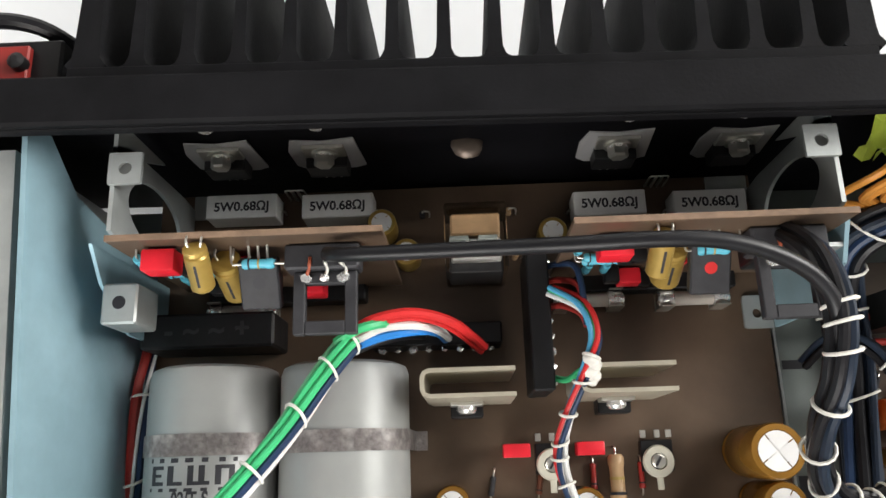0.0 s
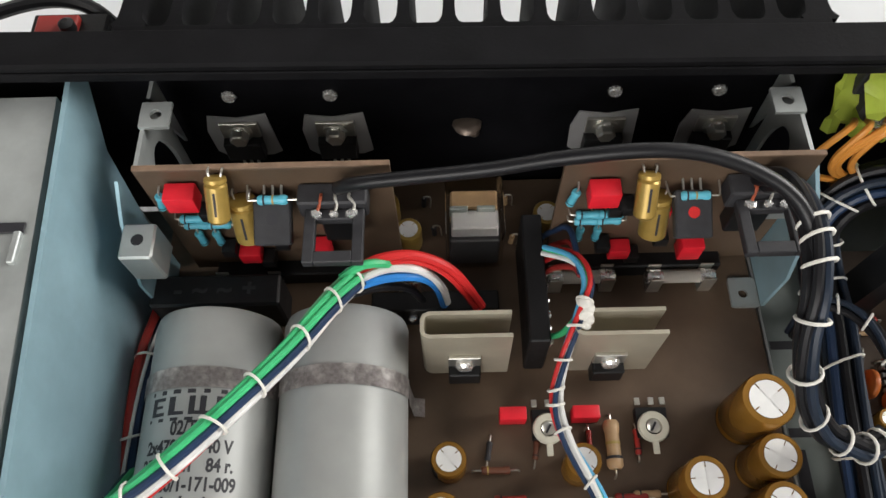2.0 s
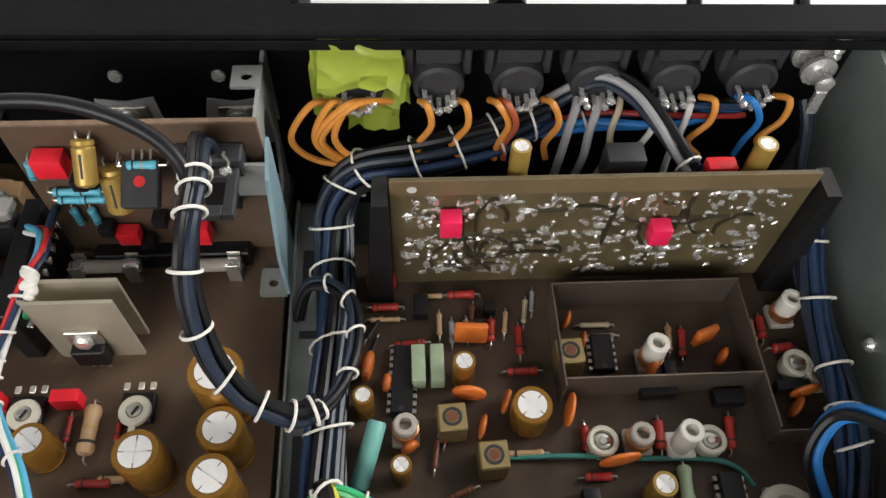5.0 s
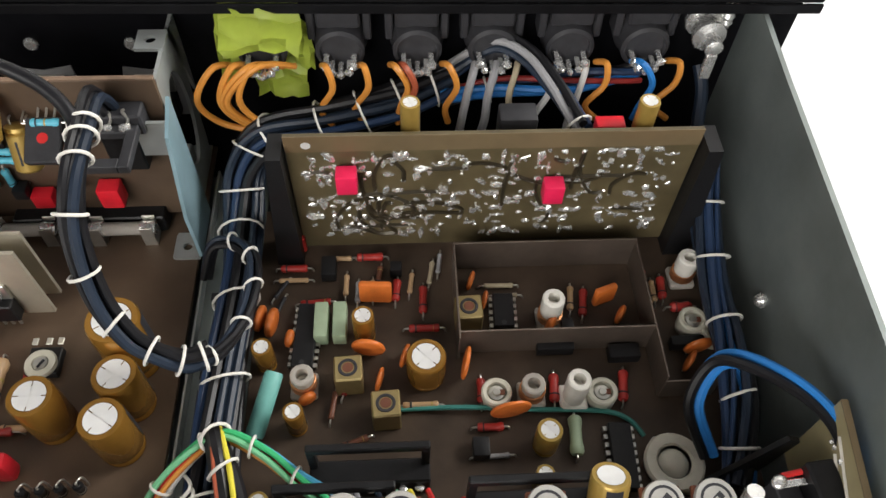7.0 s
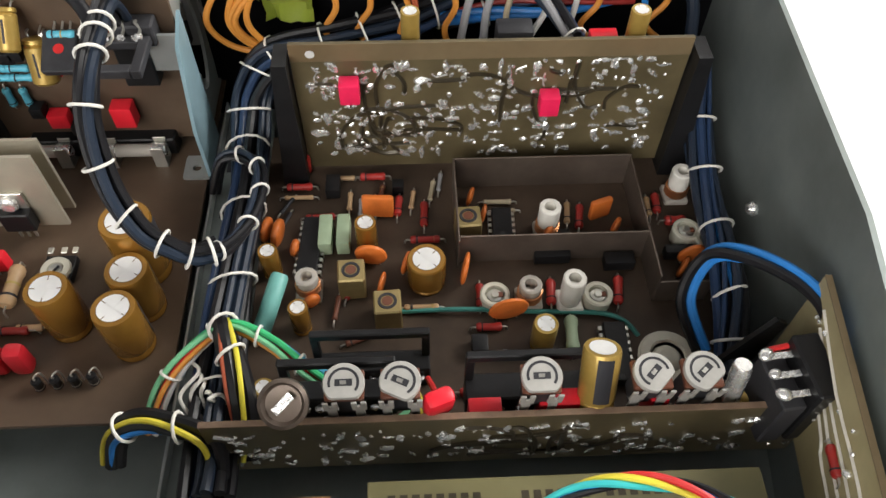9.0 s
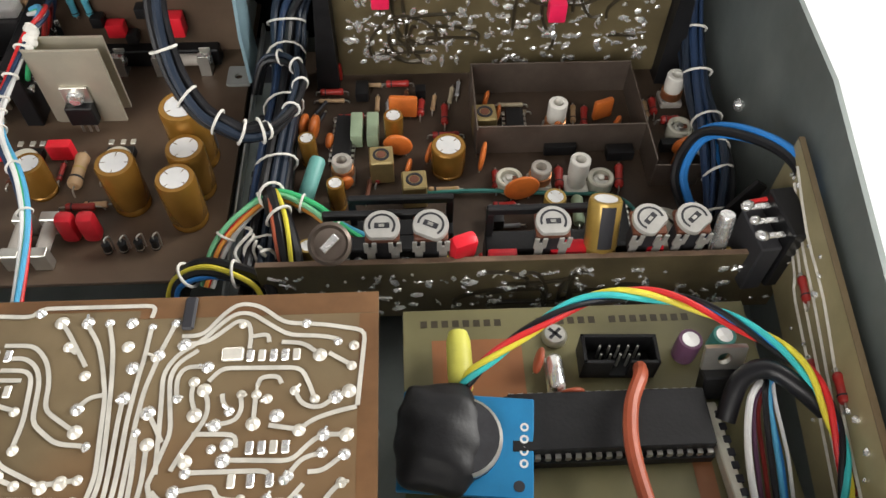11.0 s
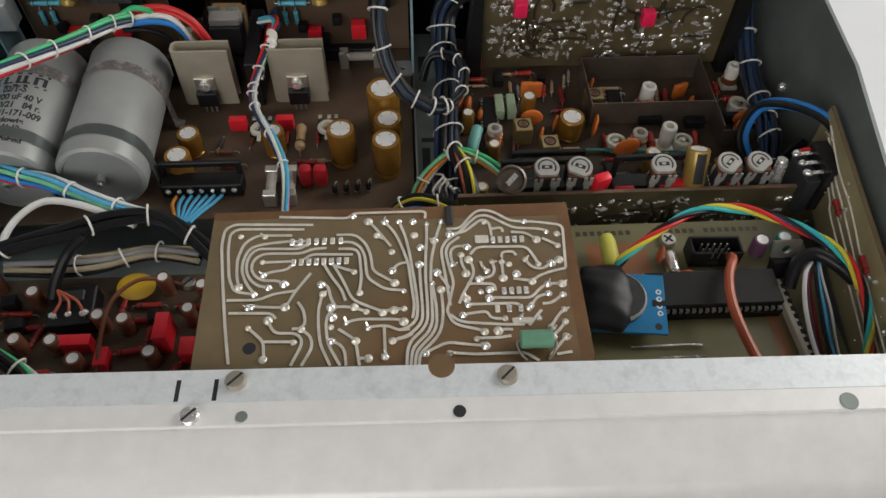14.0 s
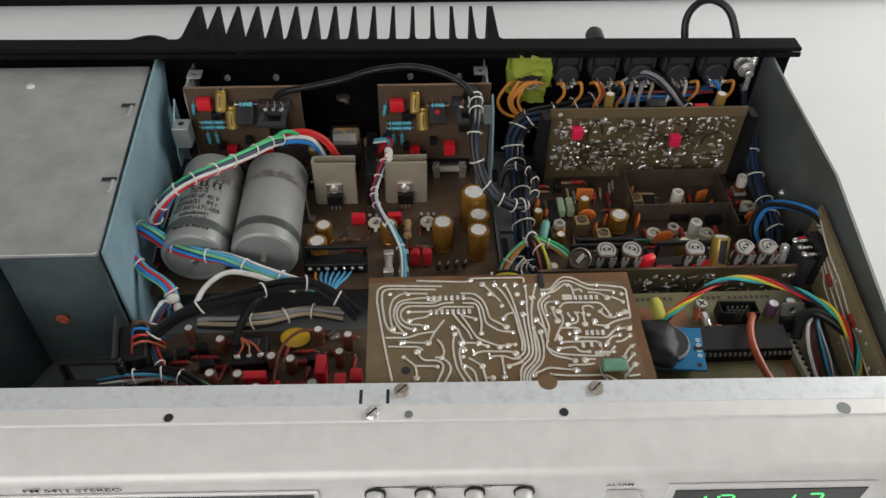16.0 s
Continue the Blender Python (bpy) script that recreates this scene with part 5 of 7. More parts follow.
for x in (-12, 92, 160):
    screw_head("panel_screw", "bright screw tip under the back lip", P(x, 271, 74, 180, 0, 0), 2.2, 3.5, M_solder, slot=False)
ls = thing("long_screw", "bright threaded screw hanging from the back lip", "screw", at=P(331, 268, 58))
part("thread", lathe(bmesh.new(), [(0, 0), (1.6, 0.6)] + [(2.4 if i % 2 else 1.8, 1.4 + 1.3 * i) for i in range(11)] + [(0, 16)], 12), M_solder, ls)

# ---- alignment board ----
for x, a in ((205.7, 0), (219.8, -25), (255.5, 0), (284, 45), (297, 40)):
    wheel_trimmer("grey slotted wheel trimmer on the alignment board", x, 118.6, 34.6, a, 8)
rc = thing("round_trimmer", "round tin trimmer on the alignment board", "potentiometer", at=P(190.6, 116, 31, 32, 0, 0))
part("can", lathe(bmesh.new(), [(0, 0), (6, 0), (6.4, 1), (6.4, 3), (5.4, 3.6), (4.6, 2.0), (0, 1.6)], 26), M_shield, rc)
part("wiper", box(bmesh.new(), -3, 3, -1.2, 1.2, 3, 3.7, 0.2, Matrix.Rotation(radians(45), 4, "Z")), M_solder, rc)
elco("gold capacitor with a broad black stripe on the alignment board", 271, 116.5, 22, 5.0, 18, M_gold_light, (0, -28), -95, cross=False)
disc_cap("red dipped capacitor on the alignment board", 229, 117, 22, 8, 5, M_red_film, 20, 10, 0.5, "red dipped capacitors", 11)
film_cap("red film capacitor behind the alignment board", 262, 118, 12, 12, 5, 12, M_red_film, 0)
film_cap("red film capacitor behind the alignment board", 288, 118, 12, 5, 5, 12, M_red_film, 0)
film_cap("red film capacitor behind the alignment board", 242, 118, 8, 9, 5, 12, M_red_film, 0)
mt = thing("metal_can", "small bright metal can on the alignment board", "crystal", at=P(308, 117.5, 21, -12, 0, 0))
part("can", lathe(bmesh.new(), [(0, 0), (2.6, 0), (2.6, 13), (2.2, 14), (0, 14)], 14), M_solder, mt)
socket_bar("plug", "black multi-pin plug with pull handle on the tuner board", 211, 138, 0, 34, 7, 10, 7, 0, -1, 13)
socket_bar("plug", "black multi-pin plug behind the wheel trimmers", 203, 125, 8, 31, 6, 11, 8, 0, -1, 13)
socket_bar("plug", "black multi-pin plug with pull handle behind the wheel trimmers", 255, 124, 8, 36, 8, 12, 6, 0, -1, 13)
pt = thing("large_trimmer", "large round grey trimmer with screws on the tuner board", "potentiometer", at=P(300, 139, 0, 0, 0, -10))
part("plate", box(bmesh.new(), -6, 9, -8, 8, 0.3, 3, 0.5), M_tin, pt)
part("ring", lathe(bmesh.new(), [(4.5, 3), (8.8, 3), (9, 4.5), (8.4, 5.4), (5.6, 5.4), (5, 4.6)], 28), M_ivory, pt)
part("rotor", lathe(bmesh.new(), [(0, 5.6), (2.2, 5.6), (3.6, 5.0), (4.6, 3.4)], 20), M_ivory, pt)
for q in (-6, 6):
    part("screw", lathe(bmesh.new(), [(0, 3), (1.9, 3), (1.7, 4.4), (0, 4.6)], 12, Matrix.Translation((7.5, q, 0))), M_tin, pt)

# slanting side board along the wall
sb = thing("side_board", "yellowish circuit board standing along the side wall", "circuit board", at=P(330.5, 138, 0, 0, 0, -7.2))
part("laminate", box(bmesh.new(), -0.8, 0.8, -122, 0, 12, 48, 0.15), M_pcb_pale, sb)
part("top_edge", box(bmesh.new(), -0.9, 0.9, -122, 0, 48, 48.6, 0.1), M_pcb_tan, sb)
for k in range(4):
    line = [(-1.0, -8 - 3 * k, 44 - 4 * k), (-1.0, -30 - 2 * k, 40 - 4 * k), (-1.0, -52 + 3 * k, 40 - 5 * k), (-1.0, -80, 36 - 4 * k), (-1.0, -118, 34 - 4 * k)]
    wire("track", line, 0.5, M_trace, sb, 4, 3)
bm = bmesh.new()
rnd = random.Random(5)
for k in range(34):
    blob_mesh(bm, (-1.2, rnd.uniform(-118, -6), rnd.uniform(16, 44)), rnd.uniform(0.6, 1.3), 0.9, k, 1)
part("solder_joints", bm, M_solder, sb)["kind"] = "stuff"
for y, z, rz in ((95, 30, 97), (41, 30, 97), (62, 36, 97), (72, 24, 60)):
    axial("dark red resistor on the side board", 324 - (95 - y) * 0.126, y, z, 8, 1.6, M_red_dark, 83, (M_ink,), 2, "side board resistors")

# switch block at the wall with its blue leads
sw = thing("switch_block", "black switch block with tinned lugs beside the wall", "switch", at=P(324.5, 117, 0, 0, 0, 6))
part("body", box(bmesh.new(), -3.5, 4, -9, 9, 14, 40, 0.6), M_black_plastic, sw)
part("carrier", box(bmesh.new(), -10, -3.6, -8, 8, 12, 33, 0.5), M_dark_plastic, sw)
part("rear_bracket", vessel_plate([(-17, 2), (-2, 2), (3, 30), (-1, 33)], (17, 18.4), 1), M_black_plastic, sw)
for q in range(3):
    bm = bmesh.new()
    box(bm, -9.5, -3.5, -6.4 + 5.4 * q, -4.6 + 5.4 * q, 36.2, 37.0, 0.2)
    blob_mesh(bm, (-10.2, -5.2 + 5.6 * q, 36.6), 1.7, 0.8, q, 2)
    part("lug", bm, M_solder, sw, "tinned solder lug")
part("red_sleeve", cyl(bmesh.new(), (-9, 7.4, 36.4), (-3.6, 7.8, 36.4), 0.8, n=10), W["red"], sw)

elco("gold electrolytic capacitor lying near the switch block", 312, 119, 14, 3.2, 14, M_gold_light, (0, 70), 0, cross=False)

# ---- display board, solder side up ----
LAYER = [0]


def rounded(pts, cut=2.2):
    """The same line with its corners cut into short curves."""
    q = [Vector(p) for p in pts]
    out = [q[0]]
    for a, b, c in zip(q, q[1:], q[2:]):
        p0 = b + (a - b) * min(0.45, cut / max(0.1, (a - b).length))
        p1 = b + (c - b) * min(0.45, cut / max(0.1, (c - b).length))
        out += [p0 * (1 - t) ** 2 + b * (2 * t * (1 - t)) + p1 * t * t for t in (0.0, 0.33, 0.67, 1.0)]
    return out + [q[-1]]


def trace(*pts):
    """A tinned track through the points, lying on the display board."""
    bm = bmesh.new()
    pts = rounded(pts)
    n = len(pts)
    w = 0.5
    LAYER[0] += 1
    z0 = 54.6 + 0.012 * (LAYER[0] % 23)
    left, right = [], []
    for i in range(n):
        a, b = Vector(pts[max(i - 1, 0)]), Vector(pts[min(i + 1, n - 1)])
        d = (b - a).normalized() if (b - a).length > 1e-6 else Vector((1, 0))
        q = Vector((-d.y, d.x)) * w
        p = Vector(pts[i])
        left.append(bm.verts.new((p.x + q.x, p.y + q.y, z0)))
        right.append(bm.verts.new((p.x - q.x, p.y - q.y, z0)))
    for i in range(n - 1):
        bm.faces.new((right[i], right[i + 1], left[i + 1], left[i]))
    g = bmesh.ops.extrude_face_region(bm, geom=bm.faces[:])
    bmesh.ops.translate(bm, vec=(0, 0, 0.22), verts=[v for v in g["geom"] if isinstance(v, bmesh.types.BMVert)])
    part("track", bm, M_trace, display_board)


def pads(points, seed):
    """Soldered pads with a small clipped wire end in each."""
    rnd = random.Random(seed)
    for x, y in points:
        bm = bmesh.new()
        r = rnd.uniform(0.95, 1.6)
        lathe(bm, [(0, 54.9 + r * 0.55), (r * 0.4, 54.9 + r * 0.5), (r * 0.8, 54.85 + r * 0.15), (r * 1.1, 54.6)], 12, Matrix.Translation((x, y, 0)))
        if rnd.random() < 0.5:
            a = rnd.uniform(0, 6.3)
            cyl(bm, (x, y, 55), (x + 1.6 * math.cos(a), y + 1.6 * math.sin(a), 55.9), 0.35, n=6)
        part("solder_pad", bm, M_solder if rnd.random() < 0.5 else M_trace, display_board)


trace((112.3, 77.0), (83.8, 78.3), (80.6, 76.1), (80.2, 68.8), (82.2, 54.9), (85.1, 36.5), (87.9, 21.4))
trace((109.2, 75.0), (85.1, 76.1), (82.7, 73.9), (82.8, 66.6), (84.4, 54.8), (86.8, 49.0), (93.6, 47.8))
trace((105.0, 72.4), (92.4, 72.9), (88.1, 69.5), (86.4, 62.5), (87.1, 54.7), (88.3, 50.8))
trace((110.4, 69.7), (102.9, 69.8), (95.6, 69.0), (90.6, 67.6), (88.8, 63.4), (88.3, 58.1), (90.5, 52.2), (93.5, 48.2))
trace((111.0, 68.8), (108.4, 66.3), (92.7, 66.9), (90.1, 63.3), (89.8, 58.0), (91.8, 53.5), (95.0, 50.9), (98.2, 50.4))
trace((117.5, 66.3), (112.5, 66.1), (108.7, 64.2), (95.6, 64.7), (92.4, 62.6), (91.5, 58.7), (93.2, 55.2), (96.3, 53.1), (100.9, 53.1), (103.5, 51.7))
trace((109.9, 61.6), (112.1, 63.7), (126.9, 63.1))
trace((95.1, 60.9), (106.0, 60.9))
trace((96.1, 55.6), (98.7, 56.7), (104.1, 57.4), (105.7, 59.3))
trace((120.9, 72.0), (127.7, 71.8), (131.4, 67.8), (133.2, 62.7), (133.9, 55.7), (141.5, 50.5))
trace((122.2, 68.6), (126.3, 68.7), (129.4, 66.5), (131.1, 62.7), (132.0, 52.8), (138.1, 47.9), (144.5, 47.2))
trace((121.7, 65.7), (127.5, 65.5), (129.2, 63.4), (130.1, 52.9), (129.4, 47.3))
trace((119.5, 59.2), (123.5, 57.1), (127.7, 55.7))
trace((116.8, 59.3), (120.0, 53.3), (123.3, 48.5), (124.8, 43.8))
trace((120.0, 59.2), (123.2, 53.2), (126.5, 45.5), (128.0, 43.5), (136.5, 39.3))
trace((84.7, 45.6), (95.3, 45.2), (100.3, 47.5), (107.5, 48.5))
trace((93.5, 42.7), (102.1, 42.0), (104.8, 42.2))
trace((85.9, 40.4), (100.2, 39.8), (101.8, 37.6))
trace((108.7, 43.9), (110.9, 40.7), (111.8, 35.4), (110.0, 33.4), (107.4, 33.5))
trace((92.9, 34.5), (95.7, 31.8), (98.5, 29.0), (99.1, 22.6))
trace((98.5, 29.0), (108.2, 28.6))
trace((99.2, 37.0), (101.7, 32.0), (108.5, 31.8), (110.7, 30.0), (111.0, 27.3), (107.8, 19.9))
trace((110.0, 33.4), (113.6, 30.9), (114.5, 26.5), (111.2, 19.8))
trace((116.3, 51.0), (118.6, 50.3), (119.8, 44.9), (121.3, 42.1))
trace((116.9, 46.9), (115.8, 41.4), (115.9, 35.2), (116.9, 27.5), (120.4, 19.5))
trace((121.5, 41.2), (119.0, 38.6), (118.4, 35.1), (119.4, 27.4), (123.6, 19.4))
trace((119.9, 41.6), (127.0, 41.3), (131.8, 39.3))
trace((122.6, 32.9), (125.9, 30.5), (128.5, 28.2), (129.8, 19.1))
trace((120.5, 28.5), (123.3, 27.2), (125.0, 24.7), (125.5, 19.3))
trace((129.9, 21.7), (132.6, 21.6))
trace((124.9, 35.2), (129.1, 36.4), (142.6, 35.8), (144.6, 34.7))
trace((132.5, 33.1), (135.5, 33.5), (139.3, 33.4), (142.5, 31.5), (146.3, 31.9))
trace((137.8, 33.1), (138.1, 22.8))
trace((140.5, 27.8), (145.0, 28.8), (147.2, 30.1))
trace((136.5, 39.1), (141.1, 39.5), (144.5, 40.0))
trace((99.7, 81.0), (125.1, 79.4), (126.6, 81.7), (153.5, 81.6), (152.9, 78.3))
trace((132.2, 77.8), (134.4, 75.1), (140.4, 66.0))
trace((134.8, 71.3), (137.6, 69.5))
trace((140.7, 55.8), (142.9, 58.3), (145.7, 58.8))
trace((112.5, 55.6), (107.6, 48.2), (105.1, 42.8))
trace((105.7, 67.8), (111.2, 67.6))
trace((138.2, 77.1), (142.0, 71.8), (144.2, 65.9), (146.4, 58.1), (147.3, 48.4), (148.1, 40.6), (147.3, 36.0))
trace((143.3, 77.4), (145.6, 70.4), (147.0, 62.1), (148.6, 48.4), (149.2, 40.6), (148.8, 35.6), (146.5, 32.9), (143.3, 31.6))
trace((150.3, 58.0), (150.3, 52.1), (150.7, 40.9), (150.7, 35.2), (148.6, 31.8), (145.3, 29.2), (142.0, 28.3))
trace((153.4, 75.5), (153.2, 68.0), (152.6, 61.9), (152.2, 52.0), (152.5, 40.8), (152.3, 34.6), (150.2, 30.8), (146.9, 27.9), (145.4, 24.6), (145.0, 18.6))
trace((158.8, 76.8), (156.7, 70.0), (155.8, 65.9), (154.5, 59.8), (154.0, 52.0), (154.0, 40.7), (154.0, 34.5), (152.3, 30.2), (149.0, 27.0), (146.9, 24.2), (146.3, 18.5))
trace((154.4, 49.8), (155.4, 40.7), (155.4, 33.5), (153.9, 29.8), (150.6, 26.1), (148.2, 23.3), (147.6, 18.5))
trace((157.3, 47.1), (157.7, 38.8), (157.0, 32.6), (155.5, 28.9), (152.1, 25.2), (149.4, 22.6), (148.9, 18.4))
trace((156.2, 54.4), (157.9, 51.8), (160.3, 47.5))
trace((160.7, 73.1), (165.5, 73.1), (169.2, 78.2), (172.0, 81.0), (174.7, 81.5), (178.3, 80.5), (184.0, 75.9), (193.5, 75.1), (203.0, 73.2), (201.5, 54.4))
trace((160.2, 40.5), (159.2, 51.8), (158.0, 63.7), (160.3, 68.2), (165.8, 72.0), (169.6, 76.4), (172.5, 78.9), (176.2, 78.8), (180.0, 76.0), (185.1, 72.6), (193.3, 72.0), (196.7, 71.1))
trace((161.6, 70.9), (166.8, 71.3), (171.0, 75.0), (173.2, 76.9), (175.8, 76.2), (176.6, 73.1), (176.6, 69.3))
trace((159.0, 38.4), (161.0, 46.0), (161.9, 49.7), (160.7, 56.0), (159.6, 62.6), (160.8, 66.1), (165.0, 69.3))
trace((161.9, 57.5), (161.2, 62.6), (162.9, 65.2), (167.6, 65.0))
trace((165.1, 61.4), (165.0, 57.4), (166.7, 53.4))
trace((167.6, 59.3), (169.0, 56.2), (169.0, 52.9), (167.4, 49.5), (164.8, 44.9), (163.2, 41.1))
trace((168.4, 61.3), (170.9, 64.5), (188.7, 64.0), (190.7, 60.0), (192.1, 56.3))
trace((166.4, 49.0), (175.8, 48.6), (176.0, 45.7))
trace((177.0, 72.4), (180.6, 73.0), (180.9, 70.8))
trace((183.8, 70.7), (188.9, 70.3), (192.4, 67.4))
trace((194.8, 67.5), (200.0, 64.2))
trace((171.8, 58.1), (172.2, 55.9), (173.9, 53.9))
trace((175.9, 57.4), (176.5, 54.2), (175.2, 51.5), (170.9, 50.9))
trace((179.2, 57.8), (179.2, 50.9))
trace((179.3, 59.6), (179.8, 61.9), (183.7, 62.1), (184.6, 60.2))
trace((182.6, 50.4), (189.1, 49.2))
trace((187.6, 58.5), (189.1, 55.4), (191.5, 54.2), (194.0, 54.3), (196.6, 56.5), (200.1, 58.0))
trace((189.6, 49.6), (192.5, 51.6), (197.2, 53.1), (201.4, 54.0))
trace((173.6, 43.0), (175.7, 43.0), (188.1, 42.4), (191.0, 45.7), (193.9, 48.0), (199.3, 47.8))
trace((188.0, 40.1), (190.1, 42.9), (194.2, 43.9))
trace((191.5, 39.9), (194.7, 40.0), (198.5, 43.1))
trace((166.2, 40.6), (169.3, 40.6), (182.8, 40.5), (183.9, 39.1))
trace((164.3, 36.7), (169.3, 37.4), (172.5, 37.6), (173.4, 34.9), (178.1, 34.4))
trace((160.0, 36.9), (161.9, 34.9), (164.4, 33.7), (177.1, 32.3), (184.5, 32.0))
trace((159.0, 38.4), (160.3, 34.2), (162.9, 32.4), (168.6, 30.9), (170.9, 29.9))
trace((175.5, 30.1), (177.4, 30.5), (180.4, 30.2))
trace((168.6, 27.5), (175.5, 27.3), (179.6, 27.9))
trace((151.8, 23.2), (158.4, 26.4), (167.8, 24.8), (170.9, 24.7))
trace((159.2, 22.5), (167.1, 21.5), (183.7, 21.5), (187.6, 18.3))
trace((190.8, 37.4), (185.9, 31.6))
trace((193.4, 30.9), (196.0, 35.0), (198.5, 37.4))
trace((198.2, 32.6), (195.6, 29.2), (192.8, 26.9))
trace((197.7, 26.9), (191.4, 19.8))
trace((198.8, 21.1), (193.7, 20.4))
pads(((86.6, 72.7), (95.3, 72.4), (87.9, 50.8), (93.6, 47.8), (98.2, 50.4), (103.5, 51.7), (95.4, 61.1), (96.1, 55.6), (93.5, 42.9), (92.0, 42.4), (92.9, 34.5), (98.6, 22.6), (108.2, 28.6), (99.2, 37.3), (129.5, 46.9), (141.5, 50.5), (144.5, 47.2), (127.4, 55.7), (137.3, 38.7), (116.3, 51.0), (116.9, 46.9), (119.9, 41.6)), 1)
pads(((120.5, 37.7), (120.2, 33.8), (128.5, 28.2), (120.5, 28.5), (132.6, 21.6), (138.0, 22.1), (125.3, 35.3), (144.3, 34.9), (132.5, 33.1), (140.5, 27.8), (131.8, 39.3), (127.7, 41.3), (141.1, 39.5), (144.5, 40.0), (126.7, 80.6), (132.2, 77.8), (140.6, 63.8), (135.3, 71.3), (138.2, 77.6), (140.7, 55.8), (104.4, 42.3), (110.4, 33.4)), 2)
pads(((143.3, 77.4), (148.5, 77.2), (153.4, 75.9), (158.8, 76.8), (150.3, 58.0), (148.8, 70.9), (156.0, 68.4), (150.8, 65.4), (154.4, 49.8), (157.3, 47.1), (156.2, 54.4), (161.6, 70.9), (161.9, 57.5), (167.6, 65.0), (165.1, 61.4), (166.3, 53.4), (167.6, 59.3), (192.1, 56.3), (192.7, 67.2), (200.0, 64.2), (200.4, 69.4), (196.7, 70.6)), 3)
pads(((173.7, 54.1), (175.9, 58.0), (170.9, 50.9), (179.2, 57.8), (179.1, 51.0), (181.7, 56.7), (184.0, 52.7), (189.1, 49.2), (187.6, 58.5), (196.7, 56.7), (199.6, 58.0), (173.6, 43.0), (194.4, 48.0), (199.3, 47.8), (187.5, 39.3), (194.2, 44.1), (199.0, 43.5), (166.2, 40.6), (164.3, 36.7), (178.2, 34.7), (186.7, 38.5), (174.4, 75.8)), 4)
pads(((170.9, 29.9), (175.5, 30.1), (168.1, 27.3), (170.9, 24.7), (151.1, 22.7), (158.9, 22.4), (189.6, 34.4), (193.3, 30.5), (198.5, 37.4), (198.2, 32.6), (197.7, 26.9), (193.1, 27.1), (183.4, 34.5), (189.2, 75.7), (165.8, 43.0), (155.7, 68.0), (170.9, 45.6), (174.1, 46.4)), 5)

# double rows of chip pads on the display board
for x0, y0, n, dx in ((104.3, 69.3, 7, 2.87), (105.4, 60.4, 8, 2.63), (176.1, 67.4, 5, 2.62), (178.1, 45.5, 4, 2.53), (175.1, 38.4, 3, 3.95)):
    for i in range(n):
        part("solder_pad", box(bmesh.new(), x0 + dx * i, x0 + dx * i + 1.7, y0 - 1.5, y0 + 1.5, 54.6, 55.2, 0.25), M_solder if (i + n) % 3 else M_trace, display_board)
for x0, x1, y0, y1 in ((170.5, 175.5, 66.2, 69.6), (180.5, 187.5, 32.2, 34.6)):
    part("solder_pad", box(bmesh.new(), x0, x1, y0, y1, 54.6, 55.1, 0.4), M_trace, display_board)
part("mount_hole", lathe(bmesh.new(), [(0, 54.55), (2.2, 54.56)], 18, Matrix.Translation((94, 27, 0))), M_ink, display_board)
part("burnt_slot", box(bmesh.new(), 160.3, 163.2, 74.5, 83.5, 54.5, 55.8, 0.5), M_ink, display_board, "black slot at the board's edge")
o = thing("film_capacitor", "green wrapped film capacitor lying on the display board", "capacitor", at=P(187.2, 24.6, 55))
part("body", lathe(bmesh.new(), [(0, -5.4), (2.4, -5.4), (2.9, -4.9), (2.9, 4.9), (2.4, 5.4), (0, 5.4)], 18, Matrix.Translation((0, 0, 2.8)) @ Matrix.Rotation(radians(90), 4, "Y") @ Matrix.Diagonal((0.85, 1.1, 1, 1))), M_green_film, o)
for s in (-1, 1):
    wire("lead", [(s * 5.2, 0, 2.6), (s * 6.4, -1, 2.2), (s * 5.6, -4, 1.2), (s * 3.6, -6, 0)], 0.4, M_tin, o, 6)
for x in (82, 200):
    for y in (20, 78):
        sp = thing("standoff", "plain metal standoff under the display board", "standoff", "display board standoffs", at=P(x, y, -19))
        part("post", cyl(bmesh.new(), (0, 0, 0), (0, 0, 72), 2.2, n=12), M_tin, sp)

# ---- controller board ----
part("copper_pour", box(bmesh.new(), 219, 244, 56, 88, 22.0, 22.06), M_pcb_orange, mcu_board)
part("copper_pour", box(bmesh.new(), 256, 268, 16, 34, 22.0, 22.06), M_pcb_orange, mcu_board)
part("copper_pour", box(bmesh.new(), 284, 289, 18, 62, 22.0, 22.06), M_pcb_orange, mcu_board)
for i in range(26):
    if i not in (8, 9, 10, 17):
        part("lettering_bar", box(bmesh.new(), 216 + 3.0 * i, 217.9 + 3.0 * i, 92.2, 94.4, 22.02, 22.1), M_trace_dark, mcu_board)
sk = thing("chip_socket", "black forty-pin chip socket on the controller board", "socket", at=P(263, 59.5, 22))
part("rail", box(bmesh.new(), -26, 26, -9.2, -5.5, 0.1, 4, 0.3), M_black_plastic, sk)
part("rail", box(bmesh.new(), -26, 26, 5.5, 9.2, 0.1, 4, 0.3), M_black_plastic, sk)
chip("large black forty-pin controller chip in its socket", 263, 59.5, 26, 20, 16.5, 0, 4.0, 0.6)
bm = bmesh.new()
box(bm, -10.2, 10.2, -4.4, 4.4, 0.1, 1.5, 0.2)
for x0, x1, y0, y1 in ((-10.2, -9.2, -4.4, 4.4), (9.2, 10.2, -4.4, 4.4), (-10.2, 10.2, 3.4, 4.4), (-10.2, -2.2, -4.4, -3.4), (2.2, 10.2, -4.4, -3.4)):
    box(bm, x0, x1, y0, y1, 1.4, 9, 0.15)
hd = thing("box_header", "black ten-pin box header on the controller board", "connector", at=P(269, 79, 22, 0, 0, -2))
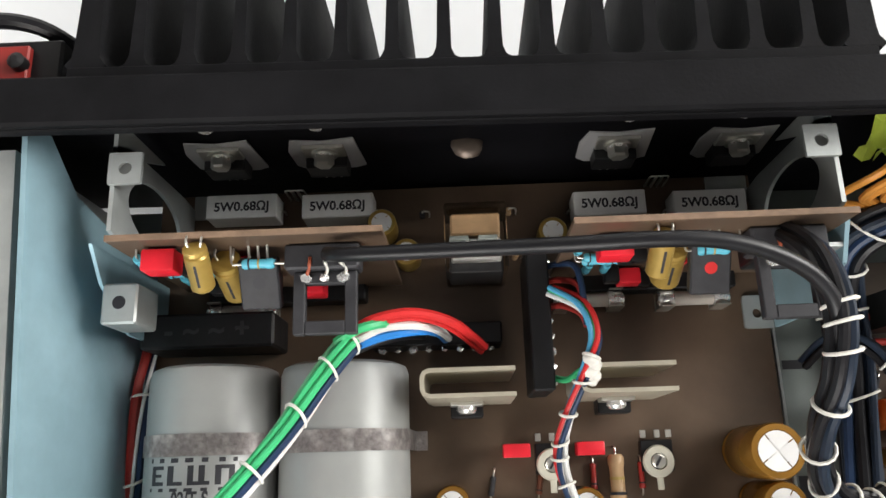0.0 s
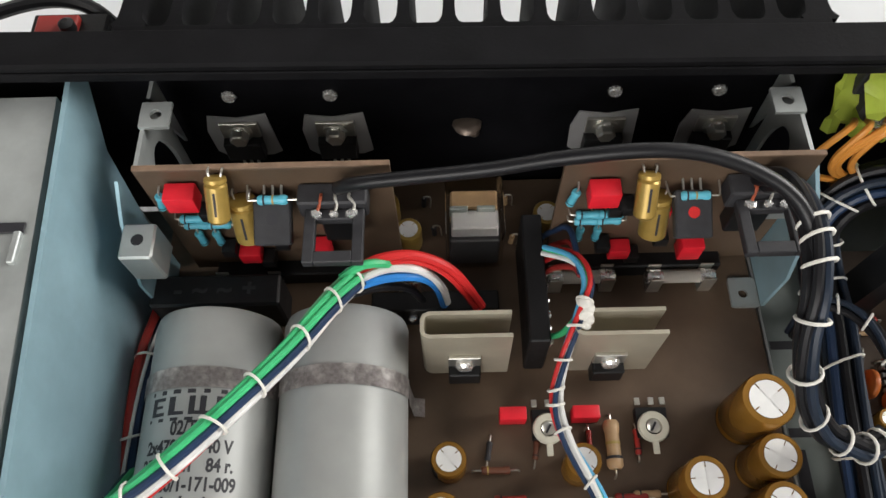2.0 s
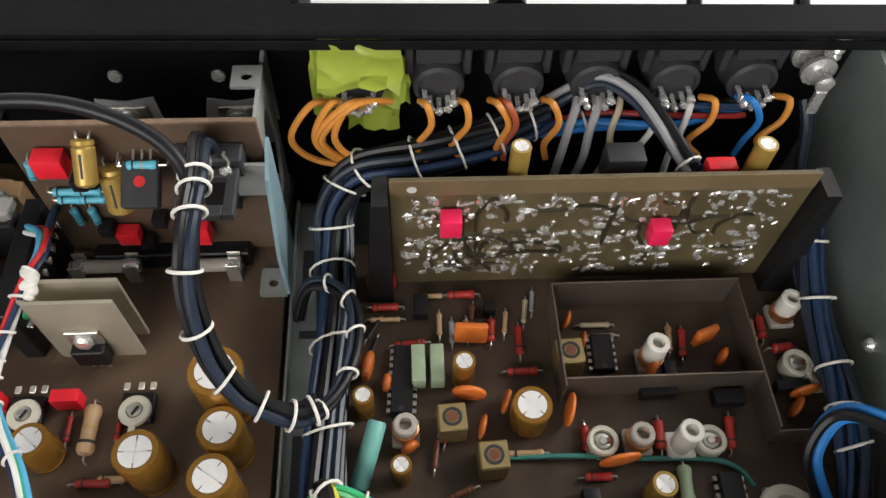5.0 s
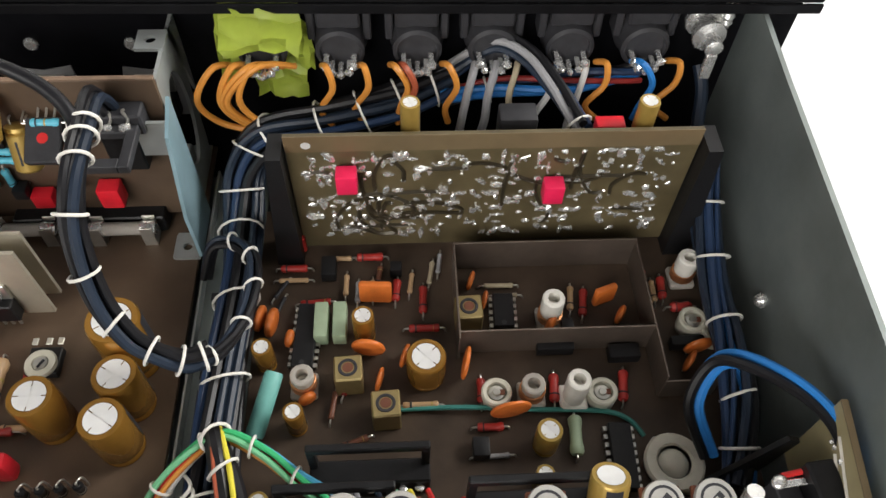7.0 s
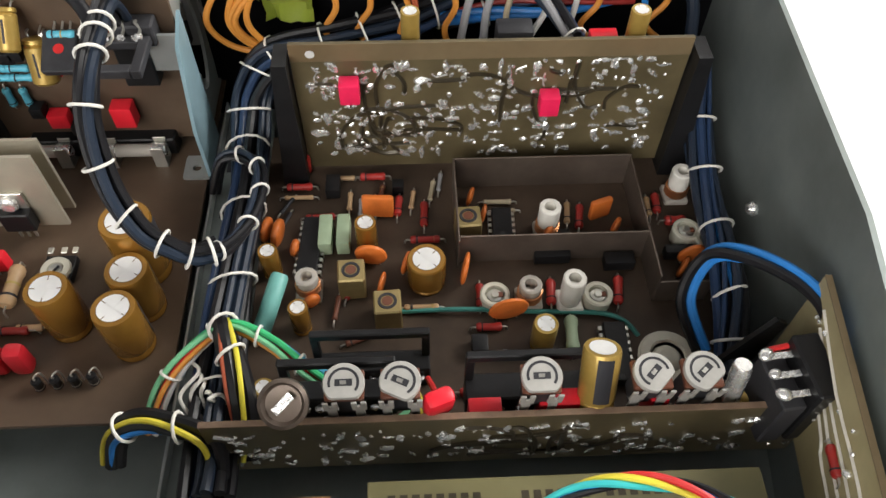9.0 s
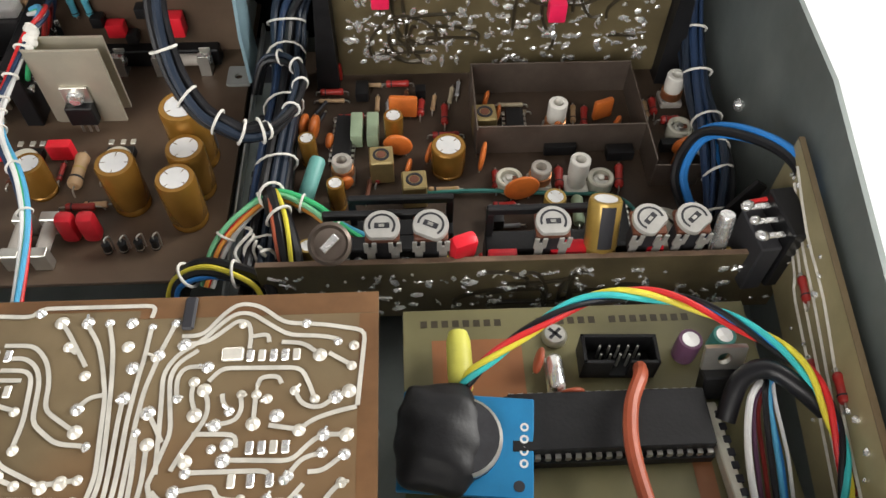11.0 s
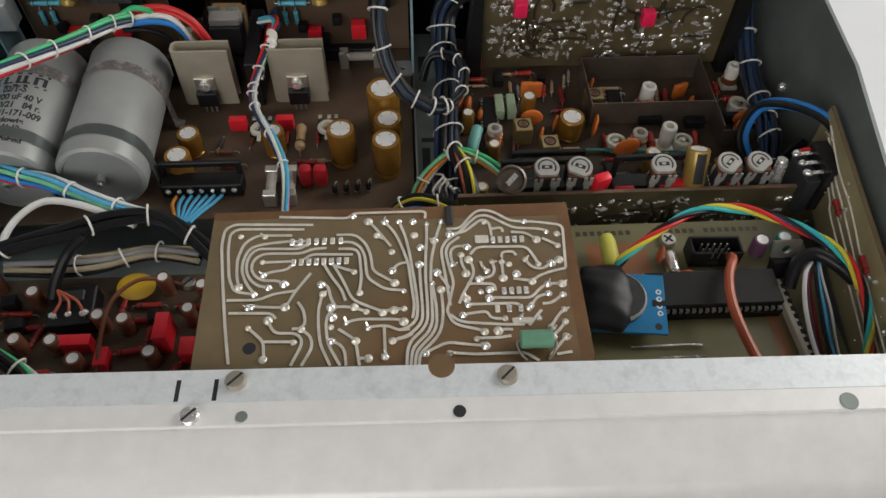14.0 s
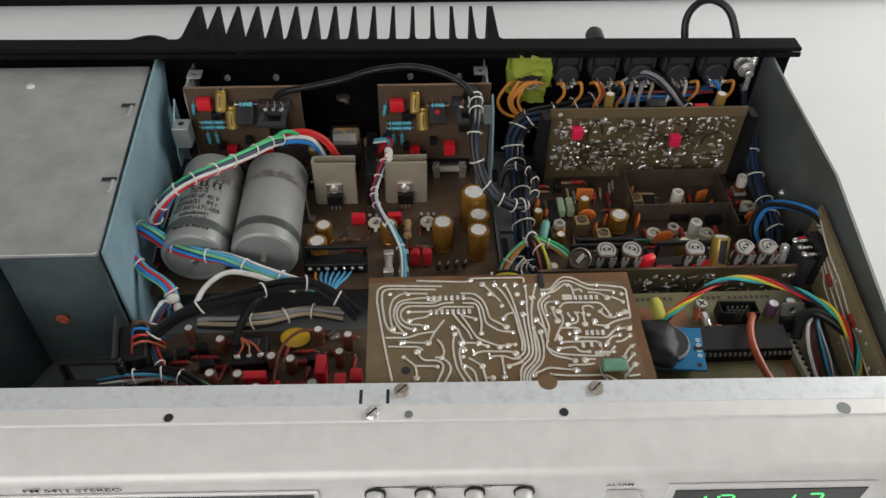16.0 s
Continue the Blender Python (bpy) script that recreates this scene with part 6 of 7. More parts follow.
part("shroud", bm, M_black_plastic, hd)
for i in range(5):
    for y in (-1.27, 1.27):
        part("pin", box(bmesh.new(), -5.4 + 2.54 * i, -4.8 + 2.54 * i, y - 0.3, y + 0.3, 1, 8, 0.1), M_tin, hd)
xt = thing("crystal", "flat silver crystal can standing on the controller board", "crystal", at=P(252, 75.5, 22))
part("can", box(bmesh.new(), -2.2, 2.2, -5.5, 5.5, 0.3, 5, 2.0, None, 3), M_solder, xt)
part("rim", box(bmesh.new(), -2.5, 2.5, -5.8, 5.8, 0.1, 0.9, 0.4), M_tin, xt)
for x, y, rz in ((247, 79, 75), (255, 69.5, 5)):
    disc_cap("brown ceramic disc capacitor by the crystal", x, y, 22, 7.5, 2.2, W["brick"], rz, 10, 0.2, "small disc capacitors")
cross_screw = screw_head("cross_screw", "bright cross-head screw holding the controller board", P(253.5, 88, 22), 3.6, 2.2, M_tin, slot=False)
bm = bmesh.new()
box(bm, -2.2, 2.2, -0.45, 0.45, 0, 0.4, 0, Matrix.Translation((0, 0, 2.0)) @ Matrix.Rotation(radians(45), 4, "Z"))
box(bm, -2.2, 2.2, -0.45, 0.45, 0, 0.4, 0, Matrix.Translation((0, 0, 2.0)) @ Matrix.Rotation(radians(-45), 4, "Z"))
part("recess", bm, M_ink, cross_screw, "dark cross recess")
elco("small dark red electrolytic on the controller board", 288.5, 81, 22, 3.3, 9, W["purple"], cross=False, stripe=False)
elco("small green electrolytic on the controller board", 298, 82, 22, 3.2, 9, W["teal"], cross=False, stripe=False)
rg = thing("voltage_regulator", "upright regulator with a tinned tab and hole", "regulator", at=P(294.5, 70, 22, -20, 0, 0))
part("case", box(bmesh.new(), -5.5, 5.5, -4.6, 0, 1, 9, 0.4), M_black_plastic, rg)
part("tab", plate_with_hole(-5.5, 5.5, 9, 16.5, 0, 12.8, 1.9, 1.9, (-1.4, 0), 1), M_tin, rg)
rtc = thing("clock_module", "blue clock module with a taped black coin cell", "module", at=P(226, 55, 29, 6, 0, -6))
part("blue_board", box(bmesh.new(), -16, 17, -13, 12, 0, 1.5, 0.3), M_blue_pcb, rtc)
part("coin_cell", lathe(bmesh.new(), [(0, 1.6), (10, 1.6), (10, 5.2), (9.4, 6), (0, 6.2)], 30, Matrix.Translation((-1, 0, 0))), M_dark_plastic, rtc)
part("cell_rim", lathe(bmesh.new(), [(9.9, 3.6), (10.15, 4.0), (10.15, 5.3), (9.3, 6.1)], 30, Matrix.Translation((-1, 0, 0))), M_tin, rtc)
bm = bmesh.new()
for v in bmesh.ops.create_icosphere(bm, subdivisions=4, radius=1)["verts"]:
    d = v.co.copy()
    w = 1 + 0.06 * math.sin(5 * d.x + 2) * math.cos(4 * d.y) + 0.03 * math.sin(13 * d.y + 3 * d.x)
    v.co = Vector((-6.5 + 10.8 * w * math.copysign(abs(d.x) ** 0.8, d.x), 14.2 * w * math.copysign(abs(d.y) ** 0.85, d.y), 3.6 + 5.2 * w * d.z))
part("tape", bm, M_black_plastic, rtc, "shiny black tape over the cell")
for i in range(4):
    part("pin_hole", lathe(bmesh.new(), [(0.55, 1.62), (1.1, 1.66), (1.1, 1.5)], 12, Matrix.Translation((14.6, -4.5 + 3 * i, 0))), M_cap_top, rtc)
part("mount_hole", lathe(bmesh.new(), [(0, 1.58), (1.4, 1.58)], 14, Matrix.Translation((13.5, -10, 0))), M_ink, rtc)
for x, y in ((-14.5, 4), (-14.5, 7), (-13, -9)):
    part("pin_strip", box(bmesh.new(), x - 1.2, x + 1.2, y - 1.2, y + 1.2, 1.5, 3.2, 0.2), M_tin if y > 0 else M_black_plastic, rtc)
for p in ((-12, -8, -7), (12, -8, -7), (-12, 8, -7), (12, 8, -7)):
    part("spacer", cyl(bmesh.new(), p, (p[0], p[1], 0), 1.0, n=10), M_black_plastic, rtc)
ys = thing("heat_shrink_tube", "yellow heat-shrink tube round the ribbon's end", "sleeve", at=P(226, 77, 30, 0, 0, 0))
part("tube", lathe(bmesh.new(), [(0, -9), (2.6, -8.6), (3.3, -6), (3.4, 4), (3.0, 8), (2.0, 9), (0, 9)], 18, Matrix.Rotation(radians(90), 4, "X")), M_yellow_heat, ys)
for x0, x1, y in ((230, 254, 39), (239, 254.5, 34)):
    j = wire("bridge_wire", [(x0, y, 22), (x0 + 0.5, y, 23.2), (x1 - 0.5, y, 23.2), (x1, y, 22)], 0.35, M_solder, None, 6)
    tagged(j, "bare tinned bridge wire on the controller board", "wire", "bridge wires")
for k in range(4):
    j = wire("pin_wire", [(217 + 5 * k, 24, 22), (217 + 5 * k, 30, 23), (217 + 5 * k, 31.5, 22)], 0.4, M_tin, None, 6)
    tagged(j, "short bare pin on the controller board", "wire", "short pins")
axial("small banded resistor on the controller board", 243, 30, 22, 6.5, 1.2, M_tan_res, 0, (W["red"], M_ink_gold, W["red"]), 1.5)
j = wire("red_cable", [(273, 73, 31), (271, 68, 36), (267, 60, 37), (265.5, 50, 36), (267, 38, 34), (270, 26, 32), (273, 12, 30)], 1.9, W["brick"], None, 10)
tagged(j, "thick brick-red cable crossing the controller chip", "cable")
ps = thing("pin_strip_socket", "pale socket strip at the edge of the controller board", "connector", at=P(292, 46, 22, 0, 0, 3))
part("housing", box(bmesh.new(), -1.5, 1.5, -24, 19, 0.1, 4.2, 0.3), M_ivory, ps)
for k in range(12):
    part("contact", box(bmesh.new(), 0.3, 2.2, -23 + 3.4 * k, -21 + 3.4 * k, 2.4, 4.5, 0.2), M_ink, ps)

# rainbow ribbon of twisted leads
bundle("ribbon_cable", "twisted rainbow leads arching over the controller board", [(226, 68, 31), (230, 71, 37), (243, 79, 41), (261, 88, 42), (279, 88, 42), (297, 80, 41), (311, 67, 40), (315, 52, 38), (314, 38, 34), (311, 26, 30), (311, 12, 26)], [("blue", 0.85), ("red", 0.85), ("yellow", 0.85), ("cyan", 0.85), ("black", 0.8)], (), 4.2, 1.15, 14, seed=3, stray=0.2)
for c, r, dx, sag in (("white", 0.9, -4.5, 0), ("purple", 0.6, -1.5, -3), ("black", 0.8, 0.5, 1), ("lightblue", 0.7, 3.0, -1), ("blue", 0.7, 5.0, -4), ("darkred", 0.6, 1.5, -6), ("white", 0.5, 6.0, -2)):
    j = wire("side_lead", [(303 + dx * 0.3, 66, 35), (300 + dx * 0.7, 60, 36 + sag), (299 + dx, 48, 32 + sag), (298.5 + dx * 0.9, 32, 28 + sag), (300 + dx * 0.7, 14, 26 + sag)], r, W[c], None, 8)
    tagged(j, c + " lead leaving the black sleeve beside the board", "wire", "sleeved leads")
j = wire("sleeved_cable", [(292, 58, 30), (296, 66, 36), (303, 68, 38), (310, 63, 37), (316, 58, 34)], 2.6, W["black"], None, 12)
tagged(j, "thick black sleeved cable end with faint marking", "cable")
for x, y in ((303, 49), (304, 40)):
    axial("gold axial capacitor low beside the side board", x, y, 14, 12, 2.6, M_gold_light, 0, (M_ink,), 2, "low axial capacitors", "axial_capacitor", "capacitor")

# ---- front left board ----
fl = board("tone_board", "dark reddish-brown circuit board near the front panel", -52, 76, 22, 91, 6, 1.6, M_pcb_brown)
for x, y in ((-48, 26), (70, 26), (-48, 87), (70, 87)):
    sp = thing("standoff", "plain metal standoff under the tone board", "standoff", "tone board standoffs", at=P(x, y, -19))
    part("post", cyl(bmesh.new(), (0, 0, 0), (0, 0, 23.4), 2.4, n=12), M_tin, sp)
for x, y, r, h in ((-4, 78, 3.0, 11), (24, 66, 3.0, 11), (34, 64, 3.0, 11), (47, 82, 2.8, 12), (63, 78, 2.8, 12), (59, 67, 2.8, 12), (-6, 57, 3.0, 10), (8, 56, 3.0, 10), (18, 48, 3.2, 9), (46, 50, 3.2, 9), (-42, 68, 3.0, 9), (-22, 86, 2.8, 11), (-15, 48, 3, 10)):
    elco("small dark brown electrolytic with white top on the tone board", x, y, 6, r, h, W["brown"], rz=30, cross=False, stripe=False)
for x, y, sx, sy, sz in ((15, 57, 14, 5, 7), (50, 59, 5.5, 12, 12), (60, 52, 6, 8, 8), (68, 54, 6, 8, 9), (27, 50, 5, 8, 6)):
    film_cap("bright red film capacitor on the tone board", x, y, 6, sx, sy, sz, M_red_film, 0, "tone board film capacitors")
for x, y, l, rz in ((-21, 78, 10, 5), (-12, 73, 12, -5), (2, 82, 9, 0), (40, 75, 10, 0), (30, 76, 9, 80), (-8, 66, 14, 4), (38, 68, 10, 8), (56, 74, 9, 0), (66, 66, 9, 85), (-26, 70, 10, 0), (42, 60, 10, 85), (-2, 62, 10, 70), (62, 84, 8, 0), (10, 72, 9, 80), (-30, 60, 11, 10), (-20, 55, 10, -10), (36, 54, 10, 10), (2, 46, 10, 0), (54, 44, 9, 60)):
    axial("dark red resistor on the tone board", x, y, 6, l, 1.4, M_red_dark, rz, (M_ink,), 2.2, "tone board resistors")
for x, y, sx, sy in ((-15, 77, 6, 5), (-10, 66, 7, 5), (-24, 74, 6, 6), (44, 68, 5, 5), (-32, 72, 5, 5)):
    film_cap("small black component on the tone board", x, y, 6, sx, sy, 6, M_black_plastic, 10, "black components", "black_component")
yd = thing("yellow_disc_capacitor", "large yellow disc capacitor lying flat on the tone board", "capacitor", at=P(34, 83, 10, 12, 0, 0))
part("disc", lathe(bmesh.new(), [(0, -1.4), (6, -1.2), (8, 0), (6, 1.2), (0, 1.5)], 24, Matrix.Diagonal((1, 0.75, 1, 1))), M_yellow_disc, yd)
screw_head("board_screw", "bright slotted screw in the tone board", P(54, 86, 6), 3.2, 2, M_tin)
j = wire("brown_cable", [(26, 44, 10), (27, 58, 16), (30, 70, 20), (38, 79, 20), (46, 82, 16), (52, 84, 9)], 0.9, W["brown"])
tagged(j, "thin brown cable looping over the tone board", "cable")
vr = thing("volume_plug", "black square plug with soldered wires on the tone board", "connector", at=P(12, 72, 6, 0, 0, 4))
part("housing", box(bmesh.new(), -9, 9, -9, 9, 0, 9, 0.6), M_black_plastic, vr)
part("recess", box(bmesh.new(), -5, 5, 1, 6, 8.8, 10.5, 0.4), M_dark_plastic, vr)
for k in range(3):
    bm = bmesh.new()
    blob_mesh(bm, (-6 + 6 * k, -5, 9.8), 1.6, 0.8, k, 1)
    part("joint", bm, M_solder, vr)
    wire("wire", [(-6 + 6 * k, -5, 10), (-3 + 3 * k, 0, 12), (-4, 4, 14)], 0.6, W["brick"], vr, 6)
wire_black = wire("black_cable", [(4, 75, 15), (6, 82, 20), (11, 90, 26), (16, 96, 27)], 2.2, W["black"], None, 10)
tagged(wire_black, "short thick black cable rising from the square plug", "cable")
hp = thing("frame_plug", "black frame plug with ribbon leads at the front", "connector", at=P(-63, 60, 6))
part("frame_bar", box(bmesh.new(), -15, 15, -3, 0, 18, 21, 0.5), M_black_plastic, hp)
for s in (-1, 1):
    part("frame_side", box(bmesh.new(), s * 14 - 1.5, s * 14 + 1.5, -4, 0, 0, 18, 0.4), M_black_plastic, hp)
part("block", box(bmesh.new(), -15, 15, -12, -4, 0, 9, 0.5), M_dark_plastic, hp)
pot = thing("black_socket", "black socket at the corner of the inner wall", "connector", at=P(-47, 74, 4, 0, 0, 12))
part("body", box(bmesh.new(), -7, 7, -12, 12, 0, 18, 1.0), M_black_plastic, pot)
part("bracket", box(bmesh.new(), -8.5, -7, -14, 14, 0, 24, 0.4), M_dark_plastic, pot)
for k in range(4):
    wire("wire", [(0, -8 + 5 * k, 18), (2, -7 + 5 * k, 23), (8, -4 + 4 * k, 20), (14, 0 + 3 * k, 8)], 0.7, (W["brick"], W["red"], W["blue"], W["brown"])[k], pot, 6)

# ---- cable harnesses ----
bundle("supply_harness", "laced green red blue and white leads over the can capacitors", [(-53, 166, 6), (-51, 154, 24), (-47, 149, 40), (-40, 148, 51), (-32, 151, 58), (-22, 159, 60), (-11, 172, 57), (1.5, 188, 53), (11, 203, 49), (18, 213, 45)], [("green", 1.05), ("navy", 1.05), ("white", 1.05), ("red", 1.05), ("blue", 1.05), ("palegreen", 1.05), ("green", 1.05)], (0.2, 0.32, 0.44, 0.54, 0.63, 0.72, 0.81, 0.9, 0.98), 0.4, 2.4, seed=2, stray=0.1)
for c, r, pts in (("red", 1.4, [(17, 214, 46), (24, 218, 47), (35, 220, 45), (46, 218, 38), (55, 213, 22)]), ("red", 1.1, [(17, 213, 44), (24, 217, 45), (35, 219, 43), (45, 217, 36), (54, 212, 20)]), ("white", 1.3, [(16, 211, 45), (26, 216, 44), (36, 217, 41), (42, 217, 30), (44, 217, 16)]), ("blue", 1.4, [(15, 210, 43), (26, 214, 42), (36, 216, 38), (41, 217, 28), (43, 217, 14)]), ("black", 1.3, [(14, 209, 41), (24, 213, 38), (32, 216, 30), (36, 218, 16)]), ("green", 1.4, [(14, 212, 47), (20, 215, 49), (26, 217, 46), (29, 218, 40)])):
    j = wire("lead", pts, r, W[c])
    tagged(j, c + " insulated lead curving down to the plug strip", "wire", "fanned supply leads")
bundle("regulator_harness", "laced blue red white and green leads between the heatsinks", [(75, 228, 30), (83, 222, 36), (86, 213, 39), (83, 204, 38), (77, 190, 30), (75, 180, 26), (78, 169, 24), (86, 154, 20), (92, 136, 17), (92, 112, 8)], [("green", 0.9), ("white", 0.8), ("navy", 0.8), ("red", 0.8), ("lightblue", 0.85), ("white", 0.8)], (0.3, 0.36, 0.43, 0.5, 0.56, 0.63, 0.75, 0.86), 0.9, 1.25, seed=4)
for k, (c, y) in enumerate((("navy", 238), ("darkred", 233), ("red", 229), ("darkred", 225), ("green", 203))):
    j = wire("lead", [(76, y, 20), (79, y - 1, 26), (83, y - 5 if y > 210 else y + 1, 34), (84, 216 if y > 210 else 200, 37)], 1.0, W[c])
    tagged(j, "thin " + c + " lead from the tall plug", "wire", "tall plug leads")
kn = thing("lacing_knot", "white lacing cord knot on the regulator leads", "cord")
bm = bmesh.new()
for k in range(5):
    blob_mesh(bm, (84 + k % 2, 206 - 1.4 * k, 39.5 - 0.8 * k), 2.0, 0.9, k, 2)
part("knot", bm, M_white_lace, kn)
j = wire("black_cable", [(14, 233, 62), (22, 231, 68), (54, 229, 76), (75, 227, 84), (94, 226.6, 87), (108, 226, 86), (121, 223, 83), (131, 218, 79), (136.5, 211, 74), (137, 200, 69)], 2.0, W["black"], None, 12, 8)
tagged(j, "thick glossy black cable arching over the driver boards", "cable")
bundle("output_harness", "thick black laced cable bundle hanging in a loop", [(134, 236, 56), (136, 226, 70), (138, 211, 73), (137, 196, 69), (136, 186, 59), (139, 176, 45), (146, 169, 35), (154, 166, 31), (161, 165, 28), (167, 168, 27)], [("black", 1.6), ("black", 1.6), ("black", 1.55), ("darkblue", 1.5), ("black", 1.4)], (0.2, 0.24, 0.28, 0.4, 0.5, 0.62, 0.75, 0.86, 0.95), 0.4, 2.2, tie_r=0.5, seed=6)
bundle("loop_harness", "thin black laced loop joining the main harness", [(160, 164, 28), (168, 168, 27), (174, 178, 26), (176, 190, 25), (174, 203, 23), (168, 211, 21), (160, 212, 18), (156, 206, 8)], [("black", 1.2), ("black", 1.2), ("darkblue", 1.0)], (0.12, 0.28, 0.44, 0.6, 0.74), 0.5, 1.4, tie_r=0.45, seed=7)
mix = [("black", 1.7), ("darkblue", 1.7), ("black", 1.6), ("black", 1.7), ("black", 1.6), ("darkblue", 1.5), ("navy", 1.5), ("black", 1.7), ("darkblue", 1.2), ("darkblue", 1.6), ("black", 1.7)]
bundle("main_harness", "thick dark blue and black laced main cable harness", [(168, 100, 8), (167, 120, 8), (167, 150, 9), (167.5, 180, 10), (168, 205, 12), (167, 226, 15), (168, 240, 22), (177, 247, 32), (199, 249, 37), (222, 255, 40), (238, 262, 44)], mix, (0.15, 0.25, 0.36, 0.47, 0.56, 0.65, 0.72, 0.78, 0.84, 0.9, 0.96), 0.5, 5.0, tie_r=0.45, seed=8)
bundle("socket_harness", "grey and blue leads running along the DIN sockets", [(236, 262, 44), (246, 263, 52), (255, 262, 58), (265, 256, 57), (272, 246, 54), (277, 236, 50), (279, 230, 50)], [("grey", 1.3), ("darkblue", 1.5), ("navy", 1.4), ("black", 1.4)], (0.9,), 0.3, 2.2, seed=9)
bundle("blue_socket_harness", "bright blue and dark leads behind the upright board", [(236, 258, 38), (255, 260, 40), (275, 258, 44), (290, 258, 46), (303, 259, 48)], [("blue", 1.4), ("blue", 1.3), ("black", 1.4), ("navy", 1.3), ("darkred", 1.0)], (0.2, 0.5), 0.6, 2.6, seed=10)
rnd = random.Random(12)
for k, (x, c) in enumerate(((170, "orange"), (174, "orange"), (180, "orange"), (184, "orange"), (188, "orange"), (197, "orange"), (209, "orange"), (219, "orange"), (222, "brick"), (236, "orange"), (247, "grey"), (254, "grey"), (274, "white"), (284, "white"), (287, "orange"), (299, "blue"), (311, "orange"), (261, "beige"))):
    a = rnd.uniform(-9, 9)
    if x < 192:
        pts = [(x, 259, 52), (x - 6 + a * 0.5, 252, 58), (x - 13 + a, 249, 47), (x - 8 + a, 250, 36), (x + 4 + a, 250, 32), (x + 12, 249, 35)]
    elif c in ("grey", "white", "beige"):
        pts = [(x, 258, 53), (x - 1, 254, 52), (x - 3, 250, 46), (x - 5 + a * 0.4, 247, 38), (x - 6, 245, 30)]
    else:
        pts = [(x, 258, 53), (x + 2, 252, 57), (x + 4 + a * 0.3, 250, 50), (x + a * 0.5, 249, 42), (x + 2, 248, 36)]
    j = wire("socket_lead", pts, 1.1 if c != "grey" else 1.4, W[c], None, 8)
    tagged(j, c + " lead soldered to a DIN socket", "wire", "socket leads")
j = wire("screened_cable", [(323, 259, 50), (324, 252, 44), (322, 240, 34), (322, 226, 20), (322, 205, 12)], 2.2, W["darkblue"], None, 10)
tagged(j, "blue-grey screened cable below the aerial terminal", "cable")
bundle("wall_harness", "dark laced leads running along the side wall", [(324, 236, 34), (325, 222, 22), (324, 196, 14), (322, 170, 14), (320, 150, 12), (315, 130, 8)], [("navy", 1.6), ("darkblue", 1.6), ("black", 1.6), ("blue", 1.2), ("black", 1.6), ("darkblue", 1.5), ("navy", 0.8)], (0.2, 0.35, 0.5, 0.62, 0.75, 0.88), 0.4, 3.4, tie_r=0.5, seed=13)
bundle("blue_lead_pair", "bright blue and black leads arching to the switch block", [(310, 140, 6), (305, 152, 16), (311, 160, 26), (318, 155, 34), (327, 143, 40), (331, 131, 42), (332, 120, 36)], [("blue", 1.5), ("blue", 1.4), ("black", 1.6)], (), 0.3, 1.6, seed=14)
# harness knot between the boards
bundle("plug_harness", "multicoloured laced leads meeting black cable between the boards", [(148, 121, 3), (152, 132, 10), (160, 141, 15), (170, 147, 17), (182, 142, 16), (192, 135, 13), (200, 130, 12)], [("red", 0.9), ("white", 0.9), ("lightblue", 1.0), ("green", 0.9), ("palegreen", 0.9), ("orange", 0.8)], (0.22, 0.42, 0.62, 0.8), 0.4, 1.7, seed=15)
bundle("black_elbow", "short black laced cable elbow between the boards", [(166, 149, 10), (168, 148, 17), (171, 140, 19), (174, 129, 16), (176, 119, 10), (176, 112, 4)], [("black", 2.2), ("black", 2.0), ("black", 2.0), ("yellow", 0.8), ("brick", 0.8)], (0.25, 0.45, 0.85), 0.3, 2.4, tie_r=0.5, seed=16)
bundle("black_loop", "black cable loop tied beside the display board", [(140, 112, 4), (142, 117, 12), (150, 119, 16), (160, 117, 16), (168, 113, 14), (170, 106, 8)], [("black", 2.0), ("black", 1.8), ("black", 1.8), ("yellow", 0.9), ("blue", 0.9)], (0.3, 0.6), 0.3, 2.2, tie_r=0.5, seed=17)
for k in range(5):
    j = wire("lacing_end", [(160 + 2 * k, 138 - 3 * k, 12), (163 + k, 133 - 2 * k, 16), (158 + 3 * k, 127, 13), (163 + 2 * k, 121, 8 - k)], 0.55, M_white_lace)
    tagged(j, "loose white lacing cord end between the boards", "cord", "lacing cord ends")
for k, (x, c) in enumerate(((197, "white"), (203, "navy"), (207, "grey"), (213, "darkblue"), (218, "palegreen"), (222, "yellow"), (227, "red"))):
    j = wire("lead", [(x, 132, 10), (x + 2, 127, 11), (x + 3, 123, 8), (x - 2, 119, 9)], 0.9, W[c])
    tagged(j, c + " lead from the handled plug", "wire", "handled plug leads")
# left front harnesses
bundle("blue_harness", "bright blue laced leads bending out of the inner wall", [(-34, 100, 8), (-36, 110, 22), (-52, 121, 27), (-62, 134, 32), (-61, 145, 36), (-52, 143, 34), (-38, 137, 28), (-22, 132, 26), (-6, 127, 26), (12, 118, 26), (28, 112, 25), (44, 110, 20)], [("blue", 1.1), ("lightblue", 1.1), ("lightblue", 1.1), ("white", 0.9), ("lightblue", 1.1), ("palegreen", 1.0), ("blue", 1.1), ("red", 0.9)], (0.08, 0.2, 0.3, 0.42, 0.54, 0.66, 0.78, 0.9), 0.5, 2.6, tie_r=0.5, seed=18)
bundle("black_harness", "thick black laced cable bundle near the front", [(-46, 70, 14), (-33, 81, 24), (-18, 90, 27), (8, 98, 28), (28, 105, 28), (44, 106, 27), (57, 98, 24), (68, 88, 20)], [("black", 2.0), ("black", 1.9), ("black", 1.6)], (0.1, 0.3, 0.5, 0.68, 0.85), 0.5, 1.9, tie_r=0.5, seed=19)
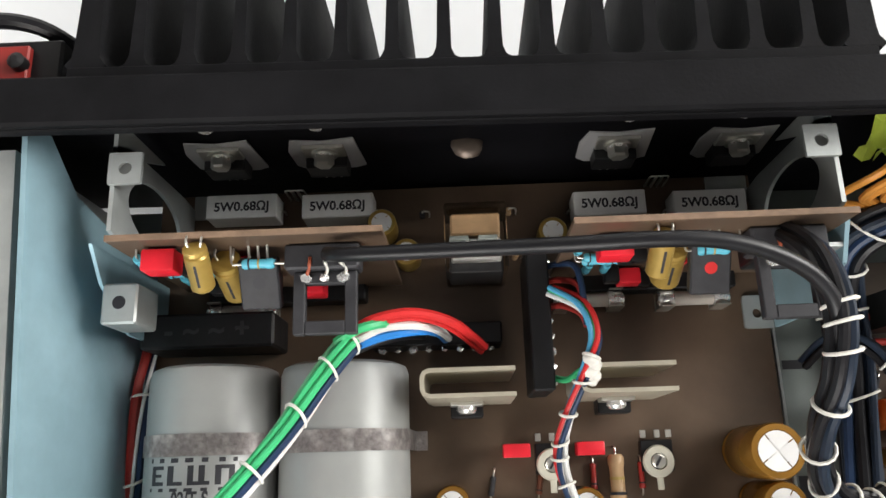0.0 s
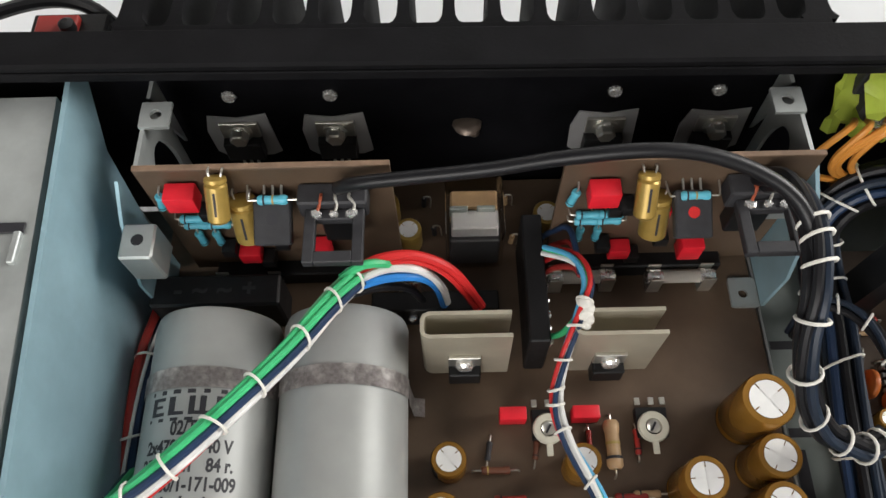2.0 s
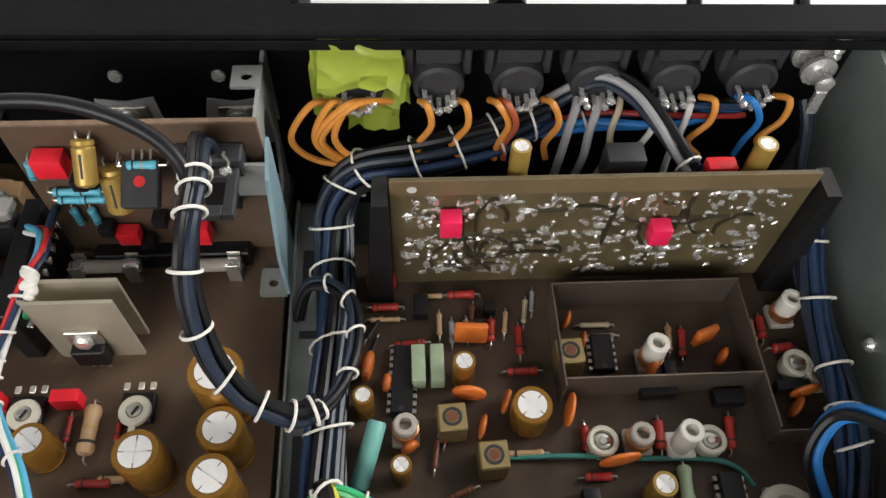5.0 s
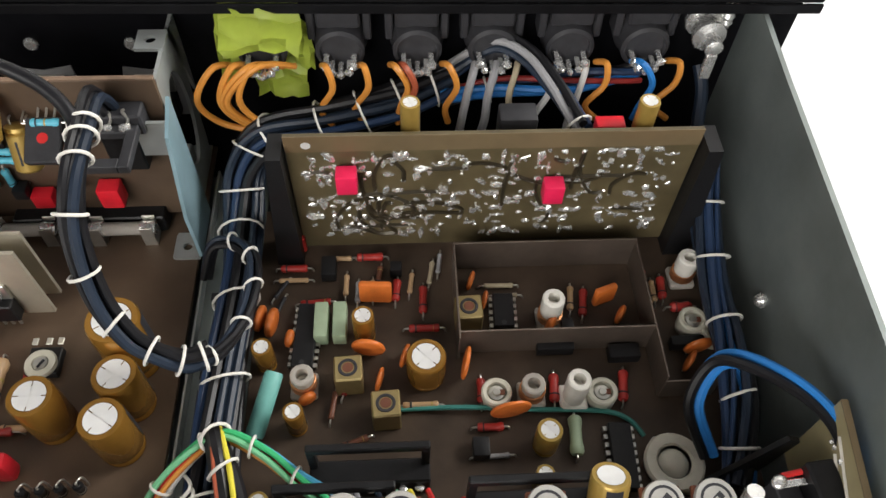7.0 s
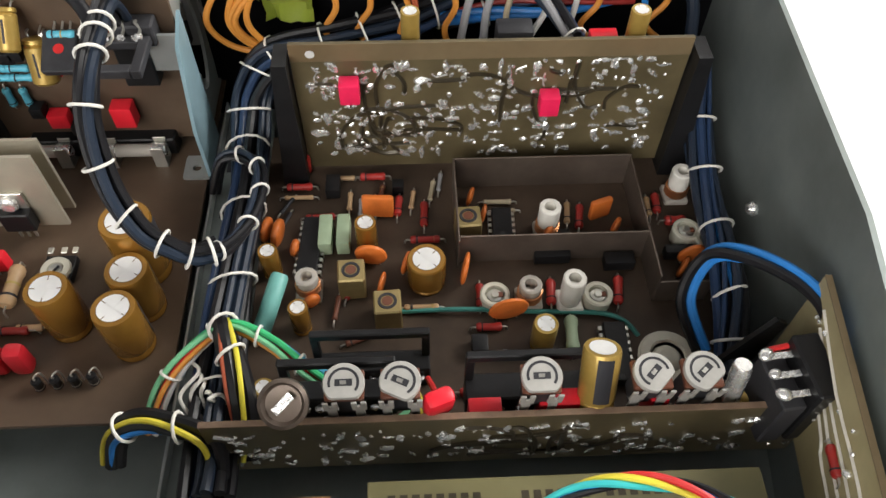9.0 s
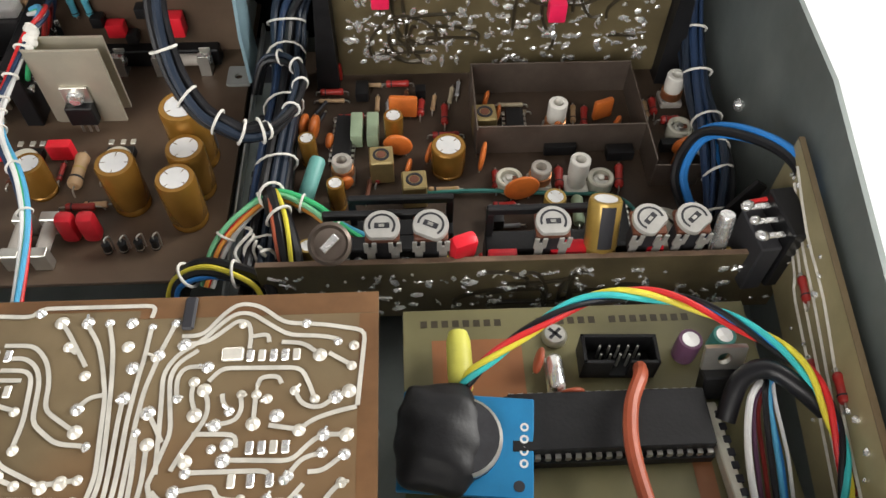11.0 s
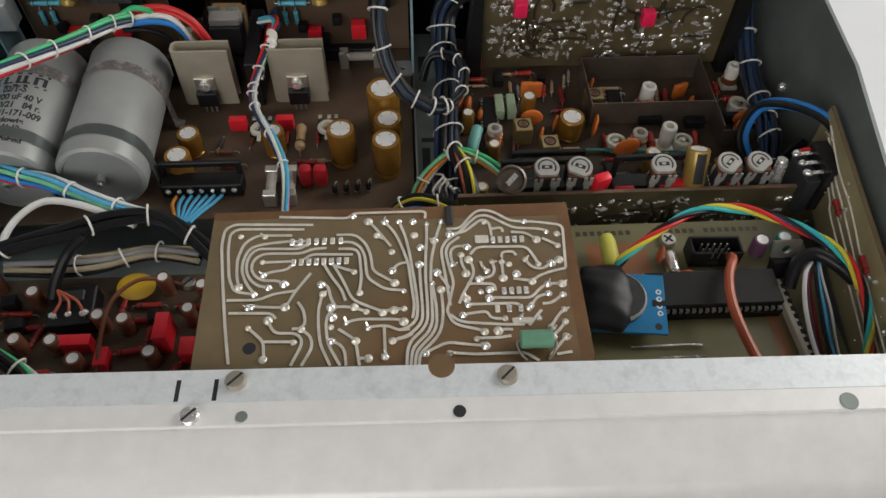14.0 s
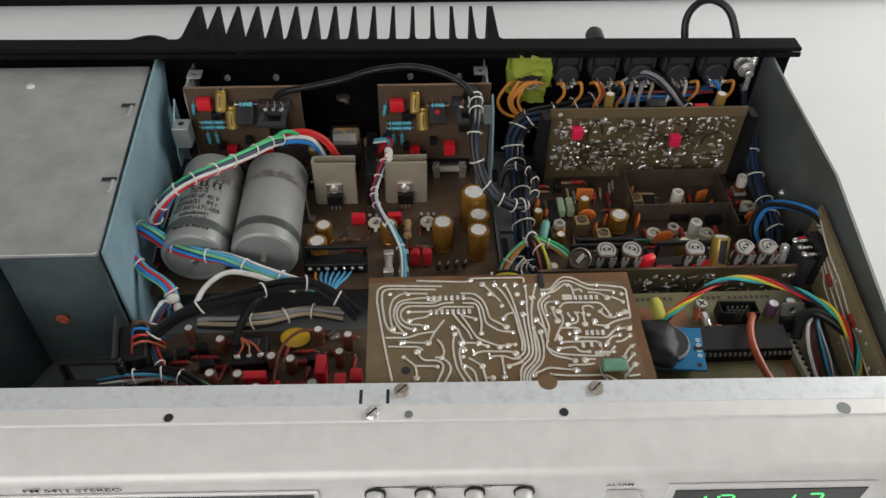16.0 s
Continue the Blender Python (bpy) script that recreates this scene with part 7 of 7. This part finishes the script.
bundle("flat_harness", "grey and beige flat cables below the black bundle", [(-18, 90, 16), (0, 91, 14), (20, 92, 15), (40, 96, 16), (60, 94, 15)], [("grey", 1.2), ("beige", 1.2), ("black", 1.4), ("black", 1.4), ("darkblue", 1.2), ("beige", 1.0)], (0.4, 0.6, 0.8), 0.1, 2.6, seed=20)
j = wire("white_cable", [(-20, 92, 22), (-15, 106, 26), (-4, 114, 29), (10, 113, 28), (24, 108, 26), (34, 104, 24)], 1.5, W["white"], None, 10)
tagged(j, "white cable arching over the black bundle", "cable")
bundle("front_harness", "red white green and black leads beside the front panel", [(-76, 52, 10), (-62, 54, 12), (-46, 57, 14), (-30, 57, 16), (-16, 53, 16), (0, 44, 14), (10, 34, 10)], [("red", 1.0), ("white", 0.9), ("green", 0.9), ("black", 1.6), ("black", 1.5), ("lightblue", 0.9), ("white", 0.8)], (0.35, 0.5, 0.62, 0.8), 0.7, 2.3, tie_r=0.5, seed=21)
bundle("corner_harness", "tied white and blue leads in the chassis corner", [(-36, 104, 18), (-38, 92, 22), (-40, 80, 18), (-34, 66, 14), (-28, 56, 12)], [("white", 0.8), ("lightblue", 1.1), ("darkred", 1.0), ("navy", 1.1)], (0.1, 0.4, 0.8), 0.4, 1.6, seed=22)
bundle("wall_side_harness", "red and blue leads running between can and inner wall", [(-53, 222, 6), (-54, 205, 10), (-54, 185, 12), (-55, 165, 8), (-55, 145, 6)], [("darkred", 1.5), ("red", 1.2), ("navy", 1.4), ("white", 0.6)], (0.3, 0.6, 0.85), 0.4, 1.6, seed=23)
kn = thing("glue_blob", "white glue blob on the corner leads", "glue")
bm = bmesh.new()
blob_mesh(bm, (-33, 104, 20), 2.6, 1.2, 2, 2)
blob_mesh(bm, (-30, 100, 17), 2.6, 1.0, 5, 2)
part("blob", bm, M_white_plastic, kn)
for k in range(7):
    j = wire("fan_lead", [(40 + 3.5 * k, 137, 3), (41 + 3 * k, 128, 8), (44 + 2 * k, 120, 12), (47 + k, 111, 16)], 0.8, W["lightblue" if k else "orange"])
    tagged(j, "thin blue lead fanning out of the handled plug", "wire", "fan of leads")

# ---- front panel fittings, in the panel's own tilted frame ----
def on_panel(ob):
    ob.matrix_world = front.matrix_world @ ob.matrix_world
    return ob


for x, y in ((92, 14.4), (176, 14.2)):
    s = screw_head("panel_screw", "dull tan slotted screw on the silver top edge", front.matrix_world @ P(x, y, FZ), 3.4, 2.0, M_steel_screw)
for x, y in ((79.5, 3.4), (314.5, 2.8)):
    s = screw_head("panel_screw", "bright slotted screw on the silver top edge", front.matrix_world @ P(x, y, FZ - 0.2), 3.2, 1.6, M_solder)
for x, r, m in ((-5, 2.0, M_ink), (160.5, 2.0, M_ink), (95, 1.8, M_grey_steel), (280.5, 2.9, M_grey_steel)):
    part("hole", lathe(bmesh.new(), [(0, FZ + 0.02), (r * 0.95, FZ + 0.02), (r, FZ - 0.3)], 20, Matrix.Translation((x, 2.9, 0))), m, front)
for x in (74.5, 86, 308, 320.5):
    part("slot", box(bmesh.new(), x - 0.7, x + 0.7, 8.2, 15.4, FZ - 0.4, FZ + 0.03), M_ink, front)
part("top_edge_strip", box(bmesh.new(), -210, 352, 7.5, 18.7, FZ - 0.2, FZ + 0.015, 0), M_alu_dirty, front, "stained bluish upper strip")
part("half_notch", lathe(bmesh.new(), [(0, FZ + 0.03), (4.2, FZ + 0.03), (4.3, FZ - 0.3)], 24, Matrix.Translation((155.5, 18.2, 0))), M_pcb_tan, front, "half-round notch showing brown board")
FY = -22.6
def face_text(body, size, x, z, st=1.25):
    t = text_mesh(body, size, Matrix.Translation((x * MM, (FY - 0.25 - (66 - z) * 0.02) * MM, z * MM)) @ Matrix.Rotation(radians(87), 4, "X"), M_ink, parent=front, bold=0.02, stretch=st)
    return t
face_text("FM 5411 STEREO", 3.4, -40, FZ - 11.6, 1.6)
face_text("PROGRAMOWANIE UKF", 2.4, 111, FZ - 14, 1.4)
face_text("ALARM", 2.4, 182, FZ - 14.5, 1.5)
part("bracket_line", box(bmesh.new(), 81, 98, FY - 0.35, FY - 0.1, FZ - 14.1, FZ - 13.8), M_ink, front)
part("bracket_line", box(bmesh.new(), 125, 142, FY - 0.35, FY - 0.1, FZ - 14.1, FZ - 13.8), M_ink, front)
for x in (81, 101.5, 122, 142.5):
    b = on_panel(thing("push_button", "round silver push button on the front panel", "button", "programme buttons", at=P(x, FY - 0.5, FZ - 18.4)))
    part("collar", lathe(bmesh.new(), [(3.9, 0), (4.4, 0), (4.4, 1), (3.9, 1)], 20, Matrix.Rotation(radians(90), 4, "X")), M_ink, b)
    part("cap", lathe(bmesh.new(), [(0, 11), (3.2, 11), (3.7, 10.4), (3.7, 0), (0, 0)], 20, Matrix.Rotation(radians(90), 4, "X")), M_alu, b)
b = on_panel(thing("alarm_button", "square silver alarm button on the front panel", "button", at=P(184, FY - 0.5, FZ - 22)))
part("cap", box(bmesh.new(), -7, 7, -8, 0, -4, 3.5, 0.5), M_alu, b)
d = on_panel(thing("dial_window", "dark tuning dial window with green markers", "display", at=P(-42, FY - 0.4, FZ - 26.8)))
part("frame", box(bmesh.new(), -104, 100, -1.2, 0.2, -11, 12, 0.4), M_alu, d)
glass = part("glass", box(bmesh.new(), -102, 98, -1.6, -1.0, -10, 10.4, 0.2), M_glass_dark, d)
for x in (38, 55):
    part("marker", box(bmesh.new(), x - 4, x + 4, -1.75, -1.55, 4.5, 6.2), M_led_green, glass, "glowing green marker")
part("lamp", box(bmesh.new(), -36, -33, -1.75, -1.55, 4, 7), M_led_red, glass, "small red indicator")
c = on_panel(thing("clock_display", "dark clock window with green glowing digits", "display", at=P(246, FY - 0.4, FZ - 27.5)))
part("frame", box(bmesh.new(), -44, 44, -1.6, 0.2, -12, 13, 0.5), M_alu, c)
glass = part("glass", box(bmesh.new(), -40.5, 40.5, -2.0, -1.4, -10, 10.4, 0.2), M_glass_dark, c)
SEG = {"1": "bc", "8": "abcdefg", "3": "abgcd"}
for x, ch in ((-30, "1"), (-18, "8"), (8, "1"), (20, "3")):
    for s in SEG[ch]:
        hx, hz, w, h = dict(a=(0, 6, 5, 1), g=(0, 0, 5, 1), d=(0, -6, 5, 1), b=(3.2, 3, 1, 4.6), c=(3.2, -3, 1, 4.6), f=(-3.2, 3, 1, 4.6), e=(-3.2, -3, 1, 4.6))[s]
        part("segment", box(bmesh.new(), x + hx - w / 2, x + hx + w / 2, -2.2, -1.95, hz - h / 2, hz + h / 2), M_led_green, glass, "green digit segment")

# ---- behind and beside the receiver ----
cb = wire("mains_cable", [(292, 284, 50), (290, 300, 72), (296, 305, 84), (308, 306, 87), (320, 300, 80), (326, 284, 60)], 2.6, W["black"], None, 10)
tagged(cb, "black cable looping behind the back panel", "cable")
kb = thing("rear_knob", "black plug standing behind the back panel", "plug", at=P(226, 281.5, 68))
part("body", lathe(bmesh.new(), [(0, 0), (6, 0), (6, 14), (4, 18), (0, 19)], 18, Matrix.Rotation(radians(-90), 4, "X")), M_black_plastic, kb)
sp = thing("speaker_terminal", "black and red speaker terminal behind the back panel", "terminal", at=P(-72, 281.5, 56))
part("block", box(bmesh.new(), -12, 12, 0, 16, -10, 10, 0.8), M_black_plastic, sp)
part("red_clip", box(bmesh.new(), -9, 4, 2, 13, 10, 12.5, 0.5), W["darkred"], sp, "dark red spring clip")
part("post", lathe(bmesh.new(), [(0, 0), (2.4, 0), (2.4, 3), (1, 4), (0, 4)], 12, Matrix.Translation((2, 7, 12))), M_black_plastic, sp)
cb = wire("mains_cable", [(-60, 300, 50), (-70, 304, 62), (-90, 308, 60), (-130, 316, 40), (-180, 340, 0), (-260, 380, TZ + 4)], 2.4, W["black"], None, 10)
tagged(cb, "black cable running away behind the receiver", "cable")
bx = thing("parts_box", "blue and black cardboard box lying on the table", "box", at=P(420, 40, TZ, 0, 0, 4))
part("carton", box(bmesh.new(), -30, 150, -160, 62, 0, 22, 1.0), M_blue_pcb, bx)
part("lid_band", box(bmesh.new(), -30.4, 150.4, 36, 62.4, 0, 22.5, 0.6), M_ink, bx, "dark lettered band")
text_mesh("UINO", 16, P(14, 48, 22.7), M_white_plastic, parent=bx, bold=0.4)
for i in range(5):
    for k in range(9):
        part("blister", box(bmesh.new(), -24 + 30 * i, -2 + 30 * i, -150 + 20 * k, -134 + 20 * k, 22, 26, 2.0), W["lightblue"], bx)
mat_ = thing("desk_mat", "brown wooden board lying on the table", "board", at=P(0, 0, TZ))
part("panel", box(bmesh.new(), 375, 700, -150, 118, 0.2, 4, 0.8), M_wood, mat_)
bar = thing("black_bar", "long black bar lying on the table behind the receiver", "bar", at=P(0, 0, TZ))
part("rail", box(bmesh.new(), -880, 880, 596, 640, 0, 30, 2.0, None, 2), M_black_metal, bar)
part("end_cap", box(bmesh.new(), 880, 888, 598, 638, 1, 29, 1.5), M_black_plastic, bar)
